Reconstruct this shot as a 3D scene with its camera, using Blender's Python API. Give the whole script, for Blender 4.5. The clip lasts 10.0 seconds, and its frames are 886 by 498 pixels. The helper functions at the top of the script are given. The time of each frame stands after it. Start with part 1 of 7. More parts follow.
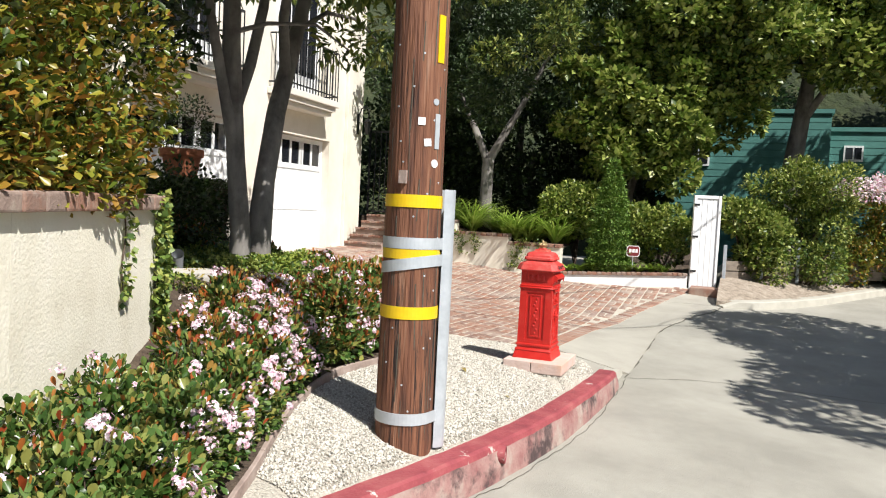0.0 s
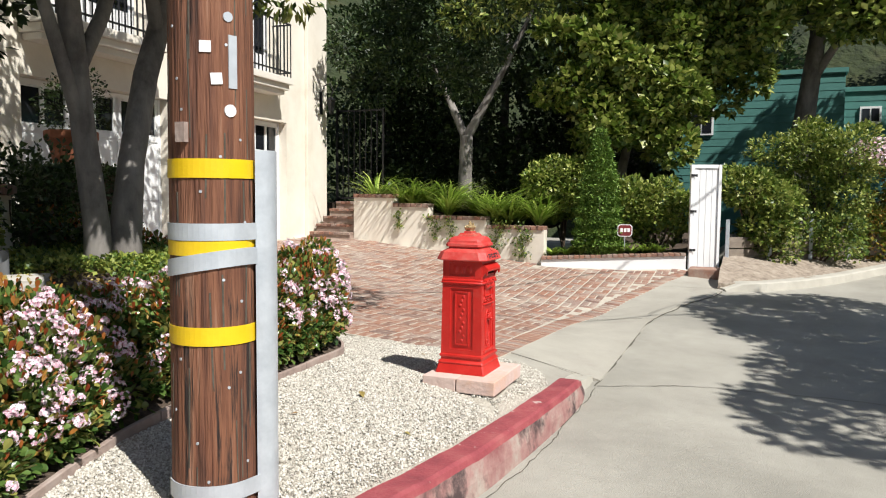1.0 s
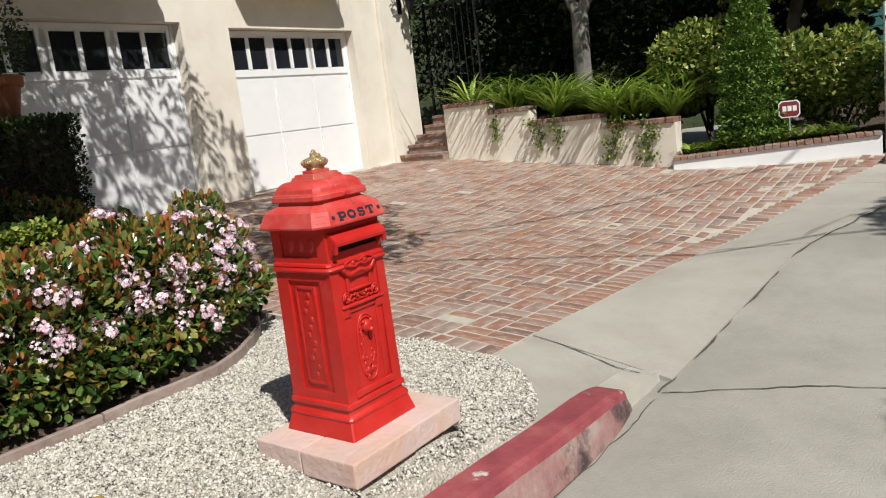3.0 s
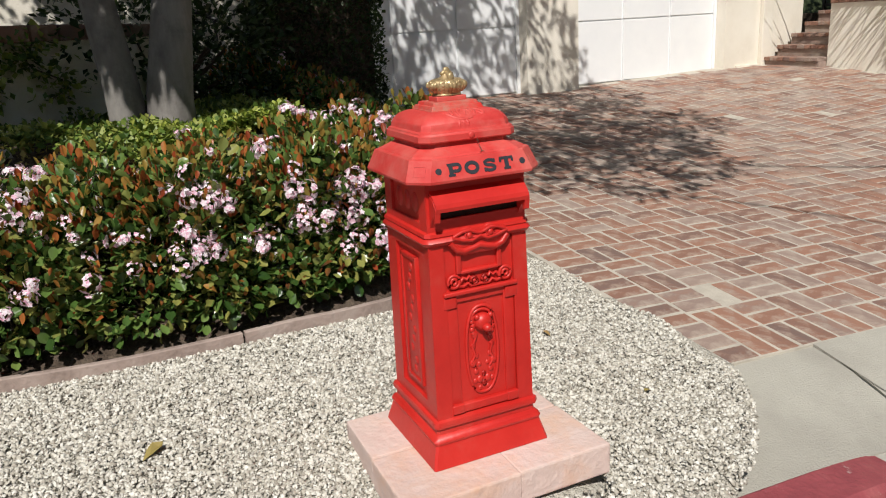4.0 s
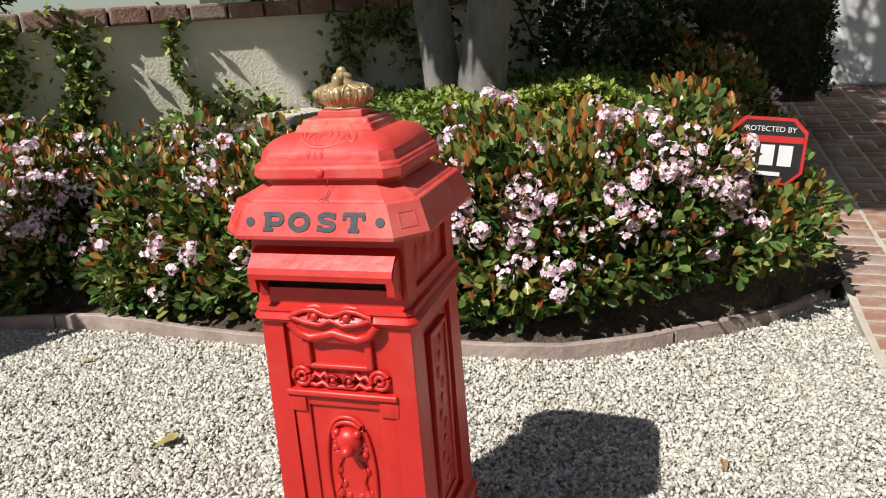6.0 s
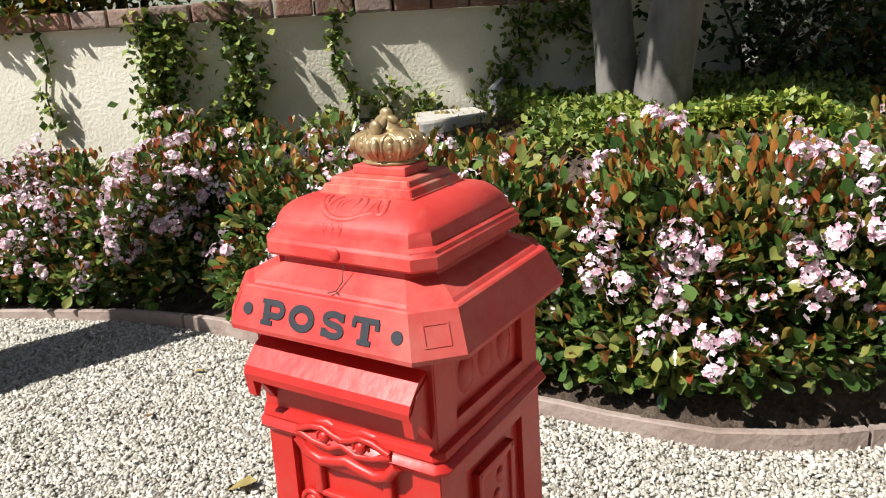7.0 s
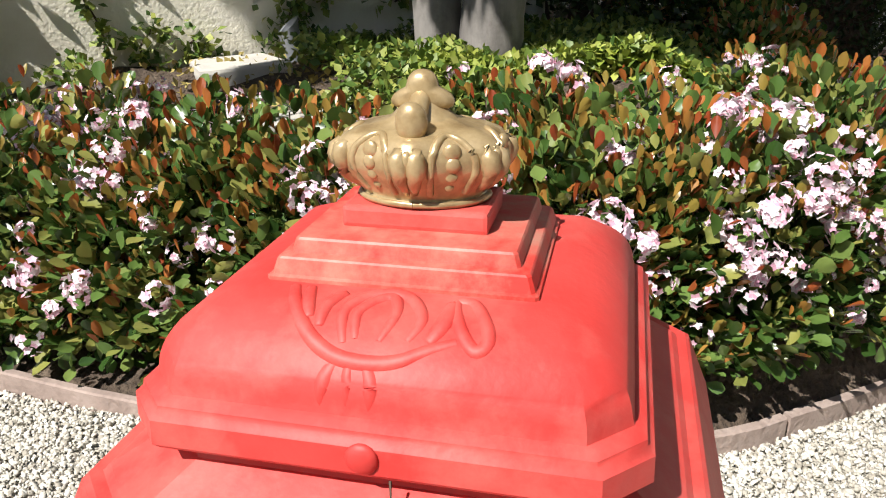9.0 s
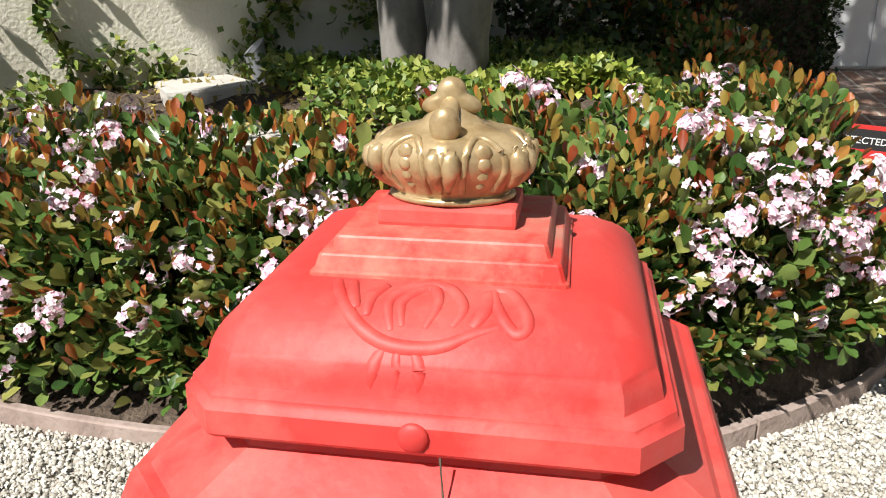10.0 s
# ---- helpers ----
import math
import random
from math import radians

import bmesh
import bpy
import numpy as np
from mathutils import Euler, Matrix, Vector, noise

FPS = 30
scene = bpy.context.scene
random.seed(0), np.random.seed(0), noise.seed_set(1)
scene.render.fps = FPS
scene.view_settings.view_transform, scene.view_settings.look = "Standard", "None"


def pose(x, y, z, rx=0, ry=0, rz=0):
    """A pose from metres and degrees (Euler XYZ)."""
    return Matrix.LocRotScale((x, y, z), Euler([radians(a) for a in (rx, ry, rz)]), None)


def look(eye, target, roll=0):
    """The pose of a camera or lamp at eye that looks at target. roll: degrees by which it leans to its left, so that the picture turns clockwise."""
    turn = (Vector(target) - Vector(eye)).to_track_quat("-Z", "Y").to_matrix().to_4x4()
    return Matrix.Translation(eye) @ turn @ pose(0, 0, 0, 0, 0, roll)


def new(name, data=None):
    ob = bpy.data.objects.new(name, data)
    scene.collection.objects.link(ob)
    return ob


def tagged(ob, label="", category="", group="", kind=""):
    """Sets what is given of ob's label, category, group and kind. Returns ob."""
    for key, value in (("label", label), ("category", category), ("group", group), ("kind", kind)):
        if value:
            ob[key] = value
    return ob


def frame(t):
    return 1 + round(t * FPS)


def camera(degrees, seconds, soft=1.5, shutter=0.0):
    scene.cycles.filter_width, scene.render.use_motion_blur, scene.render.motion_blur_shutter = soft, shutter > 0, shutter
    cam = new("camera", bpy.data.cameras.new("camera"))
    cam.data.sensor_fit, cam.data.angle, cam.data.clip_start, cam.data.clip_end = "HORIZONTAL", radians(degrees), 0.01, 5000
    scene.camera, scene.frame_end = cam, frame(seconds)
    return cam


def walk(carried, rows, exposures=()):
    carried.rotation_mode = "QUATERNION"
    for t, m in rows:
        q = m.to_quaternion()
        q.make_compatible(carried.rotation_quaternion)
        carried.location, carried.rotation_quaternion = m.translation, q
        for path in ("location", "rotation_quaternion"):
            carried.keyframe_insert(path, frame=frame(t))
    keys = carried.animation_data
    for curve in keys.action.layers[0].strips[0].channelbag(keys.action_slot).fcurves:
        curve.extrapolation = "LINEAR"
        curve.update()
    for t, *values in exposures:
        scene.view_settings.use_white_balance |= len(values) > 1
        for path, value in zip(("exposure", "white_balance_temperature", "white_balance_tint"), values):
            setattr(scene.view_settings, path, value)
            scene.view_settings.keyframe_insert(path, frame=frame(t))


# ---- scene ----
cam = camera(60.0, 10.0, soft=1.1)
PATH = [
    (0, (-0.294, -0.232, 1.342), (-1.028, 1.625, 1.233), 2.8),
    (0.5, (-0.185, 0.601, 1.297), (-0.814, 2.496, 1.18), 1.8),
    (1, (-0.095, 1.451, 1.28), (-0.866, 3.291, 1.136), 0.5),
    (1.5, (0.007, 2.225, 1.242), (-0.827, 4.033, 1.052), -2.6),
    (2, (0.102, 2.98, 1.221), (-0.963, 4.652, 0.955), -5.6),
    (2.2, (0.122, 3.287, 1.226), (-0.95, 4.955, 0.968), -6.4),
    (3.3, (0.073, 4.828, 1.17), (-1.315, 6.211, 0.769), -6.6),
    (3.5, (0.034, 5.065, 1.17), (-1.526, 6.255, 0.783), -4.9),
    (4, (-0.136, 5.534, 1.2), (-1.887, 6.322, 0.64), -3.3),
    (4.5, (-0.241, 5.824, 1.126), (-2.104, 6.287, 0.564), -3.7),
    (5, (-0.297, 6.231, 1.142), (-2.193, 6.281, 0.506), -5.6),
    (5.2, (-0.346, 6.386, 1.121), (-2.246, 6.331, 0.501), -5.8),
    (6.3, (-0.851, 7.033, 1.186), (-2.61, 6.27, 0.617), -3.2),
    (6.5, (-0.941, 7.03, 1.193), (-2.66, 6.174, 0.633), -2.9),
    (7, (-1.152, 6.989, 1.208), (-2.765, 5.962, 0.623), -3.4),
    (7.5, (-1.319, 6.955, 1.207), (-2.781, 5.776, 0.522), -0.8),
    (8, (-1.394, 6.877, 1.196), (-2.866, 5.711, 0.507), -0.6),
    (8.4, (-1.458, 6.685, 1.183), (-3.124, 5.824, 0.487), -0.9),
    (8.5, (-1.477, 6.636, 1.182), (-3.188, 5.875, 0.481), -1.0),
    (9, (-1.554, 6.503, 1.16), (-3.362, 6.075, 0.422), -0.8),
    (9.5, (-1.58, 6.46, 1.155), (-3.416, 6.122, 0.437), 0.5),
    (10, (-1.515, 6.469, 1.157), (-3.363, 6.14, 0.468), -0.7),
]
walk(cam, [(t, look(eye, target, roll)) for t, eye, target, roll in PATH],
     exposures=[(0, 0.55), (0.5, 0.52), (1, 0.39), (2, 0.2), (3.5, -0.04), (4.5, 0.0), (5, 0.08), (6.5, 0.42), (7.5, 0.6), (8.5, 0.72), (10, 0.69)])

# ---- world and sun ----
SUN_DIR = Vector((0.61, -0.335, 0.83)).normalized()
world = bpy.data.worlds.new("sky")
scene.world = world
world.use_nodes = True
wn = world.node_tree
sky = wn.nodes.new("ShaderNodeTexSky")
sky.sky_type = "NISHITA"
sky.sun_disc = False
sky.sun_elevation = math.asin(SUN_DIR.z)
sky.sun_rotation = math.atan2(SUN_DIR.x, SUN_DIR.y)
wn.links.new(sky.outputs[0], wn.nodes["Background"].inputs[0])
wn.nodes["Background"].inputs[1].default_value = 0.07
sun = new("sun", bpy.data.lights.new("sun", "SUN"))
sun.data.energy = 5.0
sun.data.angle = radians(0.53)
sun.data.color = (1.0, 0.965, 0.91)
sun.matrix_world = look(SUN_DIR * 60, (0, 0, 0))

rng = np.random.default_rng(7)

# ---- materials ----


def material(name, colors, rough=0.7, scale=8.0, detail=6.0, bump=0.2, bump_scale=60.0, metal=0.0, stretch=(1, 1, 1),
             island=0.0, obj=0.0, translucent=0.0, stain=None, stain_scale=1.5, stain_at=0.6, stain_soft=0.12, bump_dist=0.01, spec=0.5, coords="Object", stain_along=False):
    """A surface with colour varying at two scales, a bump and optional stains."""
    m = bpy.data.materials.new(name)
    m.use_nodes = True
    nt = m.node_tree
    n, l = nt.nodes, nt.links
    bsdf = n["Principled BSDF"]
    tc = n.new("ShaderNodeTexCoord")
    mp = n.new("ShaderNodeMapping")
    mp.inputs["Scale"].default_value = stretch
    l.new(tc.outputs[coords], mp.inputs[0])
    no = n.new("ShaderNodeTexNoise")
    no.inputs["Scale"].default_value = scale
    no.inputs["Detail"].default_value = detail
    no.inputs["Roughness"].default_value = 0.65
    l.new(mp.outputs[0], no.inputs["Vector"])
    fac = no.outputs["Fac"]
    if island or obj:
        src = n.new("ShaderNodeNewGeometry").outputs["Random Per Island"] if island else n.new("ShaderNodeObjectInfo").outputs["Random"]
        mx = n.new("ShaderNodeMix")
        mx.inputs[0].default_value = island or obj
        l.new(fac, mx.inputs[2])
        l.new(src, mx.inputs[3])
        fac = mx.outputs[0]
    ramp = n.new("ShaderNodeValToRGB")
    lo, hi = (0.3, 0.7) if not (island or obj) else (0.15, 0.85)
    e = ramp.color_ramp.elements
    while len(e) < len(colors):
        e.new(0.5)
    for i, c in enumerate(colors):
        e[i].position = lo + (hi - lo) * i / max(1, len(colors) - 1)
        e[i].color = (*c, 1)
    l.new(fac, ramp.inputs[0])
    col = ramp.outputs[0]
    if stain:
        ns = n.new("ShaderNodeTexNoise")
        ns.inputs["Scale"].default_value = stain_scale
        ns.inputs["Detail"].default_value = 8
        ns.inputs["Roughness"].default_value = 0.7
        l.new(mp.outputs[0] if stain_along else tc.outputs[coords], ns.inputs["Vector"])
        mr = n.new("ShaderNodeMapRange")
        mr.inputs[1].default_value = stain_at - stain_soft
        mr.inputs[2].default_value = stain_at + stain_soft
        l.new(ns.outputs["Fac"], mr.inputs[0])
        mx = n.new("ShaderNodeMix")
        mx.data_type = "RGBA"
        l.new(mr.outputs[0], mx.inputs[0])
        l.new(col, mx.inputs[6])
        mx.inputs[7].default_value = (*stain, 1)
        col = mx.outputs[2]
    l.new(col, bsdf.inputs["Base Color"])
    bsdf.inputs["Roughness"].default_value = rough
    bsdf.inputs["Metallic"].default_value = metal
    bsdf.inputs["Specular IOR Level"].default_value = spec
    if bump:
        nb = n.new("ShaderNodeTexNoise")
        nb.inputs["Scale"].default_value = bump_scale
        nb.inputs["Detail"].default_value = 5
        l.new(mp.outputs[0], nb.inputs["Vector"])
        bp = n.new("ShaderNodeBump")
        bp.inputs["Strength"].default_value = bump
        bp.inputs["Distance"].default_value = bump_dist
        l.new(nb.outputs["Fac"], bp.inputs["Height"])
        l.new(bp.outputs[0], bsdf.inputs["Normal"])
    if translucent:
        tr = n.new("ShaderNodeBsdfTranslucent")
        l.new(col, tr.inputs[0])
        ms = n.new("ShaderNodeMixShader")
        ms.inputs[0].default_value = translucent
        l.new(bsdf.outputs[0], ms.inputs[1])
        l.new(tr.outputs[0], ms.inputs[2])
        l.new(ms.outputs[0], n["Material Output"].inputs[0])
    return m


M_STUCCO = material("cream_stucco", [(0.68, 0.625, 0.53), (0.755, 0.705, 0.61), (0.80, 0.755, 0.665)], 0.9, 1.5, bump=0.35, bump_scale=70)
M_STUCCO_OLD = material("weathered_stucco", [(0.68, 0.63, 0.51), (0.78, 0.74, 0.62), (0.82, 0.78, 0.68)], 0.9, 2.0, bump=0.45, bump_scale=55,
                        stain=(0.30, 0.28, 0.23), stain_scale=1.6, stain_at=0.66, stain_soft=0.07)
M_WHITE = material("white_paint", [(0.80, 0.81, 0.82), (0.85, 0.86, 0.86)], 0.45, 3, bump=0.05)
M_TRIM = material("pale_trim", [(0.70, 0.66, 0.58), (0.76, 0.72, 0.65)], 0.6, 3, bump=0.1)
M_GLASS = material("dark_window_glass", [(0.012, 0.014, 0.018), (0.02, 0.022, 0.028)], 0.05, 2, bump=0)
M_RED = material("red_enamel", [(0.42, 0.012, 0.009), (0.50, 0.018, 0.013), (0.55, 0.028, 0.021)], 0.42, 5, bump=0.42, bump_scale=32, bump_dist=0.003,
                 stain=(0.50, 0.075, 0.055), stain_scale=6, stain_at=0.70, stain_soft=0.14, spec=0.5)
# paler red for lid and cap: dust and sky sheen put into the colour
M_REDPALE = material("dusty_sky_paled_enamel", [(0.47, 0.026, 0.022), (0.55, 0.041, 0.035), (0.60, 0.062, 0.053)], 0.58, 6, bump=0.5, bump_scale=34, bump_dist=0.003,
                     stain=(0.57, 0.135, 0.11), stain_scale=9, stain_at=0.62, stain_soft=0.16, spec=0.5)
M_REDDUST = material("dusty_red_enamel", [(0.49, 0.026, 0.020), (0.57, 0.040, 0.031), (0.61, 0.056, 0.045)], 0.5, 5, bump=0.42, bump_scale=32, bump_dist=0.003,
                     stain=(0.42, 0.19, 0.14), stain_scale=22, stain_at=0.52, stain_soft=0.14, spec=0.4)
M_GOLD = material("gold_paint", [(0.22, 0.14, 0.06), (0.41, 0.295, 0.15), (0.54, 0.41, 0.23)], 0.30, 45, bump=0.25, bump_scale=90, metal=0.4, bump_dist=0.002)
M_BLACK = material("black_paint", [(0.018, 0.020, 0.026), (0.03, 0.032, 0.04)], 0.5, 30, bump=0.1)
M_SLOT = material("slot_shade", [(0.02, 0.004, 0.003), (0.03, 0.006, 0.004)], 0.9, 10, bump=0)
M_PINKSTONE = material("pink_flagstone", [(0.50, 0.36, 0.32), (0.60, 0.46, 0.41), (0.66, 0.54, 0.49)], 0.85, 7, bump=0.5, bump_scale=40,
                       stain=(0.62, 0.38, 0.26), stain_scale=4, stain_at=0.62, obj=0.25)
M_GRAVEL = material("pale_gravel", [(0.33, 0.30, 0.25), (0.47, 0.44, 0.375), (0.57, 0.54, 0.475), (0.69, 0.665, 0.60)], 0.8, 30, bump=0.2, bump_scale=120, island=0.85)
M_GRAVELBED = material("gravel_bed", [(0.37, 0.335, 0.275), (0.50, 0.465, 0.395), (0.60, 0.565, 0.50)], 0.9, 60, bump=1.0, bump_scale=75, bump_dist=0.03)
M_BRICK = material("worn_brick", [(0.155, 0.108, 0.095), (0.235, 0.122, 0.086), (0.30, 0.155, 0.105), (0.255, 0.18, 0.15), (0.34, 0.255, 0.21)], 0.85, 14, bump=0.5, bump_scale=60, obj=0.6,
                   stain=(0.42, 0.355, 0.29), stain_scale=9.0, stain_at=0.62, stain_soft=0.12)
M_BRICK_FIELD = material("worn_brick_field", [(0.155, 0.108, 0.095), (0.235, 0.122, 0.086), (0.30, 0.155, 0.105), (0.255, 0.18, 0.15), (0.34, 0.255, 0.21)], 0.85, 14, bump=0.5, bump_scale=60, island=0.6,
                         stain=(0.42, 0.355, 0.29), stain_scale=3.0, stain_at=0.60, stain_soft=0.14)
M_MORTAR = material("mortar", [(0.38, 0.34, 0.285), (0.52, 0.475, 0.40)], 0.95, 10, bump=0.5, bump_scale=90)
M_CONCRETE = material("road_concrete", [(0.27, 0.258, 0.22), (0.345, 0.33, 0.285), (0.40, 0.385, 0.335)], 0.9, 0.9, detail=14, bump=0.65, bump_scale=110,
                      stain=(0.27, 0.26, 0.225), stain_scale=0.6, stain_at=0.60, stain_soft=0.12)
M_APRON = material("apron_concrete", [(0.34, 0.32, 0.275), (0.42, 0.40, 0.345)], 0.9, 1.7, detail=14, bump=0.5, bump_scale=110, stain=(0.31, 0.29, 0.25), stain_scale=1.4, stain_at=0.62)
M_CURB = material("red_painted_curb", [(0.21, 0.040, 0.050), (0.29, 0.058, 0.068), (0.35, 0.10, 0.10)], 0.75, 5, bump=0.5, bump_scale=50,
                  stain=(0.55, 0.50, 0.45), stain_scale=5.5, stain_at=0.635, stain_soft=0.02)
M_CURBFACE = material("worn_curb_face", [(0.24, 0.09, 0.09), (0.34, 0.20, 0.18), (0.40, 0.36, 0.31)], 0.85, 3.5, bump=0.6, bump_scale=40,
                      stain=(0.07, 0.045, 0.045), stain_scale=2.2, stain_at=0.57, stain_soft=0.05)
M_CURBBARE = material("bare_curb", [(0.38, 0.36, 0.31), (0.47, 0.45, 0.39)], 0.9, 4, bump=0.4, bump_scale=60)
M_CRACK_HOLLOW = material("crack_dirt_and_pipe_shade", [(0.05, 0.045, 0.035), (0.12, 0.11, 0.085)], 1.0, 20, bump=0.3)
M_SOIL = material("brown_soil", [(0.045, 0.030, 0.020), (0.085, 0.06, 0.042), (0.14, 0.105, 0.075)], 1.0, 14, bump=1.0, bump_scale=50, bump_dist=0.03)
M_DRYSOIL = material("dry_pale_soil", [(0.19, 0.15, 0.115), (0.32, 0.265, 0.21), (0.43, 0.37, 0.30)], 1.0, 9, bump=0.8, bump_scale=40, bump_dist=0.03)
M_LEAF = material("hawthorn_leaf", [(0.032, 0.072, 0.015), (0.075, 0.14, 0.03), (0.13, 0.20, 0.05), (0.25, 0.25, 0.065)], 0.26, 3, bump=0, island=0.85, translucent=0.18)
M_LEAFRED = material("bronze_new_leaf", [(0.26, 0.05, 0.016), (0.40, 0.13, 0.030), (0.38, 0.20, 0.045), (0.26, 0.20, 0.04)], 0.35, 3, bump=0, island=0.85, translucent=0.25)
M_PETAL = material("pink_petal", [(0.74, 0.40, 0.52), (0.84, 0.62, 0.70), (0.89, 0.77, 0.82), (0.91, 0.86, 0.875)], 0.7, 40, bump=0, island=0.8, translucent=0.25)
M_BUD = material("deep_pink_bud", [(0.30, 0.05, 0.11), (0.45, 0.12, 0.20)], 0.6, 30, bump=0, island=0.6)
M_TWIG = material("brown_twig", [(0.07, 0.045, 0.03), (0.12, 0.085, 0.06)], 0.9, 20, bump=0.4)
M_IVY = material("ivy_leaf", [(0.05, 0.10, 0.018), (0.11, 0.18, 0.03), (0.21, 0.27, 0.05), (0.32, 0.35, 0.08)], 0.5, 3, bump=0, island=0.85, translucent=0.2)
M_GLOSS = material("photinia_leaf", [(0.05, 0.085, 0.012), (0.12, 0.16, 0.02), (0.27, 0.25, 0.03), (0.30, 0.14, 0.025)], 0.35, 3, bump=0, island=0.85, translucent=0.2)
M_OAK = material("oak_leaf", [(0.045, 0.08, 0.013), (0.10, 0.155, 0.025), (0.19, 0.24, 0.045), (0.33, 0.35, 0.09)], 0.5, 2, bump=0, island=0.85, translucent=0.2)
# brightened leaf copy: sunlight on the far foliage put into the colour
M_SUNLEAF = material("sunlit_leaf", [(0.06, 0.11, 0.015), (0.15, 0.22, 0.035), (0.28, 0.34, 0.07), (0.42, 0.45, 0.13)], 0.4, 2, bump=0, island=0.85, translucent=0.28)
M_LIME = material("lime_leaf", [(0.14, 0.21, 0.03), (0.28, 0.35, 0.05), (0.42, 0.46, 0.09)], 0.5, 3, bump=0, island=0.85, translucent=0.25)
# darkened leaf copy: the shade among the back trees put into the colour
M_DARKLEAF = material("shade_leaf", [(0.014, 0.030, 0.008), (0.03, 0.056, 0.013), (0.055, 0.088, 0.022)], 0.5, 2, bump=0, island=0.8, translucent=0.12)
M_BOX = material("boxwood_leaf", [(0.012, 0.030, 0.006), (0.03, 0.06, 0.010), (0.05, 0.09, 0.016)], 0.45, 2, bump=0, island=0.8, translucent=0.12)
M_STRAP = material("strap_leaf", [(0.17, 0.28, 0.035), (0.29, 0.42, 0.07), (0.42, 0.53, 0.12)], 0.4, 2, bump=0, island=0.8, translucent=0.25)
M_CYPRESS = material("cypress_leaf", [(0.06, 0.13, 0.014), (0.12, 0.22, 0.03), (0.20, 0.31, 0.055)], 0.6, 2, bump=0, island=0.8, translucent=0.15)
M_BARK = material("grey_bark", [(0.10, 0.09, 0.085), (0.20, 0.185, 0.17), (0.29, 0.27, 0.25)], 0.9, 5, bump=0.6, bump_scale=18, stretch=(1, 1, 0.3), stain=(0.08, 0.07, 0.065), stain_scale=3, stain_at=0.6)
M_POLE = material("creosote_wood", [(0.030, 0.015, 0.011), (0.13, 0.050, 0.027), (0.22, 0.092, 0.048), (0.31, 0.175, 0.115)], 0.75, 7, bump=1.0, bump_scale=20, stretch=(3.2, 3.2, 0.16), bump_dist=0.02,
                  stain=(0.018, 0.011, 0.009), stain_scale=6.0, stain_at=0.60, stain_soft=0.03, stain_along=True)
M_YELLOW = material("yellow_band", [(0.72, 0.47, 0.01), (0.80, 0.55, 0.015)], 0.35, 10, bump=0.1)
M_METAL = material("dull_galvanised", [(0.44, 0.48, 0.52), (0.58, 0.62, 0.66)], 0.5, 10, bump=0.15, bump_scale=25, metal=0.35)
M_EDGE = material("weathered_bender_board", [(0.22, 0.165, 0.14), (0.33, 0.255, 0.22), (0.40, 0.33, 0.29)], 0.85, 6, bump=0.5, bump_scale=50)
M_TERRA = material("terracotta", [(0.26, 0.085, 0.04), (0.36, 0.13, 0.065)], 0.8, 6, bump=0.3)
M_IRON = material("black_iron", [(0.012, 0.012, 0.013), (0.02, 0.02, 0.022)], 0.5, 10, bump=0.1)
M_STONE = material("pale_stone", [(0.42, 0.40, 0.36), (0.55, 0.52, 0.47)], 0.9, 5, bump=0.6, bump_scale=30)
M_GREYPLASTIC = material("grey_spot_lamp", [(0.16, 0.17, 0.18), (0.22, 0.23, 0.24)], 0.5, 5, bump=0)
M_TEAL = material("teal_siding", [(0.06, 0.19, 0.17), (0.085, 0.25, 0.22)], 0.7, 2, bump=0.2)
M_ROOF = material("brown_roof", [(0.06, 0.05, 0.045), (0.09, 0.075, 0.065)], 0.9, 4, bump=0.4)
# near-black green: shade painted into the added backdrop
M_BACKDROP = material("shaded_backdrop", [(0.012, 0.018, 0.007), (0.03, 0.042, 0.014), (0.05, 0.055, 0.022)], 1.0, 0.8, bump=1.0, bump_scale=3, bump_dist=0.3)
M_WOOD = material("grey_fence_board", [(0.16, 0.13, 0.105), (0.25, 0.21, 0.17)], 0.9, 6, bump=0.4, stretch=(1, 1, 4))
M_SIGNRED = material("sign_red", [(0.52, 0.03, 0.03), (0.56, 0.04, 0.035)], 0.4, 5, bump=0)
M_SIGNMAROON = material("sign_maroon", [(0.16, 0.02, 0.025), (0.20, 0.03, 0.03)], 0.4, 5, bump=0)
M_SIGNWHITE = material("sign_white", [(0.76, 0.76, 0.76), (0.8, 0.8, 0.8)], 0.4, 5, bump=0)
M_SIGNBLACK = material("sign_black", [(0.02, 0.02, 0.022), (0.03, 0.03, 0.03)], 0.4, 5, bump=0)
M_DRYLEAF = material("dry_leaf", [(0.24, 0.18, 0.05), (0.32, 0.26, 0.08), (0.25, 0.14, 0.06)], 0.7, 9, bump=0.2, obj=0.6)

# ---- mesh helpers ----


def part(name, bm, mat, parent=None, label="", smooth=False):
    me = bpy.data.meshes.new(name)
    bmesh.ops.recalc_face_normals(bm, faces=bm.faces)
    bm.to_mesh(me)
    bm.free()
    return part_data(name, me, mat, parent, label, smooth)


def part_data(name, me, mat, parent=None, label="", smooth=False):
    if mat and not me.materials:
        me.materials.append(mat)
    if smooth:
        me.shade_smooth()
        me.set_sharp_from_angle(angle=radians(38 if smooth is True else smooth))
    ob = new(name, me)
    if parent:
        ob.parent = parent
    if label:
        ob["label"] = label
    return ob


def thing(name, m, label, category, group="", kind=""):
    e = new(name)
    e.matrix_world = m
    e.empty_display_size = 0.1
    return tagged(e, label, category, group, kind)


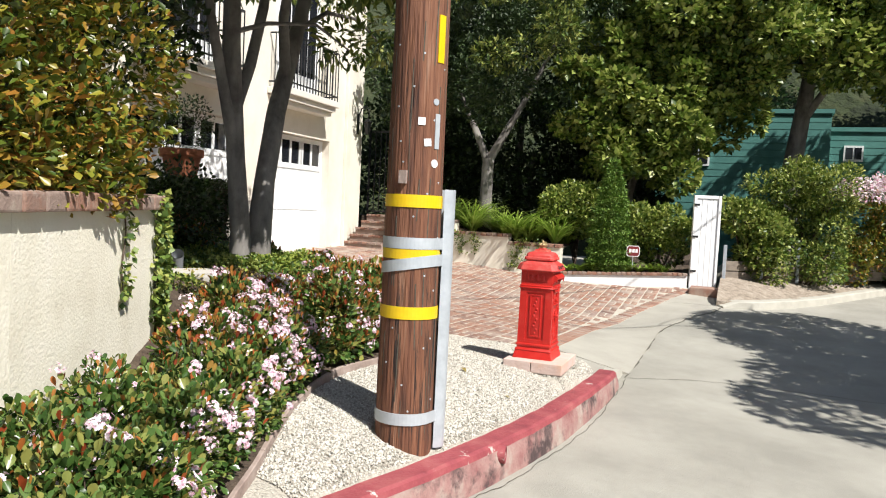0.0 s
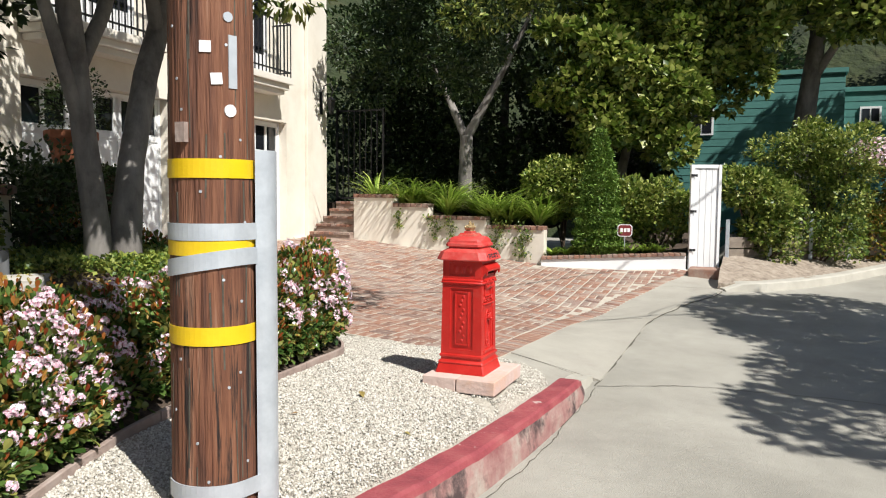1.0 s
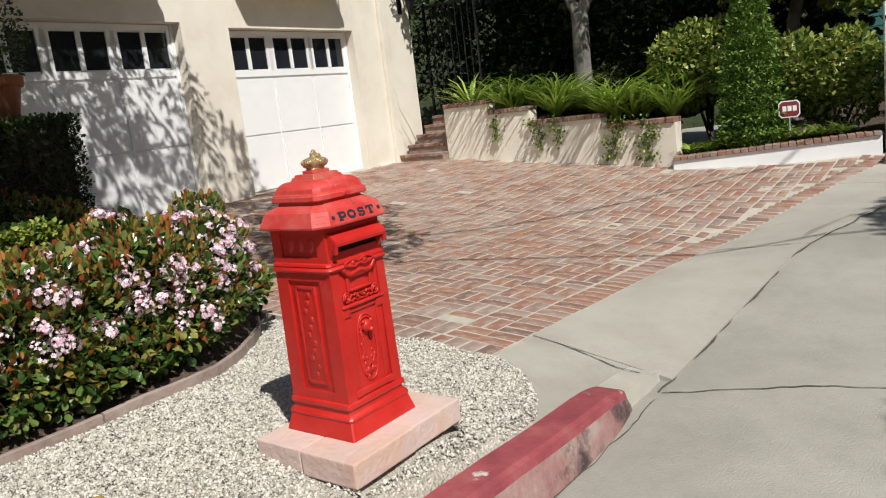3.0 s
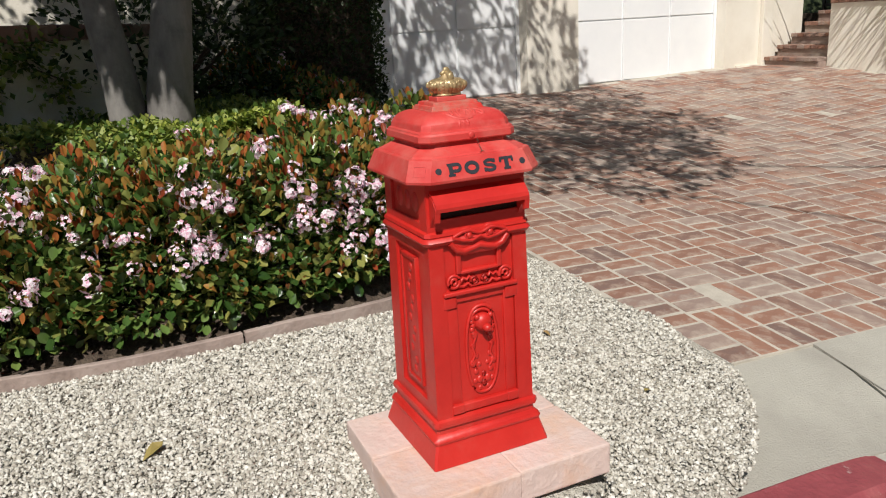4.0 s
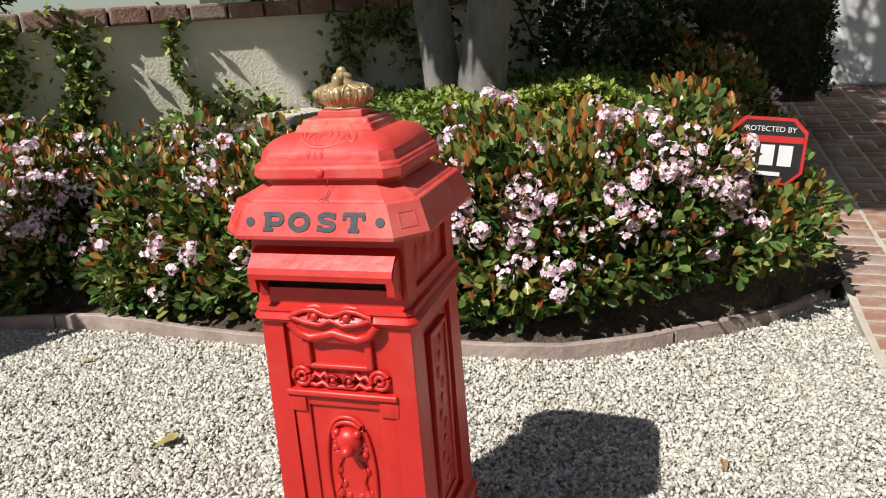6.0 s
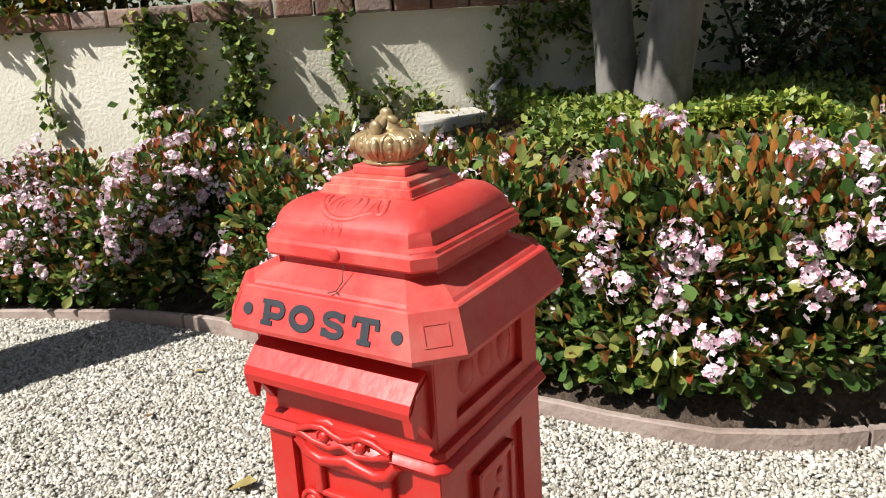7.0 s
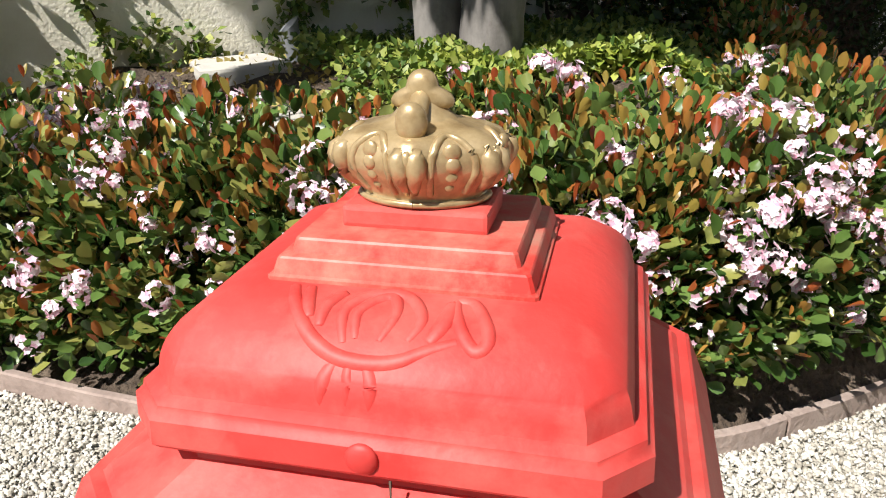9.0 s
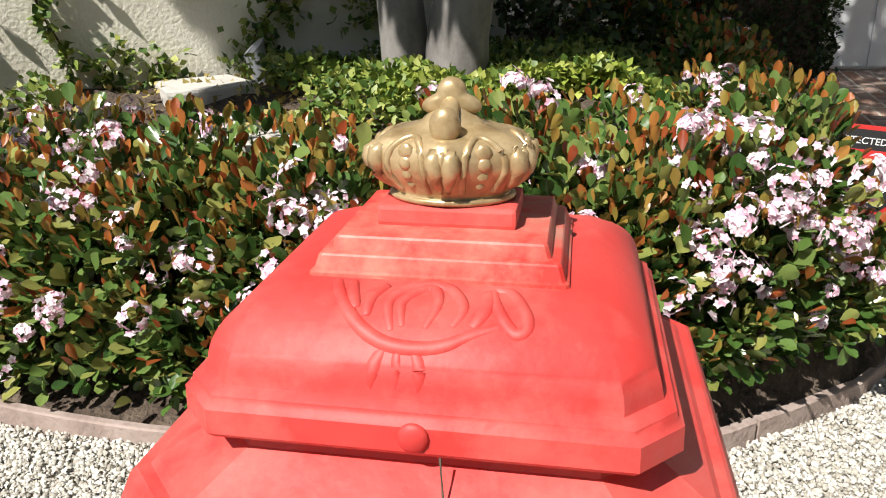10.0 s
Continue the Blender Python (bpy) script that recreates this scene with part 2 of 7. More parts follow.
def box(bm, x0, x1, y0, y1, z0, z1, bevel=0.0, m=None):
    vs = [bm.verts.new((x, y, z)) for x in (x0, x1) for y in (y0, y1) for z in (z0, z1)]
    fs = [bm.faces.new([vs[i] for i in f]) for f in ((0, 1, 3, 2), (4, 6, 7, 5), (0, 4, 5, 1), (2, 3, 7, 6), (0, 2, 6, 4), (1, 5, 7, 3))]
    if bevel:
        es = {e for f in fs for e in f.edges}
        r = bmesh.ops.bevel(bm, geom=list(es), offset=bevel, segments=2, affect="EDGES", profile=0.6)
        vs = list({v for f in r["faces"] for v in f.verts} | {v for v in vs if v.is_valid})
    if m is not None:
        bmesh.ops.transform(bm, matrix=m, verts=[v for v in vs if v.is_valid])
    return bm


def boxes(*dims, bevel=0.0):
    bm = bmesh.new()
    for d in dims:
        box(bm, *d, bevel=bevel)
    return bm


def loft(bm, rings, cap0=True, cap1=True, closed=True):
    rows = [[bm.verts.new(p) for p in r] for r in rings]
    k = len(rows[0])
    for a, b in zip(rows, rows[1:]):
        for i in range(k if closed else k - 1):
            j = (i + 1) % k
            bm.faces.new((a[i], a[j], b[j], b[i]))
    if cap0 and closed:
        bm.faces.new(rows[0][::-1])
    if cap1 and closed:
        bm.faces.new(rows[-1])
    return bm


def ring(cx, cy, z, r, k=16, ry=None, ph=0.0):
    return [(cx + r * math.cos(ph + 2 * math.pi * i / k), cy + (ry or r) * math.sin(ph + 2 * math.pi * i / k), z) for i in range(k)]


def csec(hx, hy, ch, z):
    """A rectangle with cut corners."""
    return [(hx, -hy + ch, z), (hx, hy - ch, z), (hx - ch, hy, z), (-hx + ch, hy, z), (-hx, hy - ch, z), (-hx, -hy + ch, z), (-hx + ch, -hy, z), (hx - ch, -hy, z)]


def tube(bm, pts, r, k=8, taper=None):
    """A round bar along points."""
    pts = [Vector(p) for p in pts]
    rings = []
    for i, p in enumerate(pts):
        d = (pts[min(i + 1, len(pts) - 1)] - pts[max(i - 1, 0)]).normalized()
        a = d.orthogonal() if abs(d.z) > 0.9 else d.cross(Vector((0, 0, 1)))
        if abs(d.z) > 0.9:
            a = Vector((0, 1, 0)).cross(d)
        a.normalize()
        b = d.cross(a)
        rr = (taper[i] if taper else r)
        rings.append([p + rr * (math.cos(2 * math.pi * j / k) * a + math.sin(2 * math.pi * j / k) * b) for j in range(k)])
    return loft(bm, rings)


def ball(bm, c, r, u=10, v=7, sc=(1, 1, 1)):
    m = Matrix.Translation(c) @ Matrix.Diagonal((r * sc[0], r * sc[1], r * sc[2], 1))
    bmesh.ops.create_uvsphere(bm, u_segments=u, v_segments=v, radius=1, matrix=m)
    return bm


def array_mesh(name, verts, faces):
    """A mesh from numpy arrays; all faces have the same number of corners."""
    me = bpy.data.meshes.new(name)
    k = faces.shape[1]
    me.vertices.add(len(verts))
    me.vertices.foreach_set("co", np.ascontiguousarray(verts, dtype=np.float32).ravel())
    me.loops.add(faces.size)
    me.loops.foreach_set("vertex_index", np.ascontiguousarray(faces, dtype=np.int32).ravel())
    me.polygons.add(len(faces))
    me.polygons.foreach_set("loop_start", np.arange(0, faces.size, k, dtype=np.int32))
    me.update(calc_edges=True)
    me.validate()
    return me


def spread(name, tv, tf, rot, pos):
    """Many small pieces of one template joined in one mesh."""
    n, k = len(pos), len(tv)
    v = np.einsum("nij,kj->nki", rot, tv) + pos[:, None, :]
    f = tf[None] + (np.arange(n) * k)[:, None, None]
    return array_mesh(name, v.reshape(-1, 3), f.reshape(-1, tf.shape[1]))


def frames_along(d, size, wide=1.0, r=None):
    """Turning matrices whose y axis runs along d, each with a random roll that keeps the blade's face mostly upward."""
    r = r or rng
    d = d / np.linalg.norm(d, axis=1, keepdims=True)
    up = np.array([0, 0, 1.0]) + r.normal(0, 0.55, d.shape)
    x = np.cross(d, up)
    x /= np.linalg.norm(x, axis=1, keepdims=True) + 1e-9
    z = np.cross(x, d)
    s = np.asarray(size)[:, None]
    return np.stack([x * s * wide, d * s, z * s], axis=2)


LEAF_V = np.array([(0, 0, 0), (0, .42, -.07), (0, .78, -.05), (0, 1.0, -.10), (-.20, .40, .03), (-.27, .74, .05), (.20, .40, .03), (.27, .74, .05)])
LEAF_F = np.array([(0, 1, 4), (0, 6, 1), (1, 2, 5), (1, 5, 4), (1, 7, 2), (1, 6, 7), (2, 3, 5), (2, 7, 3)])
ROUND_V = np.array([(0, 0, 0), (0, .5, -.07), (0, 1.0, -.10), (-.14, .24, .01), (-.25, .48, .04), (-.27, .74, .05), (-.13, .95, .0), (.14, .24, .01), (.25, .48, .04), (.27, .74, .05), (.13, .95, .0)])
ROUND_F = np.array([(0, 1, 4), (0, 4, 3), (1, 5, 4), (1, 6, 5), (1, 2, 6), (0, 8, 1), (0, 7, 8), (1, 8, 9), (1, 9, 10), (1, 10, 2)])
BLADE_V = np.array([(0, 0, 0), (-.24, .5, .06), (.24, .5, .06), (0, .5, -.05), (0, 1, -.06)])
BLADE_F = np.array([(0, 3, 1), (0, 2, 3), (1, 3, 4), (3, 2, 4)])


def clump_points(clumps, density, r, inner=0.62, low=-0.5):
    """Points and outward directions on and a little inside a union of uneven ellipsoids."""
    P, D = [], []
    C = np.array(clumps, dtype=float)
    for c in C:
        n = int(density * 4 * math.pi * ((c[3] * c[4] + c[3] * c[5] + c[4] * c[5]) / 3))
        d = r.normal(0, 1, (n, 3))
        d /= np.linalg.norm(d, axis=1, keepdims=True)
        d = d[d[:, 2] > low]
        f = 1 - (1 - inner) * r.random(len(d)) ** 1.8
        wob = 1 + 0.10 * np.sin(d[:, 0] * 7 + c[0] * 9) * np.sin(d[:, 1] * 6 + c[1] * 5) + 0.08 * np.sin(d[:, 2] * 9 + c[0] * 3)
        P.append(c[:3] + d * c[3:] * (f * wob)[:, None])
        D.append(d)
    P, D = np.concatenate(P), np.concatenate(D)
    keep = np.ones(len(P), bool)
    for c in C:
        q = ((P - c[:3]) / c[3:])
        keep &= (q ** 2).sum(1) > 0.30
    return P[keep], D[keep]


def foliage(name, clumps, density, size, mat, parent, r, tv=LEAF_V, tf=LEAF_F, label="", inner=0.62, low=-0.5, droop=0.0, floor=None, wide=1.0, pick=None, jit=0.75):
    P, D = clump_points(clumps, density, r, inner, low)
    if floor is not None:
        k = P[:, 2] > floor
        P, D = P[k], D[k]
    if pick is not None:
        k = pick(P)
        P, D = P[k], D[k]
    d = D + r.normal(0, jit, D.shape) + np.array([0, 0, 0.25 - droop])
    R = frames_along(d, size * (0.65 + 0.7 * r.random(len(P))), wide, r)
    return part_data(name, spread(name, tv, tf, R, P), mat, parent, label)


# ---- heights of the ground ----


def clamp(v, a=0.0, b=1.0):
    return min(max(v, a), b)


def step(a, b, v):
    t = clamp((v - a) / (b - a))
    return t * t * (3 - 2 * t)


def road_z(x, y):
    return -0.37 + 0.05 * clamp(y - 8, 0, 12) - 0.045 * clamp(x + 1.45, 0, 2.5) + 0.0 * x


def drive_z(x, y):
    far = float(np.interp(x, [-8.4, -7.46, -5.9, -3.76, -2.3, -1.47], [0.06, 0.145, 0.155, 0.184, 0.28, 0.38]))
    return -0.277 - 0.102 * (x + 2.36) + 0.04 * max(0, 11.1 - y) * clamp((x + 8) / 5) + far * clamp((y - 11.6) / 3, 0, 1.2)


def brick_edge(y):
    """Where the bricks of the driveway meet the concrete apron."""
    return float(np.interp(y, [7.6, 10.4, 11.4, 12.6, 13.9, 15.0], [-2.22, -2.18, -2.08, -1.84, -1.47, -1.1]))


def apron_edge(y):
    """Where the apron meets the street."""
    return float(np.interp(y, [7.6, 8.2, 10.8, 12.0, 12.9, 13.6, 15.2], [-1.44, -1.38, -1.34, -1.10, -0.77, -0.62, -0.60]))


def gravel_z(x, y):
    d = curb_x(y) - 0.18 - x
    a = np.interp(d, [0, 0.04, 0.12, 0.35, 0.66, 1.3, 2.0], [0.008, 0.05, 0.09, 0.14, 0.178, 0.212, 0.24])
    base = a + curb_top(min(y, 7.3)) - 0.012 - 0.06 * max(0, y - 6.2) * clamp(d / 0.5)
    out = max(abs(x + 1.93) - 0.255, abs(y - 6.395) - 0.30, 0.0)
    return base + max(0.0, -0.045 - 1.5 * out - base) * clamp(d / 0.03)


def bed_z(x, y):
    rise = 0.62 * step(-2.9, -4.5, x) + 0.04
    if x < -2.9:
        d = drive_z(x, max(y, 7.5))
        rise = d + 0.02 + (max(rise, d) - d) * step(7.75, 6.5, y)
    if y < 7.57:
        e = edge_x(y)
        g = gravel_z(e, y)
        rise = min(max(rise, g + 0.02 - 0.08 * abs(e - x)), g + 0.02 + 0.9 * abs(e - x))
    return rise


EDGE = [(-1.62, 1.1), (-2.1, 2.0), (-2.30, 2.35), (-2.52, 3.0), (-2.69, 3.45), (-2.86, 3.85), (-2.98, 4.25), (-3.03, 4.75), (-3.01, 5.15), (-3.0, 5.5), (-3.0, 5.9), (-3.04, 6.3), (-3.11, 6.6), (-3.24, 6.85), (-3.42, 7.08), (-3.62, 7.3), (-3.96, 7.56)]
CURB = [(-3.9, -4.0), (-3.0, -1.0), (-2.46, 1.0), (-2.13, 2.5), (-2.01, 3.06), (-1.86, 3.6), (-1.71, 4.2), (-1.59, 4.8), (-1.50, 5.4), (-1.44, 6.2), (-1.40, 7.0), (-1.41, 7.45), (-1.46, 7.75)]


def edge_x(y):
    return float(np.interp(y, [p[1] for p in EDGE], [p[0] for p in EDGE]))


def curb_x(y):
    return float(np.interp(y, [p[1] for p in CURB], [p[0] for p in CURB]))


def curb_top(y):
    return float(np.interp(y, [-4, 3, 5, 6.1, 7.0, 7.45, 7.75], [-0.13, -0.13, -0.14, -0.155, -0.175, -0.20, -0.27]))


def sheet(name, xs, ys, zf, mat, label, thick=0.0, kind="structure", cat="", wob=0.0, inside=None, skirt=0.0):
    bm = bmesh.new()
    g = {}
    for i, x in enumerate(xs):
        for j, y in enumerate(ys):
            xx = x(y) if callable(x) else x
            g[i, j] = bm.verts.new((xx, y, zf(xx, y) + (wob * noise.noise((xx * 6, y * 6, 0)) if wob else 0)))
    for i in range(len(xs) - 1):
        for j in range(len(ys) - 1):
            bm.faces.new((g[i, j], g[i + 1, j], g[i + 1, j + 1], g[i, j + 1]))
    if skirt:
        ed = [e for e in bm.edges if e.is_boundary]
        r = bmesh.ops.extrude_edge_only(bm, edges=ed)
        for v in r["geom"]:
            if isinstance(v, bmesh.types.BMVert):
                v.co.z -= skirt
    ob = part(name, bm, mat, smooth=True)
    return tagged(ob, label, cat or name.replace("_", " "), kind=kind)

# ---- ground, road, kerb ----
gx = sorted(set([-160, -80, -40, -20, -10, -6] + list(np.round(np.arange(-5, 0.1, 0.2), 2)) + list(np.round(np.arange(0.5, 8.1, 0.5), 2)) + [12, 20, 40, 80, 160]))
gy = sorted(set([-160, -80, -40, -20, -10] + list(np.round(np.arange(-6, 22.1, 0.5), 2)) + [30, 50, 90, 160]))
sheet("ground", gx, gy, lambda x, y: road_z(x, y) - 0.35 * step(0.15, 0.6, (curb_x(y) if y < 7.7 else apron_edge(y)) - x), M_CONCRETE, "pale worn concrete street surface with faint stains and cracks", cat="road")

ys = list(np.round(np.arange(-4, 7.76, 0.12), 3)) + [7.75]
for nm, z_in, mat, lab in (("kerb", 0, M_CURB, "faded red painted concrete kerb with chipped paint"),):
    kerb = thing("kerb", Matrix(), lab, "kerb", kind="structure")
    top = []
    face = []
    for y in ys:
        x, t, b = curb_x(y), curb_top(y), road_z(curb_x(y), y) - 0.05
        n_ = 0.008 * noise.noise((x * 5, y * 5, 3))
        top.append([(x - 0.19, y, b), (x - 0.185, y, t - 0.012), (x - 0.17, y, t + n_), (x - 0.03, y, t + n_), (x - 0.008, y, t - 0.012), (x + 0.002, y, t - 0.045 + n_)])
        face.append([(x + 0.002, y, t - 0.045 + n_), (x + 0.02 + n_, y, (t + b) / 2), (x + 0.035, y, b)])
    bm = bmesh.new()
    loft(bm, top, closed=False)
    bm.faces.new([v for v in bm.verts][-6:])
    part("kerb_top", bm, M_CURB, kerb, smooth=False)
    bm = bmesh.new()
    loft(bm, face, closed=False)
    part("kerb_face", bm, M_CURBFACE, kerb, "worn kerb face, bare and stained dark")

# end of the kerb, sloping into the apron, bare concrete
bm = bmesh.new()
loft(bm, [[(-1.66, 7.75, -0.5), (-1.65, 7.75, -0.27), (-1.47, 7.75, -0.275), (-1.43, 7.75, -0.5)],
          [(-1.66, 8.0, -0.5), (-1.65, 8.0, -0.29), (-1.46, 8.0, -0.30), (-1.43, 8.0, -0.5)],
          [(-1.66, 8.3, -0.5), (-1.65, 8.3, -0.32), (-1.46, 8.3, -0.345), (-1.43, 8.3, -0.5)]])
tagged(part("kerb_end", bm, M_CURBBARE), "bare concrete end of the kerb sloping into the driveway apron", "kerb", kind="structure")

# drain pipe through the kerb
drain = thing("drain_pipe", pose(curb_x(4.42) + 0.02, 4.42, -0.215, 0, 90, 10), "short rusty drain pipe end set in the red kerb face", "pipe")
bm = bmesh.new()
for r0, r1 in ((0.058, 0.046),):
    loft(bm, [ring(0, 0, -0.05, r1, 20), ring(0, 0, 0.012, r1, 20), ring(0, 0, 0.012, r0, 20), ring(0, 0, -0.05, r0, 20)], False, False)
part("pipe_wall", bm, M_CURB, drain, smooth=True)
# dark disc painted in place of the shade inside the pipe
bm = bmesh.new()
loft(bm, [ring(0, 0, -0.004, 0.045, 20), ring(0, 0, 0.003, 0.045, 20)])
part("pipe_shade_disc", bm, M_CRACK_HOLLOW, drain, "dark disc for the shade inside the pipe")

# concrete apron slabs between bricks and street


def apron_z(x, y):
    e, o = brick_edge(y), apron_edge(y)
    a = drive_z(e, y)
    b = road_z(o, y) + 0.015
    return a + (b - a) * clamp((x - e) / (o - e))


def corner_z(x, y):
    e = brick_edge(y)
    a = drive_z(e, max(y, 7.6)) - 0.01
    b = float(np.interp(y, [6.8, 7.3, 7.75, 8.14], [-0.235, -0.25, -0.30, -0.343]))
    return a + (b - a) * clamp((x - e) / 0.80)


for y0, y1 in ((6.9, 8.148), (8.152, 10.98), (10.99, 13.6), (13.61, 15.0)):
    xs_ = [(lambda k: (lambda y: brick_edge(y) + (apron_edge(y) - brick_edge(y)) * k))(k) for k in (0, 0.25, 0.5, 0.75, 1.0)]
    if y0 < 8:
        xs_ = [-2.40, -2.2, -2.0, -1.8, -1.62]
    sheet("apron", xs_, list(np.linspace(y0, y1, 13)), corner_z if y0 < 8 else apron_z, M_APRON, "pale concrete driveway apron slab with a broken edge", skirt=0.12, cat="apron", wob=0.004)


def crack(pts, w, name="crack", zf=road_z, up=0.006):
    bm = bmesh.new()
    rows = []
    P = []
    for a, b in zip(pts, pts[1:]):
        n_ = max(2, int(math.dist(a, b) / 0.06))
        P += [(a[0] + (b[0] - a[0]) * i / n_, a[1] + (b[1] - a[1]) * i / n_) for i in range(n_)]
    for i, p in enumerate(P):
        q = P[min(i + 1, len(P) - 1)]
        o = P[max(i - 1, 0)]
        d = Vector((q[0] - o[0], q[1] - o[1])).normalized()
        wob = 0.03 * noise.noise((p[0] * 4, p[1] * 4, 7)) + 0.012 * noise.noise((p[0] * 19, p[1] * 19, 2))
        ww = w * (0.5 + 0.9 * abs(noise.noise((p[0] * 7, p[1] * 7, 1))))
        c = Vector(p) + wob * Vector((-d.y, d.x))
        a_, b_ = c + ww * Vector((-d.y, d.x)), c - ww * Vector((-d.y, d.x))
        rows.append([(a_.x, a_.y, zf(a_.x, a_.y) + up), (b_.x, b_.y, zf(b_.x, b_.y) + up)])
    loft(bm, rows, closed=False)
    return tagged(part(name, bm, M_CRACK_HOLLOW), "dirt-filled crack in the concrete surface", "crack", kind="structure")


crack([(-1.40, 8.0), (-1.37, 9), (-1.35, 10.6), (-1.22, 11.4), (-0.98, 12.3), (-0.72, 13.0), (-0.6, 13.5)], 0.011)
crack([(-1.38, 8.0), (-0.65, 8.4), (0.4, 8.6), (3.5, 8.9)], 0.006)
crack([(-2.12, 10.98), (-1.85, 11.0), (-1.38, 10.97)], 0.008, zf=apron_z)
crack([(-2.1, 8.15), (-1.9, 8.13), (-1.65, 8.06), (-1.45, 8.1)], 0.006, zf=corner_z)
crack([(-1.38, 7.9), (-1.36, 6.5), (-1.42, 5.4), (-1.6, 4.3), (-1.95, 3.0)], 0.004)
crack([(3.2, -4), (3.0, 4), (3.2, 10), (4.4, 16)], 0.012)

# gravel bed
gys = list(np.round(np.arange(-3, 7.67, 0.16), 3)) + [7.66]
sheet("gravel_bed", [lambda y: edge_x(y) - 0.02, lambda y: edge_x(y) * 0.8 + 0.2 * (curb_x(y) - 0.15), lambda y: edge_x(y) * 0.6 + 0.4 * (curb_x(y) - 0.15), lambda y: edge_x(y) * 0.45 + 0.55 * (curb_x(y) - 0.15),
                     lambda y: edge_x(y) * 0.3 + 0.7 * (curb_x(y) - 0.15) - 0.2 * step(7.05, 7.65, y), lambda y: curb_x(y) - 0.36 - 0.46 * step(7.05, 7.65, y), lambda y: curb_x(y) - 0.27 - 0.5 * step(7.05, 7.65, y), lambda y: curb_x(y) - 0.21 - 0.53 * step(7.05, 7.65, y), lambda y: curb_x(y) - 0.172 - (0.55 * step(7.05, 7.65, y))], gys, lambda x, y: gravel_z(x, y) - 0.004, M_GRAVELBED,
      "bed of pale cream gravel beside the street", cat="gravel", wob=0.012)

# soil of the planting bed
sheet("planting_bed", [lambda y: edge_x(y) + 0.012 * math.sin(y * 5)] + [(lambda k: (lambda y: edge_x(y) + (-8.9 - edge_x(y)) * k))(k) for k in (0.04, 0.09, 0.14, 0.19, 0.25, 0.32, 0.40, 0.5, 0.6, 0.75, 1.0)],
      list(np.round(np.arange(-3, 7.6, 0.1), 3)) + [7.62], bed_z, M_SOIL, "dark brown soil of the raised planting bed", cat="soil", wob=0.05)

# bender board edging, one piece per board
edging = thing("edging", Matrix(), "weathered brown wooden bender board edging round the planting bed", "edging")
for a, b in ((1.1, 3.05), (3.06, 4.55), (4.56, 5.95), (5.96, 6.95), (6.96, 7.56)):
    yy = np.arange(a, b + 0.001, (b - a) / 14)
    bm = bmesh.new()
    rows = []
    for y in yy:
        x = edge_x(y) + 0.012 * math.sin(y * 5)
        z = gravel_z(x, y)
        d = Vector((edge_x(y + 0.05) - edge_x(y - 0.05), 0.1)).normalized()
        n_ = Vector((d.y, -d.x))
        w = 0.012
        zt = z + 0.052 + 0.01 * math.sin(y * 3)
        rows.append([(x - w * n_.x, y - w * n_.y, z - 0.08), (x + w * n_.x, y + w * n_.y, z - 0.08), (x + w * n_.x, y + w * n_.y, zt - 0.004), (x + 0.6 * w * n_.x, y + 0.6 * w * n_.y, zt), (x - w * n_.x, y - w * n_.y, zt)])
    loft(bm, rows)
    part("board", bm, M_EDGE, edging)

# ---- house with two garage doors ----
HM = pose(-8.36, 12.0, 0, 0, 0, 3)
house = thing("house", HM, "two-storey cream stucco house with two white garage doors", "house")
D1, D2 = (-4.12, -1.55), (-0.79, 1.73)
HB, HT = 0.1, 2.58
segs = [(-0.3, 0, -9.0, D1[0], -0.4, 6.5), (-0.3, 0, D1[1], D2[0], -0.4, 6.5), (-0.3, 0, D2[1], 3.3, -0.4, 6.5), (-0.3, 0, D1[0], D1[1], HT + 0.05, 6.5), (-0.3, 0, D2[0], D2[1], HT, 6.5)]
for sg_ in segs:
    part("wall", boxes(sg_), M_STUCCO, house)
part("side_wall", boxes((-6, -0.302, 3.0, 3.3, -0.4, 6.5)), M_STUCCO, house)
part("side_wall", boxes((-6, -0.302, -9.0, -8.7, -0.4, 6.5)), M_STUCCO, house)
part("roof", boxes((-6.2, 0.5, -9.3, 3.7, 6.502, 6.75)), M_ROOF, house, "flat brown eaves and roof")
part("pilaster", boxes((0.002, 0.07, 2.40, 2.60, 0.0, 6.49), bevel=0.01), M_STUCCO, house)
part("drip_edge", boxes((0.0, 0.03, 1.95, 2.39, 0.36, 0.42)), M_STUCCO, house)
part("drip_edge", boxes((0.0, 0.03, -1.3, -0.9, 0.26, 0.32)), M_STUCCO, house)


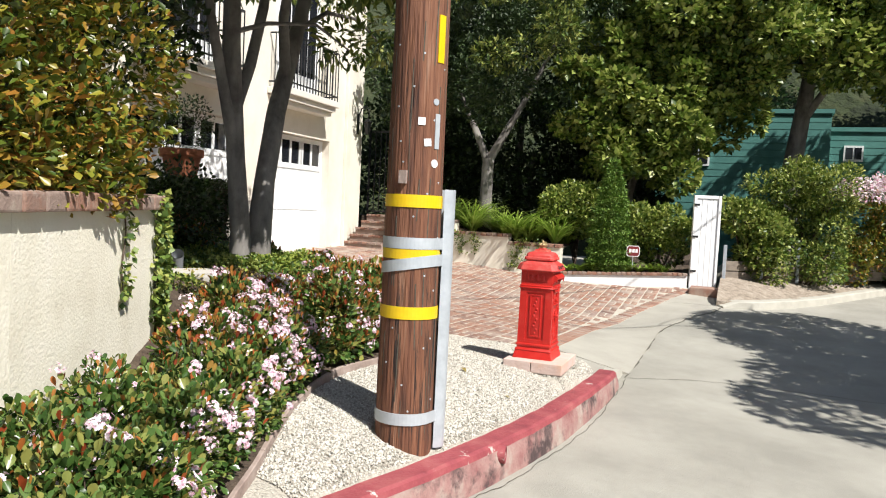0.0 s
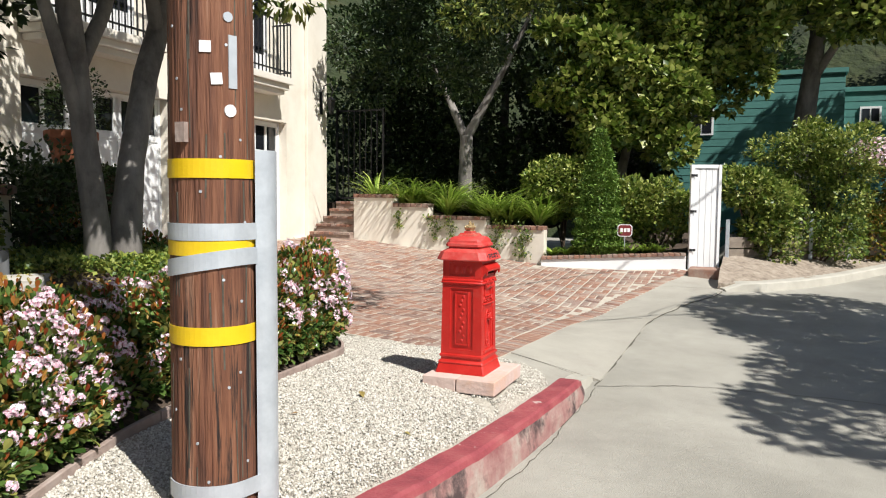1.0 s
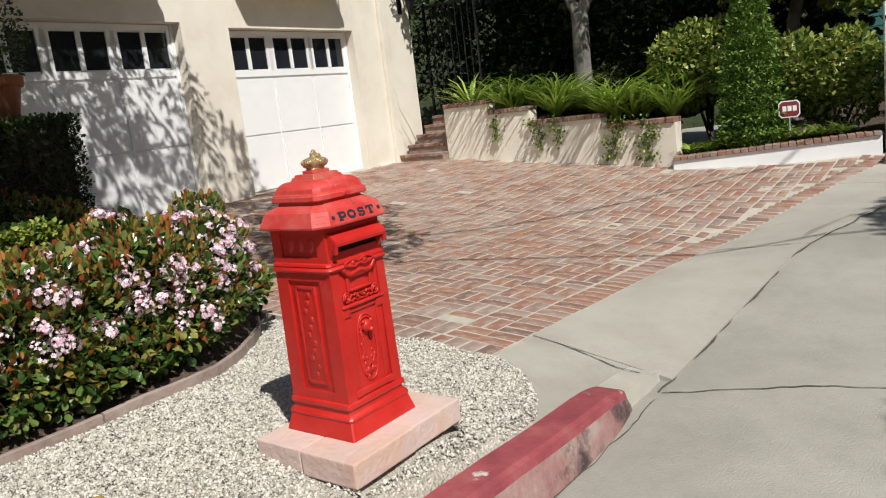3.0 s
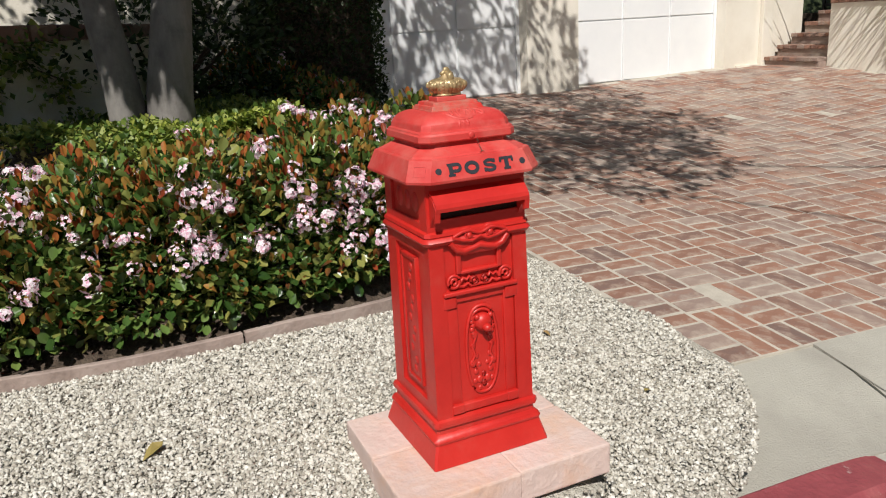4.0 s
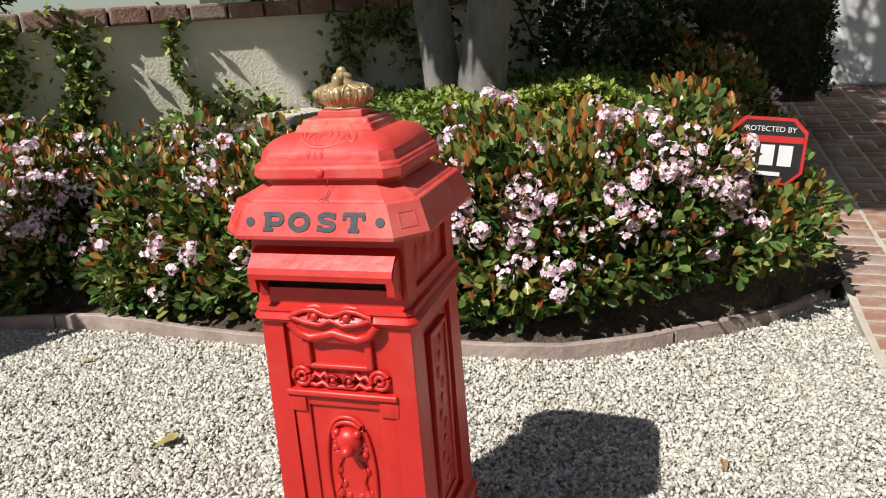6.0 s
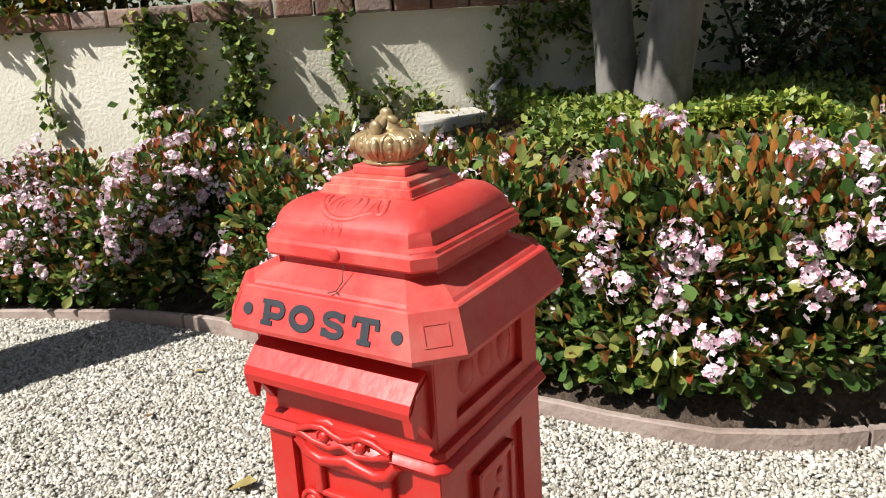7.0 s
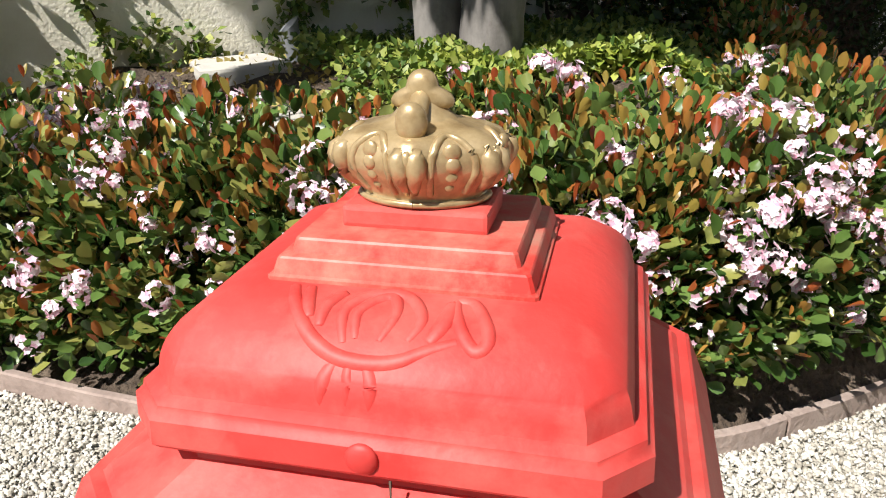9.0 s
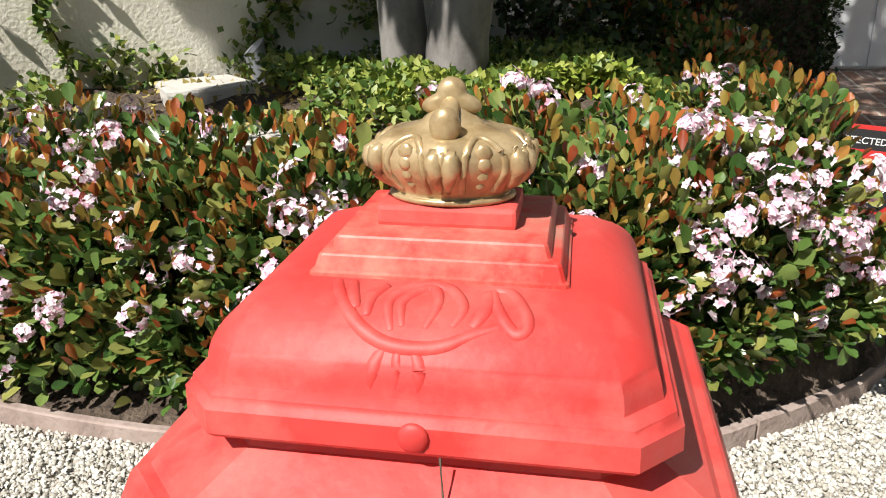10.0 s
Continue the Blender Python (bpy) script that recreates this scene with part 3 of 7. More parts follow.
def garage_door(y0, y1, top, bottom):
    door = part("garage_door", boxes((-0.26, -0.20, y0 + 0.005, y1 - 0.005, bottom, top - 0.005)), M_WHITE, house, "white panelled garage door with a row of small windows")
    w = y1 - y0
    zw0, zw1 = top - 0.53, top - 0.10
    for i in range(3):
        for j in range(2):
            a = y0 + w * (0.035 + 0.325 * i + 0.015 + 0.143 * j)
            part("pane", boxes((-0.199, -0.195, a, a + w * 0.125, zw0, zw1)), M_GLASS, door, "dark window pane")
    fr = []
    for i in range(3):
        a = y0 + w * (0.035 + 0.325 * i)
        b = a + w * 0.29
        m = (a + b) / 2
        fr += [(-0.198, -0.175, a - w * 0.03, a + w * 0.013, zw0 - 0.02, zw1 + 0.02), (-0.198, -0.178, m - w * 0.012, m + w * 0.012, zw0, zw1), (-0.198, -0.175, b - w * 0.012, b + w * 0.03, zw0 - 0.02, zw1 + 0.02)]
    fr += [(-0.198, -0.172, y0 + 0.01, y1 - 0.01, zw1 + 0.02, top - 0.01), (-0.198, -0.172, y0 + 0.01, y1 - 0.01, zw0 - 0.10, zw0 - 0.02)]
    part("window_frame", boxes(*fr), M_WHITE, door)
    for zz, tall in ((bottom + 0.80, zw0 - 0.115 - bottom - 0.815), (bottom + 0.02, 0.765)):
        for i in range(3):
            a = y0 + w * (0.02 + 0.325 * i)
            part("panel", boxes((-0.198, -0.178, a, a + w * 0.31, zz, zz + tall), bevel=0.006), M_WHITE, door)
    for a, b in ((y0 + 0.004, y0 + 0.05), (y1 - 0.05, y1 - 0.004)):
        part("door_jamb", boxes((-0.195, -0.16, a, b, bottom, top - 0.006)), M_WHITE, door)


garage_door(D1[0], D1[1], HT + 0.05, 0.34)
garage_door(D2[0], D2[1], HT, 0.35)


def balcony(y0, y1):
    b = part("balcony", boxes((0.002, 0.30, y0 + 0.12, y1 - 0.12, 3.02, 3.10), (0.002, 0.36, y0 + 0.06, y1 - 0.06, 3.102, 3.20), (0.002, 0.42, y0, y1, 3.202, 3.32), bevel=0.012), M_TRIM, house, "stepped plaster balcony slab with an iron railing")
    rail = bmesh.new()
    for x, ya, yb in ((0.38, y0 + 0.04, y1 - 0.04),):
        for z in (3.40, 4.25):
            box(rail, x - 0.012, x + 0.012, ya, yb, z, z + 0.025)
        n_ = int((yb - ya) / 0.11)
        for i in range(n_ + 1):
            y = ya + (yb - ya) * i / n_
            part("baluster", boxes((x - 0.008, x + 0.008, y - 0.008, y + 0.008, 3.321, 4.255)), M_IRON, b)
    for yy in (y0 + 0.04, y1 - 0.04):
        for z in (3.40, 4.25):
            box(rail, 0.01, 0.38, yy - 0.012, yy + 0.012, z, z + 0.025)
        for x in (0.12, 0.25):
            box(rail, x - 0.008, x + 0.008, yy - 0.008, yy + 0.008, 3.32, 4.26)
    part("railing", rail, M_IRON, b, "black iron railing")
    w = part("french_window", boxes((0.002, 0.03, y0 + 0.25, y1 - 0.25, 3.34, 5.4)), M_WHITE, house, "white french window behind the balcony")
    for i in range(4):
        a = y0 + 0.35 + (y1 - y0 - 0.7) * i / 4
        part("pane", boxes((0.031, 0.036, a + 0.02, a + (y1 - y0 - 0.7) / 4 - 0.03, 3.7, 5.3)), M_GLASS, w)


balcony(-0.72, 1.30)
balcony(-4.2, -2.02)
# lantern on the wall
lantern = thing("wall_lantern", HM @ pose(0.0, 3.05, 3.02), "black iron wall lantern on a curled bracket", "lamp")
bm = bmesh.new()
tube(bm, [(0.0, 0, 0.2), (0.08, 0, 0.42), (0.22, 0, 0.46), (0.28, 0, 0.32), (0.24, 0, 0.2)], 0.014, 6)
box(bm, 0.0, 0.02, -0.05, 0.05, -0.15, 0.3)
part("bracket", bm, M_IRON, lantern)
bm = bmesh.new()
loft(bm, [ring(0.24, 0, -0.15, 0.05, 6), ring(0.24, 0, 0.1, 0.09, 6), ring(0.24, 0, 0.12, 0.11, 6), ring(0.24, 0, 0.2, 0.02, 6)])
part("lantern_body", bm, M_IRON, lantern)
# handrail by the side stairs
rail = thing("handrail", Matrix(), "black iron handrail beside the garage", "handrail")
bm = bmesh.new()
tube(bm, [(-8.3, 6.0, 1.75), (-7.9, 6.85, 1.35), (-7.85, 6.95, 1.25), (-7.9, 6.9, 1.2)], 0.02, 8)
tube(bm, [(-7.92, 6.8, 1.37), (-7.92, 6.8, bed_z(-7.92, 6.8) - 0.03)], 0.015, 6)
tube(bm, [(-8.3, 6.0, 1.75), (-8.3, 6.0, bed_z(-8.3, 6.0) - 0.03)], 0.015, 6)
part("rail_bar", bm, M_IRON, rail)

# brick steps and iron gate beside the house
steps = thing("brick_steps", Matrix(), "four red brick steps between house and planter wall", "steps")
for i in range(5):
    y = 14.48 + 0.26 * i
    z = 0.36 + 0.148 * (i + 1)
    part("riser", boxes((-8.44, -7.52, y, 15.9, z - 0.148 if i else 0.1, z - 0.052)), M_BRICK_FIELD, steps)
    for j in range(8):
        x0 = -8.44 + j * 0.115
        part("tread_brick", boxes((x0 + 0.004, x0 + 0.111, y - 0.025, y + 0.26 if i < 4 else 15.9, z - 0.05, z), bevel=0.006), M_BRICK, steps)
gate2 = thing("iron_gate", pose(-8.0, 15.75, 1.10), "black iron bar gate at the top of the brick steps", "gate")
for i in range(9):
    part("bar", boxes((-0.55 + 0.135 * i, -0.53 + 0.135 * i, -0.01, 0.01, 0.05, 1.9)), M_IRON, gate2)
part("gate_frame", boxes((-0.57, -0.53, -0.02, 0.02, 0, 1.95), (0.53, 0.57, -0.02, 0.02, 0, 1.95), (-0.53, 0.53, -0.015, 0.015, 0.05, 0.09), (-0.53, 0.53, -0.015, 0.015, 1.88, 1.92)), M_IRON, gate2)
tagged(part("path_behind_gate", boxes((-9.3, -7.0, 15.9, 19, 0.7, 1.06)), M_SOIL), "shaded earth path behind the iron gate", "path", kind="structure")

# stucco planter walls with brick caps
PA, PB = Vector((-7.51, 14.62)), Vector((-3.68, 14.60))
pd = (PB - PA).normalized()
planter = thing("planter_wall", Matrix.Translation((PA.x, PA.y, 0)) @ Matrix.Rotation(math.atan2(pd.y, pd.x), 4, "Z"), "low cream stucco planter wall with stepped brick caps", "wall", kind="structure")
L = (PB - PA).length
levels = [(0, 0.86, 1.26), (0.86, 1.60, 1.09), (1.60, 2.75, 0.87), (2.75, L, 0.72)]
for a, b, h in levels:
    part("wall_segment", boxes((a, b - 0.001, 0, 0.22, -0.3, h - 0.07)), M_STUCCO, planter)
    n_ = max(3, round((b - a) / 0.115))
    for i in range(n_):
        w = (b - a) / n_
        part("cap_brick", boxes((a + w * i + 0.005, a + w * (i + 1) - 0.005, -0.03, 0.25, h - 0.068, h), bevel=0.008), M_BRICK, planter)
part("return_wall", boxes((0, 0.22, 0.221, 2.2, -0.3, 1.15)), M_STUCCO, planter)
tagged(sheet("planter_soil", list(np.arange(-7.5, -3.5, 0.2)), list(np.arange(14.6, 17.6, 0.2)) + [19, 21], lambda x, y: 0.66 + 0.4 * clamp((-4.6 - x) / 2) + 0.25 * step(15, 18, y) - 2.5 * clamp(0.9 - ((x - PA.x) * -pd.y + (y - PA.y) * pd.x) * 4), M_SOIL, "dark soil in the raised planter"), category="soil")
# low wall to the white gate
LA, LB = Vector((-3.67, 14.42)), Vector((-1.30, 14.93))
ld = (LB - LA).normalized()
low = thing("low_wall", Matrix.Translation((LA.x, LA.y, 0)) @ Matrix.Rotation(math.atan2(ld.y, ld.x), 4, "Z"), "low white stucco wall with a brick cap below the hedge", "wall", kind="structure")
LL = (LB - LA).length
bm = bmesh.new()
loft(bm, [[(x, 0, -0.5), (x, 0.2, -0.5), (x, 0.2, 0.145 + 0.12 * x / LL), (x, 0, 0.145 + 0.12 * x / LL)] for x in (0, LL)])
part("wall_body", bm, M_WHITE, low)
for i in range(26):
    w = LL / 26
    z = 0.148 + 0.12 * (i + 0.5) / 26
    part("cap_brick", boxes((w * i + 0.004, w * (i + 1) - 0.004, -0.03, 0.23, z, z + 0.05), bevel=0.006), M_BRICK, low)
tagged(sheet("hedge_soil", list(np.arange(-3.65, -0.8, 0.15)), list(np.arange(14.3, 16.2, 0.15)) + [19, 21], lambda x, y: 0.12 + 0.12 * clamp((x + 3.67) / 2.4) + 0.3 * step(16, 19, y) - 2.0 * clamp(1.0 - ((x - LA.x) * -ld.y + (y - LA.y) * ld.x) * 5), M_SOIL, "soil behind the low wall"), category="soil")

# white gate standing open
gate = thing("garden_gate", pose(-1.27, 14.98, 0.0, 0, 0, 18), "white painted wooden garden gate with boards and black hinges", "gate")
for i in range(4):
    part("plank", boxes((0.10 * i + 0.052, 0.10 * i + 0.148, -0.02, 0.01, 0.08, 1.74), bevel=0.004), M_WHITE, gate)
part("gate_frame", boxes((0.0, 0.05, -0.05, 0.04, 0.0, 1.80), (0.45, 0.50, -0.05, 0.04, 0.0, 1.80), (0.05, 0.45, -0.04, 0.03, 1.74, 1.80), bevel=0.004), M_WHITE, gate)
for z in (0.35, 1.0, 1.6):
    part("hinge", boxes((0.0, 0.10, -0.065, -0.052, z, z + 0.04)), M_IRON, gate)
tagged(part("gate_step", boxes((-1.22, -0.55, 14.45, 14.92, -0.2, 0.10), bevel=0.02), M_BRICK_FIELD), "worn brick step in front of the white gate", "step", kind="structure")
# retaining boards and verge to the far bank
FAR_KERB = [(-0.62, 13.55), (-0.1, 13.85), (0.45, 14.5), (1.1, 15.5), (2.2, 17.3), (3.4, 19.2), (5.0, 21.5), (8.0, 25.0)]


def far_kerb_x(y):
    return float(np.interp(y, [p[1] for p in FAR_KERB], [p[0] for p in FAR_KERB]))


sheet("verge", [(lambda k: (lambda y: max(far_kerb_x(y) - k, -0.68 - 0.01 * k)))(k) for k in (0.06, 0.25, 0.5, 0.8, 1.2, 2.0, 3.0)], list(np.round(np.arange(13.6, 22, 0.3), 2)),
      lambda x, y: road_z(x, y) + 0.12 + 0.16 * step(0.1, 1.1, far_kerb_x(y) - x) + 0.2 * step(0.9, 3, far_kerb_x(y) - x), M_DRYSOIL, "dry brown verge below the far hedge", cat="soil", wob=0.05, skirt=0.5)
bm = bmesh.new()
rows = []
for i in range(29):
    t = i / 28 * 6
    k = min(int(t), 5)
    a, b = FAR_KERB[k], FAR_KERB[k + 1]
    x, y = a[0] + (b[0] - a[0]) * (t - k), a[1] + (b[1] - a[1]) * (t - k)
    z = road_z(x, y)
    up = 0.13 * clamp(0.25 + i / 3)
    rows.append([(x + 0.05, y - 0.07, z - 0.1), (x + 0.03, y - 0.05, z + up - 0.02), (x + 0.01, y - 0.03, z + up), (x - 0.10, y + 0.08, z + up + 0.01), (x - 0.12, y + 0.10, z - 0.1)])
loft(bm, rows)
tagged(part("far_kerb", bm, M_CURBBARE), "pale concrete kerb of the far verge", "kerb", kind="structure")
fence = thing("retaining_fence", Matrix(), "low grey weathered board fence holding the far bank", "fence")
for i in range(5):
    a = Vector((-0.66 + 0.66 * i, 15.12 + 0.62 * i))
    ang = math.atan2(0.62, 0.66)
    for j in range(2):
        ob = part("board", boxes((0, 0.92, -0.02, 0.02, 0.02 + 0.2 * j, 0.2 + 0.2 * j), bevel=0.006), M_WOOD, fence)
        ob.matrix_local = pose(a.x, a.y, road_z(a.x, a.y) + 0.24, 0, 0, math.degrees(ang))
    ob = part("post", boxes((-0.03, 0.03, -0.03, 0.03, -0.3, 0.7), bevel=0.005), M_METAL, fence)
    ob.matrix_local = pose(a.x, a.y - 0.06, road_z(a.x, a.y) + 0.24)

# teal house behind the trees
teal = thing("teal_house", pose(0.0, 24.0, 0.0), "teal-green clapboard house seen through the trees", "house")
for x0, x1, y0, top in ((-3.0, 1.7, 0.0, 4.5), (1.702, 10.0, 0.5, 4.05)):
    wall_ = part("wall", boxes((x0, x1, y0, 5.0, -1.0, top)), M_TEAL, teal)
    for j in range(18):
        part("siding_board", boxes((x0, x1, y0 - 0.03, y0 - 0.001, top - 0.25 - 0.2 * j, top - 0.07 - 0.2 * j)), M_TEAL, wall_)
    part("parapet", boxes((x0 - 0.06, x1 + 0.06, y0 - 0.08, 5.1, top + 0.001, top + 0.12)), M_TEAL, teal)
for x, y, z0, z1, w in ((-1.8, 0.0, 2.95, 3.9, 0.62), (2.35, 0.5, 3.2, 3.65, 0.5), (3.9, 0.5, 2.9, 3.65, 0.8), (5.8, 0.5, 2.9, 3.65, 0.8)):
    win = part("window", boxes((x - w / 2, x + w / 2, y - 0.09, y - 0.032, z0, z1)), M_WHITE, teal, "white framed window with blinds")
    for k in (0, 1):
        part("pane", boxes((x - w / 2 + 0.05 + k * (w / 2 - 0.03), x - 0.02 + k * (w / 2 - 0.03), y - 0.1, y - 0.091, z0 + 0.06, z1 - 0.06)), M_GLASS, win)

# garden wall with brick coping
gw = thing("garden_wall", Matrix(), "weathered cream stucco garden wall with a brick coping, partly grown with ivy", "wall", kind="structure")
WPTS = [(-2.35, 0.2), (-3.05, 2.0), (-3.80, 3.65), (-6.0, 6.05)]
for a, b in zip(WPTS, WPTS[1:]):
    a, b = Vector(a), Vector(b)
    d = (b - a).normalized()
    mm = Matrix.Translation((a.x, a.y, 0)) @ Matrix.Rotation(math.atan2(d.y, d.x), 4, "Z")
    ln = (b - a).length
    ob = part("wall_section", boxes((0, ln - 0.002, 0, 0.2, -0.4, 1.235)), M_STUCCO_OLD, gw)
    ob.matrix_local = mm
    n_ = round(ln / 0.21)
    for i in range(n_):
        w = ln / n_
        ob = part("coping_brick", boxes((w * i + 0.006, w * (i + 1) - 0.006, -0.05, 0.24, 1.237, 1.325 + 0.006 * math.sin(i * 7)), bevel=0.012), M_BRICK, gw)
        ob.matrix_local = mm

# bank added as a backdrop that closes the view, its shade in the colour
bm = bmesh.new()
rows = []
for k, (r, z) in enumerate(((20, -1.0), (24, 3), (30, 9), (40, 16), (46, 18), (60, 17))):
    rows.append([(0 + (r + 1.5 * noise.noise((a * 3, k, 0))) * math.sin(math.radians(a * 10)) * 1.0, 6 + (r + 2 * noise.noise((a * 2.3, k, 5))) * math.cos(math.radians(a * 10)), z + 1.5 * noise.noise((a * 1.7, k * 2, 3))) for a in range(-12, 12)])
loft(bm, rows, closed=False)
tagged(part("hillside", bm, M_BACKDROP, smooth=True), "dark backdrop bank added behind the houses to close the view", "hillside", kind="structure")

# ---- red post box ----
BXC, BYC, BZ = -1.967, 6.395, 0.062
post = thing("post_box", pose(BXC, BYC, BZ), "tall red cast-metal pillar post box with a gilt crown on top", "post box")


def zz(v):
    return v - BZ


bm = bmesh.new()
loft(bm, [csec(0.176, 0.176, 0.004, 0), csec(0.174, 0.174, 0.006, 0.012), csec(0.160, 0.160, 0.006, zz(0.125)), csec(0.163, 0.163, 0.008, zz(0.127)), csec(0.165, 0.165, 0.010, zz(0.134)), csec(0.160, 0.160, 0.008, zz(0.143)),
          csec(0.150, 0.150, 0.006, zz(0.150)), csec(0.149, 0.149, 0.006, zz(0.166)), csec(0.156, 0.156, 0.008, zz(0.169)), csec(0.159, 0.159, 0.010, zz(0.178)), csec(0.156, 0.156, 0.008, zz(0.187)), csec(0.147, 0.147, 0.006, zz(0.191)), csec(0.13, 0.13, 0.006, zz(0.20))])
part("base", bm, M_RED, post, smooth=True)
# shaft core and its raised corner and cross boards
bm = bmesh.new()
loft(bm, [csec(0.137, 0.137, 0.006, zz(0.19)), csec(0.132, 0.132, 0.006, zz(0.70))])
part("shaft", bm, M_RED, post)


def on_face(k):
    """A frame whose y runs across face k, whose z runs up and whose x points out of it; 0 is the front."""
    return Matrix.Rotation(math.radians(90 * k), 4, "Z")


for k in range(4):
    for s in (-1, 1):
        bm = bmesh.new()
        w0 = 0.100 if k == 0 else 0.082
        fx = 0.1475 - 0.0006 * (k % 2)
        ex_ = fx - 0.0011
        v = [(0.12, s * w0, zz(0.188)), (fx, s * w0, zz(0.188)), (fx, s * ex_, zz(0.188)), (0.12, s * ex_, zz(0.188))]
        t = [(0.12, s * w0, zz(0.678)), (fx - 0.006, s * w0, zz(0.678)), (fx - 0.006, s * (ex_ - 0.006), zz(0.678)), (0.12, s * (ex_ - 0.006), zz(0.678))]
        loft(bm, [v, t])
        bmesh.ops.transform(bm, matrix=on_face(k), verts=bm.verts)
        part("corner_board", bm, M_RED, post)
    if k:
        bm = bmesh.new()
        box(bm, 0.12, 0.1462, -0.083, 0.083, zz(0.19), zz(0.225))
        bmesh.ops.transform(bm, matrix=on_face(k), verts=bm.verts)
        part("cross_board", bm, M_RED, post)
        bm = bmesh.new()
        box(bm, 0.12, 0.1412, -0.083, 0.083, zz(0.64), zz(0.678))
        bmesh.ops.transform(bm, matrix=on_face(k), verts=bm.verts)
        part("cross_board", bm, M_RED, post)
    if k:
        bm = bmesh.new()
        box(bm, 0.13, 0.1405, -0.045, 0.045, zz(0.26), zz(0.61), bevel=0.004)
        for y0, y1, z0, z1 in ((-0.052, -0.040, 0.25, 0.62), (0.040, 0.052, 0.25, 0.62), (-0.05, 0.05, 0.25, 0.262), (-0.05, 0.05, 0.608, 0.62)):
            box(bm, 0.13, 0.1445, y0, y1, zz(z0), zz(z1), bevel=0.003)
        for i in range(11):
            ball(bm, (0.1405, 0.014 * math.sin(i * 2.1), zz(0.285 + 0.03 * i)), 0.012, 8, 5, (0.35, 1, 1.1))
        bmesh.ops.transform(bm, matrix=on_face(k), verts=bm.verts)
        part("side_panel", bm, M_RED, post, "raised panel with a cast scroll", smooth=50)

# belt moulding, neck
bm = bmesh.new()
loft(bm, [csec(0.140, 0.140, 0.006, zz(0.668)), csec(0.150, 0.150, 0.012, zz(0.672)), csec(0.155, 0.155, 0.014, zz(0.680)), csec(0.150, 0.150, 0.012, zz(0.688)), csec(0.147, 0.147, 0.010, zz(0.690)), csec(0.150, 0.150, 0.012, zz(0.694)), csec(0.148, 0.148, 0.012, zz(0.702)), csec(0.139, 0.139, 0.006, zz(0.707))])
part("belt_moulding", bm, M_RED, post, smooth=True)
bm = bmesh.new()
loft(bm, [csec(0.130, 0.130, 0.006, zz(0.69)), csec(0.130, 0.130, 0.006, zz(0.86))])
part("neck", bm, M_RED, post)
for k in range(1, 4):
    bm = bmesh.new()
    box(bm, 0.125, 0.1315, -0.0915, 0.0915, zz(0.7255), zz(0.8145))
    bmesh.ops.transform(bm, matrix=on_face(k), verts=bm.verts)
    panel_ = part("neck_panel", bm, M_RED, post, "sunken panel with three cast rosettes")
    for y0, y1, z0, z1 in ((-0.1385, -0.092, 0.70, 0.85), (0.092, 0.1385, 0.70, 0.85), (-0.0918, 0.0918, 0.70, 0.725), (-0.0918, 0.0918, 0.815, 0.85)):
        bm = bmesh.new()
        box(bm, 0.12, 0.1405, y0, y1, zz(z0), zz(z1), bevel=0.0012)
        bmesh.ops.transform(bm, matrix=on_face(k), verts=bm.verts)
        part("neck_rail", bm, M_RED, panel_)
    for i in (-1, 0, 1):
        bm = bmesh.new()
        ball(bm, (0.130, 0.052 * i, zz(0.768)), 0.024, 10, 6, (0.3, 0.9, 1.2))
        bmesh.ops.transform(bm, matrix=on_face(k), verts=bm.verts)
        part("rosette", bm, M_RED, panel_, smooth=50)
# front of the neck with the slot and its hood
part("neck_front", boxes((0.12, 0.1412, -0.1395, -0.125, zz(0.70), zz(0.85)), (0.12, 0.1412, 0.125, 0.1395, zz(0.70), zz(0.85)), (0.12, 0.1412, -0.125, 0.125, zz(0.70), zz(0.735)), (0.12, 0.1412, -0.125, 0.125, zz(0.775), zz(0.85))), M_RED, post)
# near-black plate stands in for the shade inside the slot
part("slot", boxes((0.1302, 0.134, -0.124, 0.124, zz(0.735), zz(0.775))), M_SLOT, post, "dark plate for the shade in the letter slot")
bm = bmesh.new()
loft(bm, [[(0.139, y, zz(0.812)), (0.158, y, zz(0.802)), (0.178, y, zz(0.782)), (0.182, y, zz(0.772)), (0.180, y, zz(0.762)), (0.174, y, zz(0.762)), (0.172, y, zz(0.772)), (0.155, y, zz(0.788)), (0.139, y, zz(0.792))] for y in (-0.131, -0.12, 0.12, 0.131)])
for s in (-1, 1):
    loft(bm, [[(0.138, s * y, zz(0.805)), (0.165, s * y, zz(0.79)), (0.180, s * y, zz(0.768)), (0.176, s * y, zz(0.738)), (0.170, s * y, zz(0.734)), (0.165, s * y, zz(0.752)), (0.152, s * y, zz(0.735)), (0.139, s * y, zz(0.715))] for y in (0.119, 0.1325)])
bmesh.ops.bevel(bm, geom=[e for e in bm.edges if e.calc_face_angle(0) > 0.6], offset=0.0025, segments=2, affect="EDGES")
part("slot_hood", bm, M_RED, post, smooth=False)

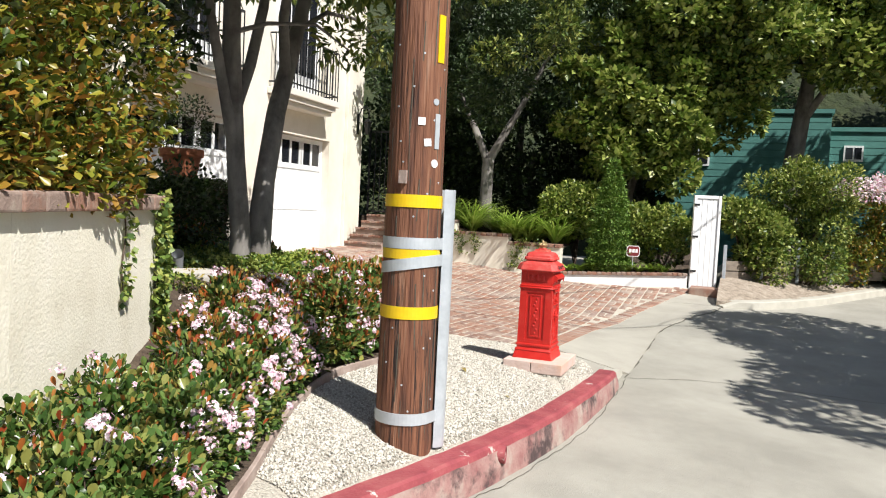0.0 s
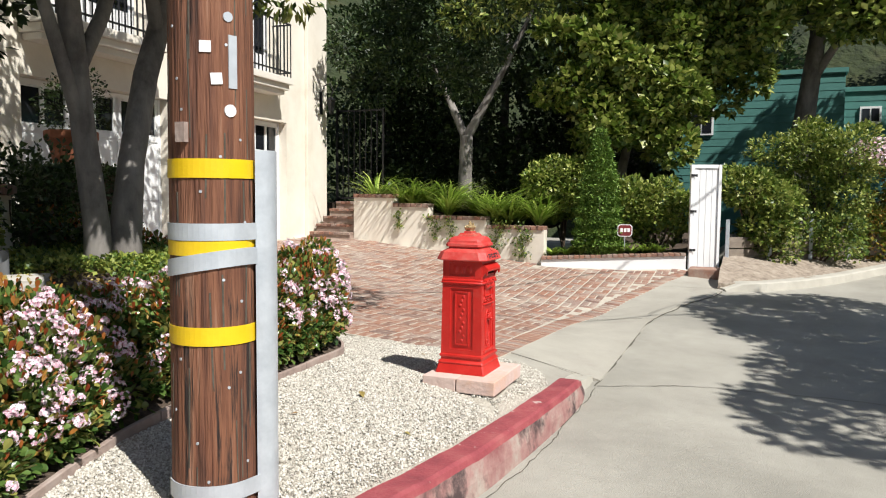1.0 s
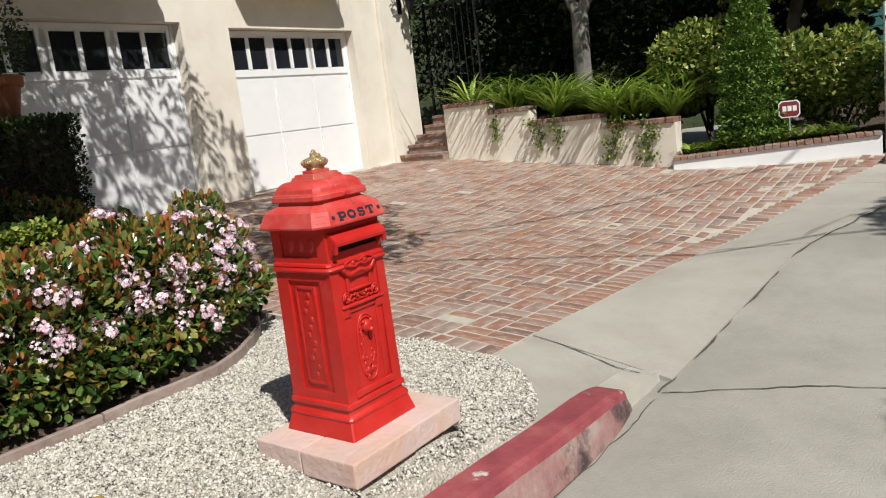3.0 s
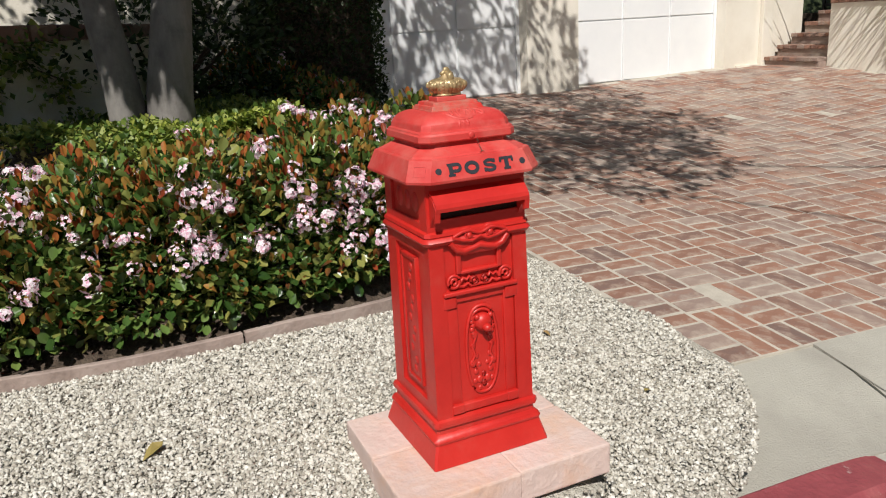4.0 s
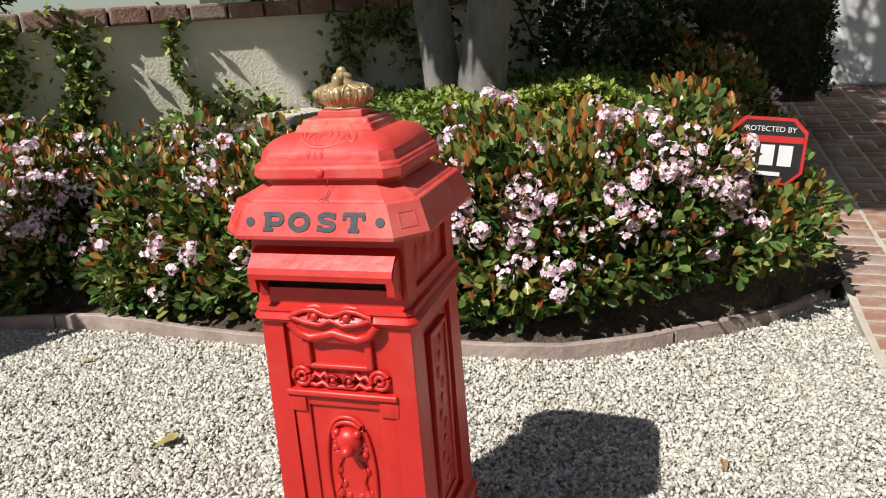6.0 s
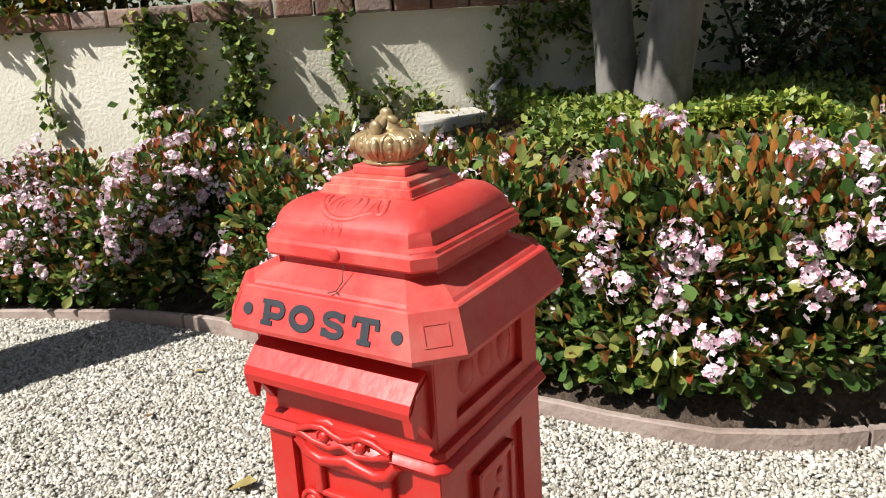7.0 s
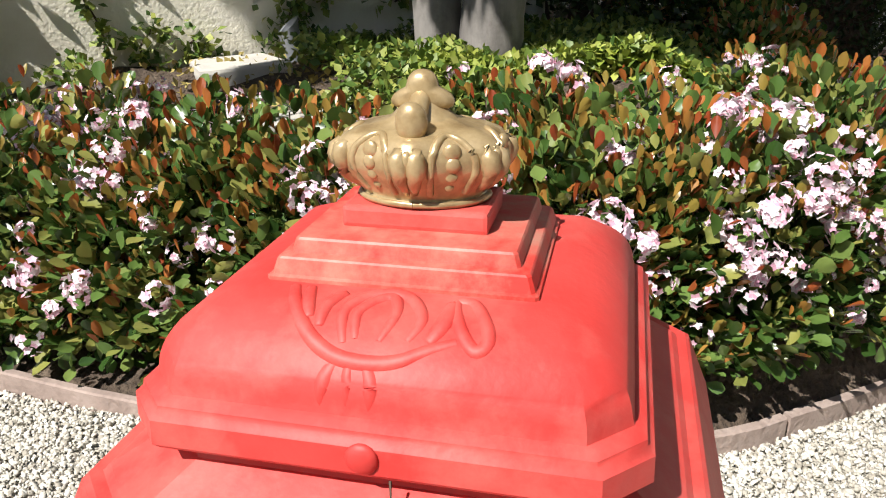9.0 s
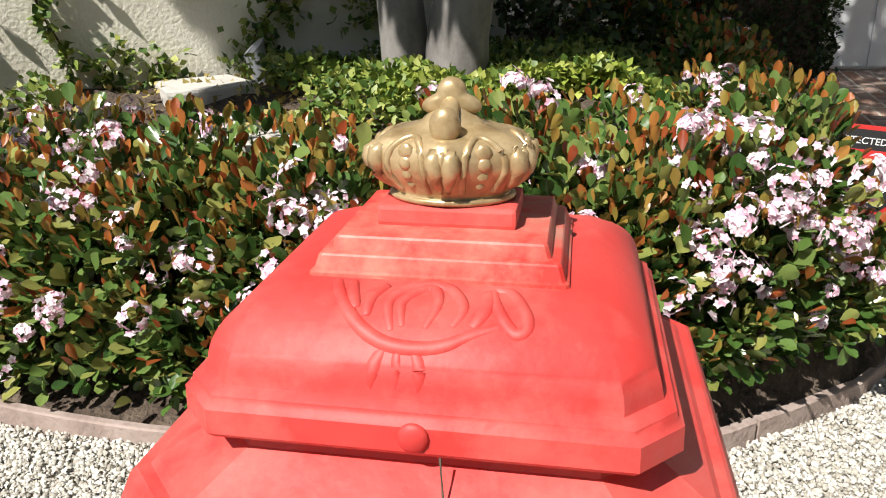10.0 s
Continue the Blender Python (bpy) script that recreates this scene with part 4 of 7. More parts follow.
# cap with the lettering
CH = 0.046
bm = bmesh.new()
loft(bm, [csec(0.140, 0.140, 0.02, zz(0.832)), csec(0.170, 0.172, CH - 0.004, zz(0.830)), csec(0.181, 0.186, CH, zz(0.834)), csec(0.182, 0.187, CH, zz(0.840)), csec(0.1625, 0.168, CH - 0.004, zz(0.8885)), csec(0.160, 0.165, CH - 0.004, zz(0.8905)), csec(0.154, 0.159, CH - 0.006, zz(0.8905)),
          csec(0.150, 0.155, CH - 0.008, zz(0.8945)), csec(0.118, 0.123, 0.028, zz(0.912)), csec(0.112, 0.117, 0.026, zz(0.930))])
bmesh.ops.bevel(bm, geom=[e for e in bm.edges if e.calc_face_angle(0) > 0.3], offset=0.0022, segments=2, affect="EDGES")
part("cap", bm, M_REDPALE, post)
SL = math.atan2(0.0195, 0.0485)
for s in (-1, 1):
    for u_ in (-1, 1):
        bm = bmesh.new()
        for r in ((-0.016, 0.016, -0.014, -0.0115), (-0.016, 0.016, 0.0115, 0.014), (-0.016, -0.0135, -0.0115, 0.0115), (0.0135, 0.016, -0.0115, 0.0115)):
            box(bm, -0.002, 0.0007, r[0], r[1], r[2], r[3])
        c = Vector(((0.172 - CH / 2 + 0.0016) * s, (0.177 - CH / 2 + 0.0016) * u_, zz(0.864)))
        m = Matrix.Translation(c) @ Matrix.Rotation(math.atan2(u_, s), 4, "Z") @ Matrix.Rotation(-SL * 1.22, 4, "Y")
        bmesh.ops.transform(bm, matrix=m, verts=bm.verts)
        part("corner_lozenge", bm, M_REDPALE, post)


def words(text, size, mat, parent, m, name="lettering", bold=0.0, sx=1.0, depth=0.0008, label=""):
    cu = bpy.data.curves.new("words", "FONT")
    cu.body, cu.size, cu.extrude, cu.offset = text, size, depth, bold
    cu.align_x, cu.align_y = "CENTER", "CENTER"
    tmp = new("tmp", cu)
    me = bpy.data.meshes.new_from_object(tmp.evaluated_get(bpy.context.evaluated_depsgraph_get()))
    bpy.data.objects.remove(tmp)
    me.transform(m @ Matrix.Diagonal((sx, 1, 1, 1)))
    me.materials.clear()
    return part_data(name, me, mat, parent, label)


# letters lie on the sloping front of the cap
TM = Matrix.Translation((0.1732, 0.0, zz(0.8625))) @ Matrix.Rotation(-SL, 4, "Y") @ Matrix(((0, 0, 1, 0), (1, 0, 0, 0), (0, 1, 0, 0), (0, 0, 0, 1)))
def stroke(bm, pts, half, z0=-0.0008, z1=0.0011):
    """A flat bar of even width along a line in the plane of the letters."""
    pts = [Vector(p) for p in pts]
    rows = []
    for i, p in enumerate(pts):
        d = (pts[min(i + 1, len(pts) - 1)] - pts[max(i - 1, 0)]).normalized()
        n_ = Vector((-d.y, d.x)) * half
        rows.append([(p.x - n_.x, p.y - n_.y, z0), (p.x + n_.x, p.y + n_.y, z0), (p.x + n_.x, p.y + n_.y, z1), (p.x - n_.x, p.y - n_.y, z1)])
    loft(bm, rows)


def arc(cx, cy, rx, ry, a0, a1, n=14):
    return [(cx + rx * math.cos(math.radians(a0 + (a1 - a0) * k / n)), cy + ry * math.sin(math.radians(a0 + (a1 - a0) * k / n))) for k in range(n + 1)]


# broad slab letters: bars and bowls of one even weight
GLYPH = {
    "P": [([(-0.010, -0.0155), (-0.010, 0.0155)], 0.0042), ([(-0.0185, -0.0132), (0.000, -0.0132)], 0.0023), ([(-0.0185, 0.0132), (-0.008, 0.0132)], 0.0023),
          ([(-0.008, 0.0126)] + arc(0.007, 0.0045, 0.0085, 0.0081, 90, -90) + [(-0.008, -0.0036)], 0.0031)],
    "O": [(arc(0, 0, 0.0155, 0.0122, 0, 360, 28), 0.0036)],
    "S": [(arc(0.0005, 0.0066, 0.0125, 0.0062, 20, 270, 16) + arc(0.0005, -0.0066, 0.0128, 0.0064, 90, -160, 16)[1:], 0.0031), ([(0.0135, 0.0050), (0.0135, 0.0150)], 0.0022), ([(-0.0135, -0.0050), (-0.0135, -0.0150)], 0.0022)],
    "T": [([(0, -0.0155), (0, 0.0125)], 0.0044), ([(-0.0185, 0.0128), (0.0185, 0.0128)], 0.0027), ([(-0.0168, 0.0030), (-0.0168, 0.0125)], 0.0022), ([(0.0168, 0.0030), (0.0168, 0.0125)], 0.0022), ([(-0.0095, -0.0132), (0.0095, -0.0132)], 0.0024)],
}
for ch, u_ in zip("POST", (-0.072, -0.025, 0.024, 0.072)):
    bm = bmesh.new()
    for k_, (line_, half_) in enumerate(GLYPH[ch]):
        stroke(bm, line_, half_ * 1.3, z1=0.0011 + 0.00006 * k_)
    bmesh.ops.transform(bm, matrix=TM @ Matrix.Translation((u_, 0, 0)), verts=bm.verts)
    part("letter", bm, M_BLACK, post, "black painted letter " + ch)
for u_ in (-0.115, 0.117):
    bm = bmesh.new()
    loft(bm, [ring(u_, 0.0, -0.0008, 0.0082, 16), ring(u_, 0.0, 0.0010, 0.0080, 16)])
    bmesh.ops.transform(bm, matrix=TM, verts=bm.verts)
    part("dot", bm, M_BLACK, post)

# domed lid
bm = bmesh.new()
rings_ = [csec(0.112, 0.117, 0.018, zz(0.922)), csec(0.127, 0.132, 0.022, zz(0.9225)), csec(0.130, 0.135, 0.023, zz(0.926)), csec(0.1295, 0.1345, 0.023, zz(0.940)), csec(0.126, 0.131, 0.022, zz(0.9435)), csec(0.1255, 0.1305, 0.022, zz(0.9465)), csec(0.122, 0.127, 0.021, zz(0.949)), csec(0.1195, 0.1245, 0.021, zz(0.950))]
for i in range(1, 19):
    a = math.pi / 2 * i / 18
    f = 0.0 + math.cos(a)
    h = math.sin(a)
    rings_.append(csec(0.064 + 0.0545 * f, 0.076 + 0.0475 * f, 0.004 + 0.016 * f, zz(0.950 + 0.0415 * h)))
loft(bm, rings_)
part("lid", bm, M_REDPALE, post, "domed red lid with a moulded rim", smooth=True)
bm = bmesh.new()
loft(bm, [csec(0.0625, 0.0745, 0.002, zz(0.9885)), csec(0.0620, 0.0740, 0.002, zz(0.9935)), csec(0.0600, 0.0720, 0.002, zz(0.9945)), csec(0.0575, 0.0695, 0.002, zz(1.0025)), csec(0.0565, 0.0685, 0.002, zz(1.0035)), csec(0.0515, 0.0635, 0.002, zz(1.0045)), csec(0.0495, 0.0615, 0.002, zz(1.0110)), csec(0.0485, 0.0605, 0.002, zz(1.0122))])
part("lid_tier", bm, M_REDDUST, post, "two shallow dusty red steps under the crown")
part("crown_slab", boxes((-0.027, 0.027, -0.042, 0.042, zz(1.0115), zz(1.0245)), bevel=0.0028), M_REDPALE, post)
# cast post horn on the front of the lid


def dome_x(z):
    h = clamp((z - 0.950) / 0.0415)
    return 0.064 + 0.0545 * math.cos(math.asin(h))




def on_dome(y, s):
    """A point on the lid's front at height share s of its curve."""
    a = math.pi / 2 * s
    return (0.064 + 0.0545 * math.cos(a) - 0.0008, y, zz(0.950 + 0.0415 * math.sin(a)) + 0.0006)


def glide(pts, n=6):
    """A smooth line through the given points."""
    out = []
    for i in range(len(pts) - 1):
        p = [pts[max(i - 1, 0)], pts[i], pts[i + 1], pts[min(i + 2, len(pts) - 1)]]
        for k in range(n):
            t = k / n
            out.append(tuple(0.5 * (2 * b + (c - a) * t + (2 * a - 5 * b + 4 * c - d) * t * t + (3 * b - a - 3 * c + d) * t ** 3) for a, b, c, d in zip(*p)))
    return out + [pts[-1]]


horn = None
for nm, r0, pts in (("cast_horn", 0.0034, [(-0.059, 0.96), (-0.055, 0.82), (-0.048, 0.66), (-0.036, 0.48), (-0.021, 0.36), (-0.005, 0.33), (0.012, 0.36), (0.028, 0.47), (0.042, 0.55)]),
                    ("horn_tail", 0.0028, [(-0.049, 0.96), (-0.046, 0.80), (-0.041, 0.64)]),
                    ("horn_coil", 0.0030, [(-0.018, 0.46), (-0.023, 0.72), (-0.014, 0.90), (0.0, 0.96), (0.012, 0.90), (0.021, 0.70), (0.016, 0.52)]),
                    ("horn_coil", 0.0026, [(-0.012, 0.50), (-0.015, 0.72), (-0.006, 0.88), (0.002, 0.90), (0.006, 0.72), (0.001, 0.50)]),
                    ("horn_coil", 0.0028, [(-0.034, 0.57), (-0.034, 0.76), (-0.027, 0.92)]),
                    ("horn_bell", 0.0030, [(0.036, 0.94), (0.046, 0.92), (0.055, 0.72), (0.058, 0.56), (0.052, 0.50), (0.044, 0.62), (0.038, 0.80), (0.036, 0.94)]),
                    ("horn_neck", 0.0034, [(0.027, 0.52), (0.033, 0.68), (0.035, 0.90)]),
                    ("tassel", 0.0040, [(-0.020, 0.32), (-0.024, 0.20), (-0.026, 0.08), (-0.026, -0.06)]),
                    ("tassel", 0.0040, [(-0.004, 0.32), (0.0, 0.20), (0.001, 0.08), (0.0, -0.06)]),
                    ("tassel_cord", 0.0028, [(-0.013, 0.34), (-0.012, 0.18), (-0.012, -0.06)])):
    bm = bmesh.new()
    r0 *= 1.6
    run = [(y * 0.93, q + 0.06 * (1 - q)) for y, q in glide(pts)]
    k_ = len(run)
    tube(bm, [tuple(np.array(on_dome(y, q)) - np.array((math.cos(math.pi / 2 * q), 0, math.sin(math.pi / 2 * q))) * r0 * (0.58 if "tassel" not in nm else 0.70)) for y, q in run], r0, 8, [r0 * (0.55 + 0.45 * math.sin(math.pi * clamp(0.12 + 0.8 * i / k_))) for i in range(k_)])
    ob = part(nm, bm, M_REDPALE, horn or post, "cast post horn emblem, painted over" if not horn else "", smooth=80)
    horn = horn or ob
bm = bmesh.new()
ball(bm, (0.130, 0.0, zz(0.9345)), 0.0085, 14, 8, (0.45, 1, 1))
part("button", bm, M_REDPALE, post, smooth=80)
bm = bmesh.new()
tube(bm, [(0.131, 0.014, zz(0.925)), (0.140, 0.017, zz(0.905)), (0.152, 0.016, zz(0.897)), (0.158, 0.007, zz(0.895))], 0.0008, 5)
tube(bm, [(0.152, 0.016, zz(0.897)), (0.156, 0.022, zz(0.8945))], 0.0006, 5)
tagged(part("twig", bm, M_TWIG), "thin dry brown twig lying on the post box cap", "twig").matrix_world = post.matrix_world.copy()
# gilt crown
CROWN = ((0.033, 1.0165), (0.0380, 1.0180), (0.0390, 1.0205), (0.0368, 1.0230), (0.0410, 1.0285), (0.0468, 1.0350), (0.0505, 1.0420), (0.0515, 1.0485), (0.0500, 1.0550), (0.0450, 1.0605), (0.0370, 1.0640), (0.0280, 1.0660), (0.0200, 1.0685), (0.0140, 1.0720), (0.0095, 1.0760))


def crown_r(z):
    return float(np.interp(z, [c[1] for c in CROWN], [c[0] for c in CROWN]))


def lobe(a, z):
    """Six broad ribs that stand proud of the sunken panels."""
    q = math.cos(3 * a) ** 2
    f = clamp((z - 1.022) / 0.012) * clamp((1.076 - z) / 0.010)
    return 1 + f * (0.13 * q * q - 0.06)


bm = bmesh.new()
crows = []
for a0, a1 in zip(CROWN, CROWN[1:]):
    for k in range(3):
        t = k / 3
        r_c, z_c = a0[0] + (a1[0] - a0[0]) * t, a0[1] + (a1[1] - a0[1]) * t
        crows.append([(r_c * lobe(2 * math.pi * i / 96, z_c) * math.cos(2 * math.pi * i / 96), r_c * lobe(2 * math.pi * i / 96, z_c) * math.sin(2 * math.pi * i / 96), zz(z_c)) for i in range(96)])
loft(bm, crows)
crown = part("crown", bm, M_GOLD, post, "gilt cast crown", smooth=80)


def on_crown(a, z, out=0.0):
    r = crown_r(z) * lobe(a, z) + out
    return (r * math.cos(a), r * math.sin(a), zz(z))


for i in range(6):
    a = math.pi / 3 * i + math.pi / 6
    # arched rim of the sunken panel, and its column of beads
    bm = bmesh.new()
    pts = []
    for k in range(25):
        u = math.pi * k / 24
        pts.append(on_crown(a + 0.36 * math.cos(u) * (0.75 + 0.25 * math.sin(u)), 1.028 + 0.0345 * math.sin(u) ** 0.7, -0.0006))
    tube(bm, pts, 0.0025, 8)
    part("arch", bm, M_GOLD, crown, smooth=80)
    for j, z in enumerate((1.0545, 1.0470, 1.0395, 1.0325)):
        bm = bmesh.new()
        p = on_crown(a, z, -0.0008)
        q = 0.0056 - 0.0008 * j
        ball(bm, (0, 0, 0), q, 10, 6, (0.6, 1, 1.0))
        bmesh.ops.transform(bm, matrix=Matrix.Translation(p) @ Matrix.Rotation(a, 4, "Z"), verts=bm.verts)
        part("bead", bm, M_GOLD, crown, smooth=80)
    # leaf between two panels
    a = math.pi / 3 * i
    bm = bmesh.new()
    for off, z0, z1, w in ((-0.105, 1.057, 1.028, 0.0056), (0.105, 1.057, 1.028, 0.0056), (0, 1.056, 1.044, 0.0030)):
        tube(bm, [on_crown(a + off * (1 - 0.5 * k / 6), z0 + (z1 - z0) * k / 6, -0.0012) for k in range(7)], w, 7, [w * 0.5, w, w * 1.1, w, w * 0.8, w * 0.6, w * 0.3])
    part("leaf", bm, M_GOLD, crown, smooth=80)
tube(bm := bmesh.new(), [(0.0385 * math.cos(math.pi * k / 20), 0.0385 * math.sin(math.pi * k / 20), zz(1.0203)) for k in range(41)], 0.0022, 6)
part("base_ring", bm, M_GOLD, crown, smooth=80)
bm = bmesh.new()
jx, jy, jz = on_crown(0.0, 1.0615, -0.0035)
ball(bm, (jx - 0.006, jy, jz + 0.009), 0.0095, 16, 10, (0.95, 1, 1.3))
part("jewel", bm, M_GOLD, crown, "large gilt knob on the front of the crown", smooth=80)
# the crown sits on the slab, shallower than it is wide
crown.matrix_local = Matrix.Translation((0, 0, zz(1.0235))) @ Matrix.Diagonal((0.70, 0.97, 0.906, 1)) @ Matrix.Translation((0, 0, -zz(1.0165)))
# flat trefoil cross, its outline rounded
bm = bmesh.new()
outline = []
for k in range(48):
    u = 2 * math.pi * k / 48
    r = 0.0117 + 0.0034 * math.cos(3 * (u - math.pi / 2))
    outline.append((1.36 * r * math.cos(u), 0.96 * r * math.sin(u)))
loft(bm, [[(x_, oy * f, zz(1.083 + oz * f)) for oy, oz in outline] for x_, f in ((-0.009, 0.45), (-0.0078, 0.76), (-0.004, 0.97), (0, 1.0), (0.004, 0.97), (0.0078, 0.76), (0.009, 0.45))])
part("cross", bm, M_GOLD, crown, "rounded gilt trefoil cross", smooth=80)
bm = bmesh.new()
loft(bm, [ring(0, 0, zz(1.063), 0.026, 24), ring(0, 0, zz(1.069), 0.0195, 24), ring(0, 0, zz(1.074), 0.0145, 24), ring(0, 0, zz(1.079), 0.0105, 24), ring(0, 0, zz(1.084), 0.007, 24)])
tube(bm, [(0.006, 0, zz(1.080)), (0.012, 0, zz(1.078)), (0.018, 0, zz(1.0745)), (0.024, 0, zz(1.071))], 0.0062, 10)
part("cross_foot", bm, M_GOLD, crown, smooth=80)

# cast relief on the front of the shaft
FX = 0.134


def relief(name, bm, label=""):
    return part(name, bm, M_RED, post, label, smooth=65)


bm = bmesh.new()
for y0, y1, z0, z1 in ((-0.066, -0.052, 0.585, 0.655), (0.052, 0.066, 0.585, 0.655), (-0.056, 0.056, 0.583, 0.592)):
    box(bm, FX - 0.004, FX + 0.009, y0, y1, zz(z0), zz(z1), bevel=0.003)
relief("upper_frame", bm)
bm = bmesh.new()
tube(bm, [(FX + 0.012, y, zz(z)) for y, z in [(-0.082, 0.672), (-0.066, 0.652), (-0.045, 0.645), (-0.02, 0.650), (0, 0.656), (0.02, 0.650), (0.045, 0.645), (0.066, 0.652), (0.082, 0.672)]], 0.0085, 8)
tube(bm, [(FX + 0.018, y, zz(z)) for y, z in [(-0.075, 0.688), (-0.05, 0.698), (-0.03, 0.700), (-0.012, 0.692), (0, 0.689), (0.012, 0.692), (0.03, 0.700), (0.05, 0.698), (0.075, 0.688)]], 0.005, 8)
tube(bm, [(FX + 0.018, y, zz(z)) for y, z in [(-0.078, 0.686), (-0.05, 0.676), (-0.022, 0.672), (0, 0.682), (0.022, 0.672), (0.05, 0.676), (0.078, 0.686)]], 0.005, 8)
for s in (-1, 1):
    ball(bm, (FX + 0.018, 0.030 * s, zz(0.686)), 0.009, 10, 6, (0.7, 1, 1))
    tube(bm, [(FX + 0.018, s * 0.030 + 0.012 * math.cos(a * 0.7), zz(0.686) + 0.011 * math.sin(a * 0.7)) for a in range(9)], 0.003, 6)
plate_ = [(-0.086, 0.676), (-0.078, 0.694), (-0.055, 0.704), (-0.028, 0.709), (-0.010, 0.700), (0.0, 0.695), (0.010, 0.700), (0.028, 0.709), (0.055, 0.704), (0.078, 0.694), (0.086, 0.676), (0.072, 0.660), (0.062, 0.640), (0.045, 0.634), (-0.045, 0.634), (-0.062, 0.640), (-0.072, 0.660)]
loft(bm, [[(FX - 0.002, y, zz(z)) for y, z in plate_], [(FX + 0.010, y, zz(z)) for y, z in plate_], [(FX + 0.013, y * 0.96, zz(0.672 + (z - 0.672) * 0.9)) for y, z in plate_]])
relief("mask_ornament", bm, "cast scroll ornament like a mask")
bm = bmesh.new()
for s in (-1, 1):
    for r, t in ((0.017, 0.0045), (0.008, 0.0045)):
        tube(bm, [(FX + 0.006, s * 0.075 + r * math.cos(a * 0.5), zz(0.566) + r * math.sin(a * 0.5)) for a in range(14)], t, 6)
    for i in range(2):
        c = s * (0.016 + 0.0 * i)
        tube(bm, [(FX + 0.006, c + 0.010 * math.cos(a * 0.55), zz(0.560) + 0.010 * math.sin(a * 0.55)) for a in range(12)], 0.004, 6)
    ball(bm, (FX + 0.004, s * 0.016, zz(0.560)), 0.006, 8, 5)
    tube(bm, [(FX + 0.005, s * y, zz(z)) for y, z in [(0.058, 0.560), (0.048, 0.572), (0.038, 0.566), (0.030, 0.574), (0.026, 0.566)]], 0.0045, 6)
    tube(bm, [(FX + 0.005, s * y, zz(z)) for y, z in [(0.06, 0.552), (0.048, 0.548), (0.036, 0.556), (0.026, 0.547), (0.0, 0.549)]], 0.0045, 6)
relief("scroll_ornament", bm, "cast scrolls with volutes")
bm = bmesh.new()
box(bm, FX - 0.004, FX + 0.016, -0.108, 0.108, zz(0.529), zz(0.541), bevel=0.004)
relief("shelf_moulding", bm)
bm = bmesh.new()
for y0, y1, z0, z1, t in ((-0.099, -0.068, 0.216, 0.529, 0.004), (0.068, 0.099, 0.216, 0.529, 0.004), (-0.07, 0.07, 0.508, 0.529, 0.004), (-0.108, -0.072, 0.496, 0.527, 0.009), (0.072, 0.108, 0.496, 0.527, 0.009)):
    box(bm, FX - 0.004, FX + t + 0.002, y0, y1, zz(z0), zz(z1), bevel=0.0018)
relief("lower_frame", bm)
bm = bmesh.new()
box(bm, FX - 0.004, FX + 0.015, -0.100, 0.100, zz(0.196), zz(0.220), bevel=0.004)
box(bm, FX + 0.003, FX + 0.017, -0.101, -0.066, zz(0.196), zz(0.222), bevel=0.003)
box(bm, FX + 0.003, FX + 0.017, 0.066, 0.101, zz(0.196), zz(0.222), bevel=0.003)
relief("lower_rail", bm)
bm = bmesh.new()
tube(bm, [(FX + 0.003, 0.047 * math.copysign(abs(math.cos(a * math.pi / 18)) ** 0.75, math.cos(a * math.pi / 18)), zz(0.362) + 0.125 * math.copysign(abs(math.sin(a * math.pi / 18)) ** 0.9, math.sin(a * math.pi / 18))) for a in range(37)], 0.0048, 6)
relief("oval_frame", bm)
bm = bmesh.new()
r_ = random.Random(4)
for y, z, q in ((0.022, 0.405, .010), (0.028, 0.375, .009), (0.02, 0.345, .008), (0.031, 0.325, .011), (0.022, 0.30, .009), (0.012, 0.275, .011), (0.026, 0.272, .008), (0.0, 0.262, .010), (0.012, 0.25, .007), (0.03, 0.42, .007), (0.012, 0.32, .007), (0.0, 0.29, .008)):
    for s in (-1, 1):
        ball(bm, (FX + 0.001, s * y + 0.002, zz(z)), q, 8, 5, (0.55, 1, 1.15))
tube(bm, [(FX + 0.003, y, zz(z)) for y, z in [(-0.018, 0.40), (-0.03, 0.375), (-0.022, 0.35), (-0.033, 0.33), (-0.02, 0.31)]], 0.004, 6)
tube(bm, [(FX + 0.003, y, zz(z)) for y, z in [(0.018, 0.40), (0.03, 0.375), (0.022, 0.35), (0.033, 0.33), (0.02, 0.31)]], 0.004, 6)
relief("cast_foliage", bm, "cast leaf and shield relief inside the oval")
bm = bmesh.new()
ball(bm, (FX + 0.006, 0.003, zz(0.442)), 0.026, 14, 9, (0.75, 1.0, 0.95))
ball(bm, (FX + 0.024, 0.006, zz(0.430)), 0.015, 12, 7, (1.0, 0.9, 0.75))
for s in (-1, 1):
    ball(bm, (FX + 0.012, 0.003 + 0.02 * s, zz(0.459)), 0.008, 8, 5)
    for i in range(5):
        ball(bm, (FX + 0.002, 0.003 + s * (0.027 + 0.003 * (i % 2)), zz(0.455 - 0.011 * i)), 0.008, 8, 5, (0.6, 1, 1))
tube(bm, [(FX + 0.002, 0.03 * math.cos(math.pi * a / 10), zz(0.452) + 0.024 * math.sin(math.pi * a / 10)) for a in range(11)], 0.005, 6)
part("animal_mask", bm, M_RED, post, "small cast animal head with a ring of mane", smooth=80)

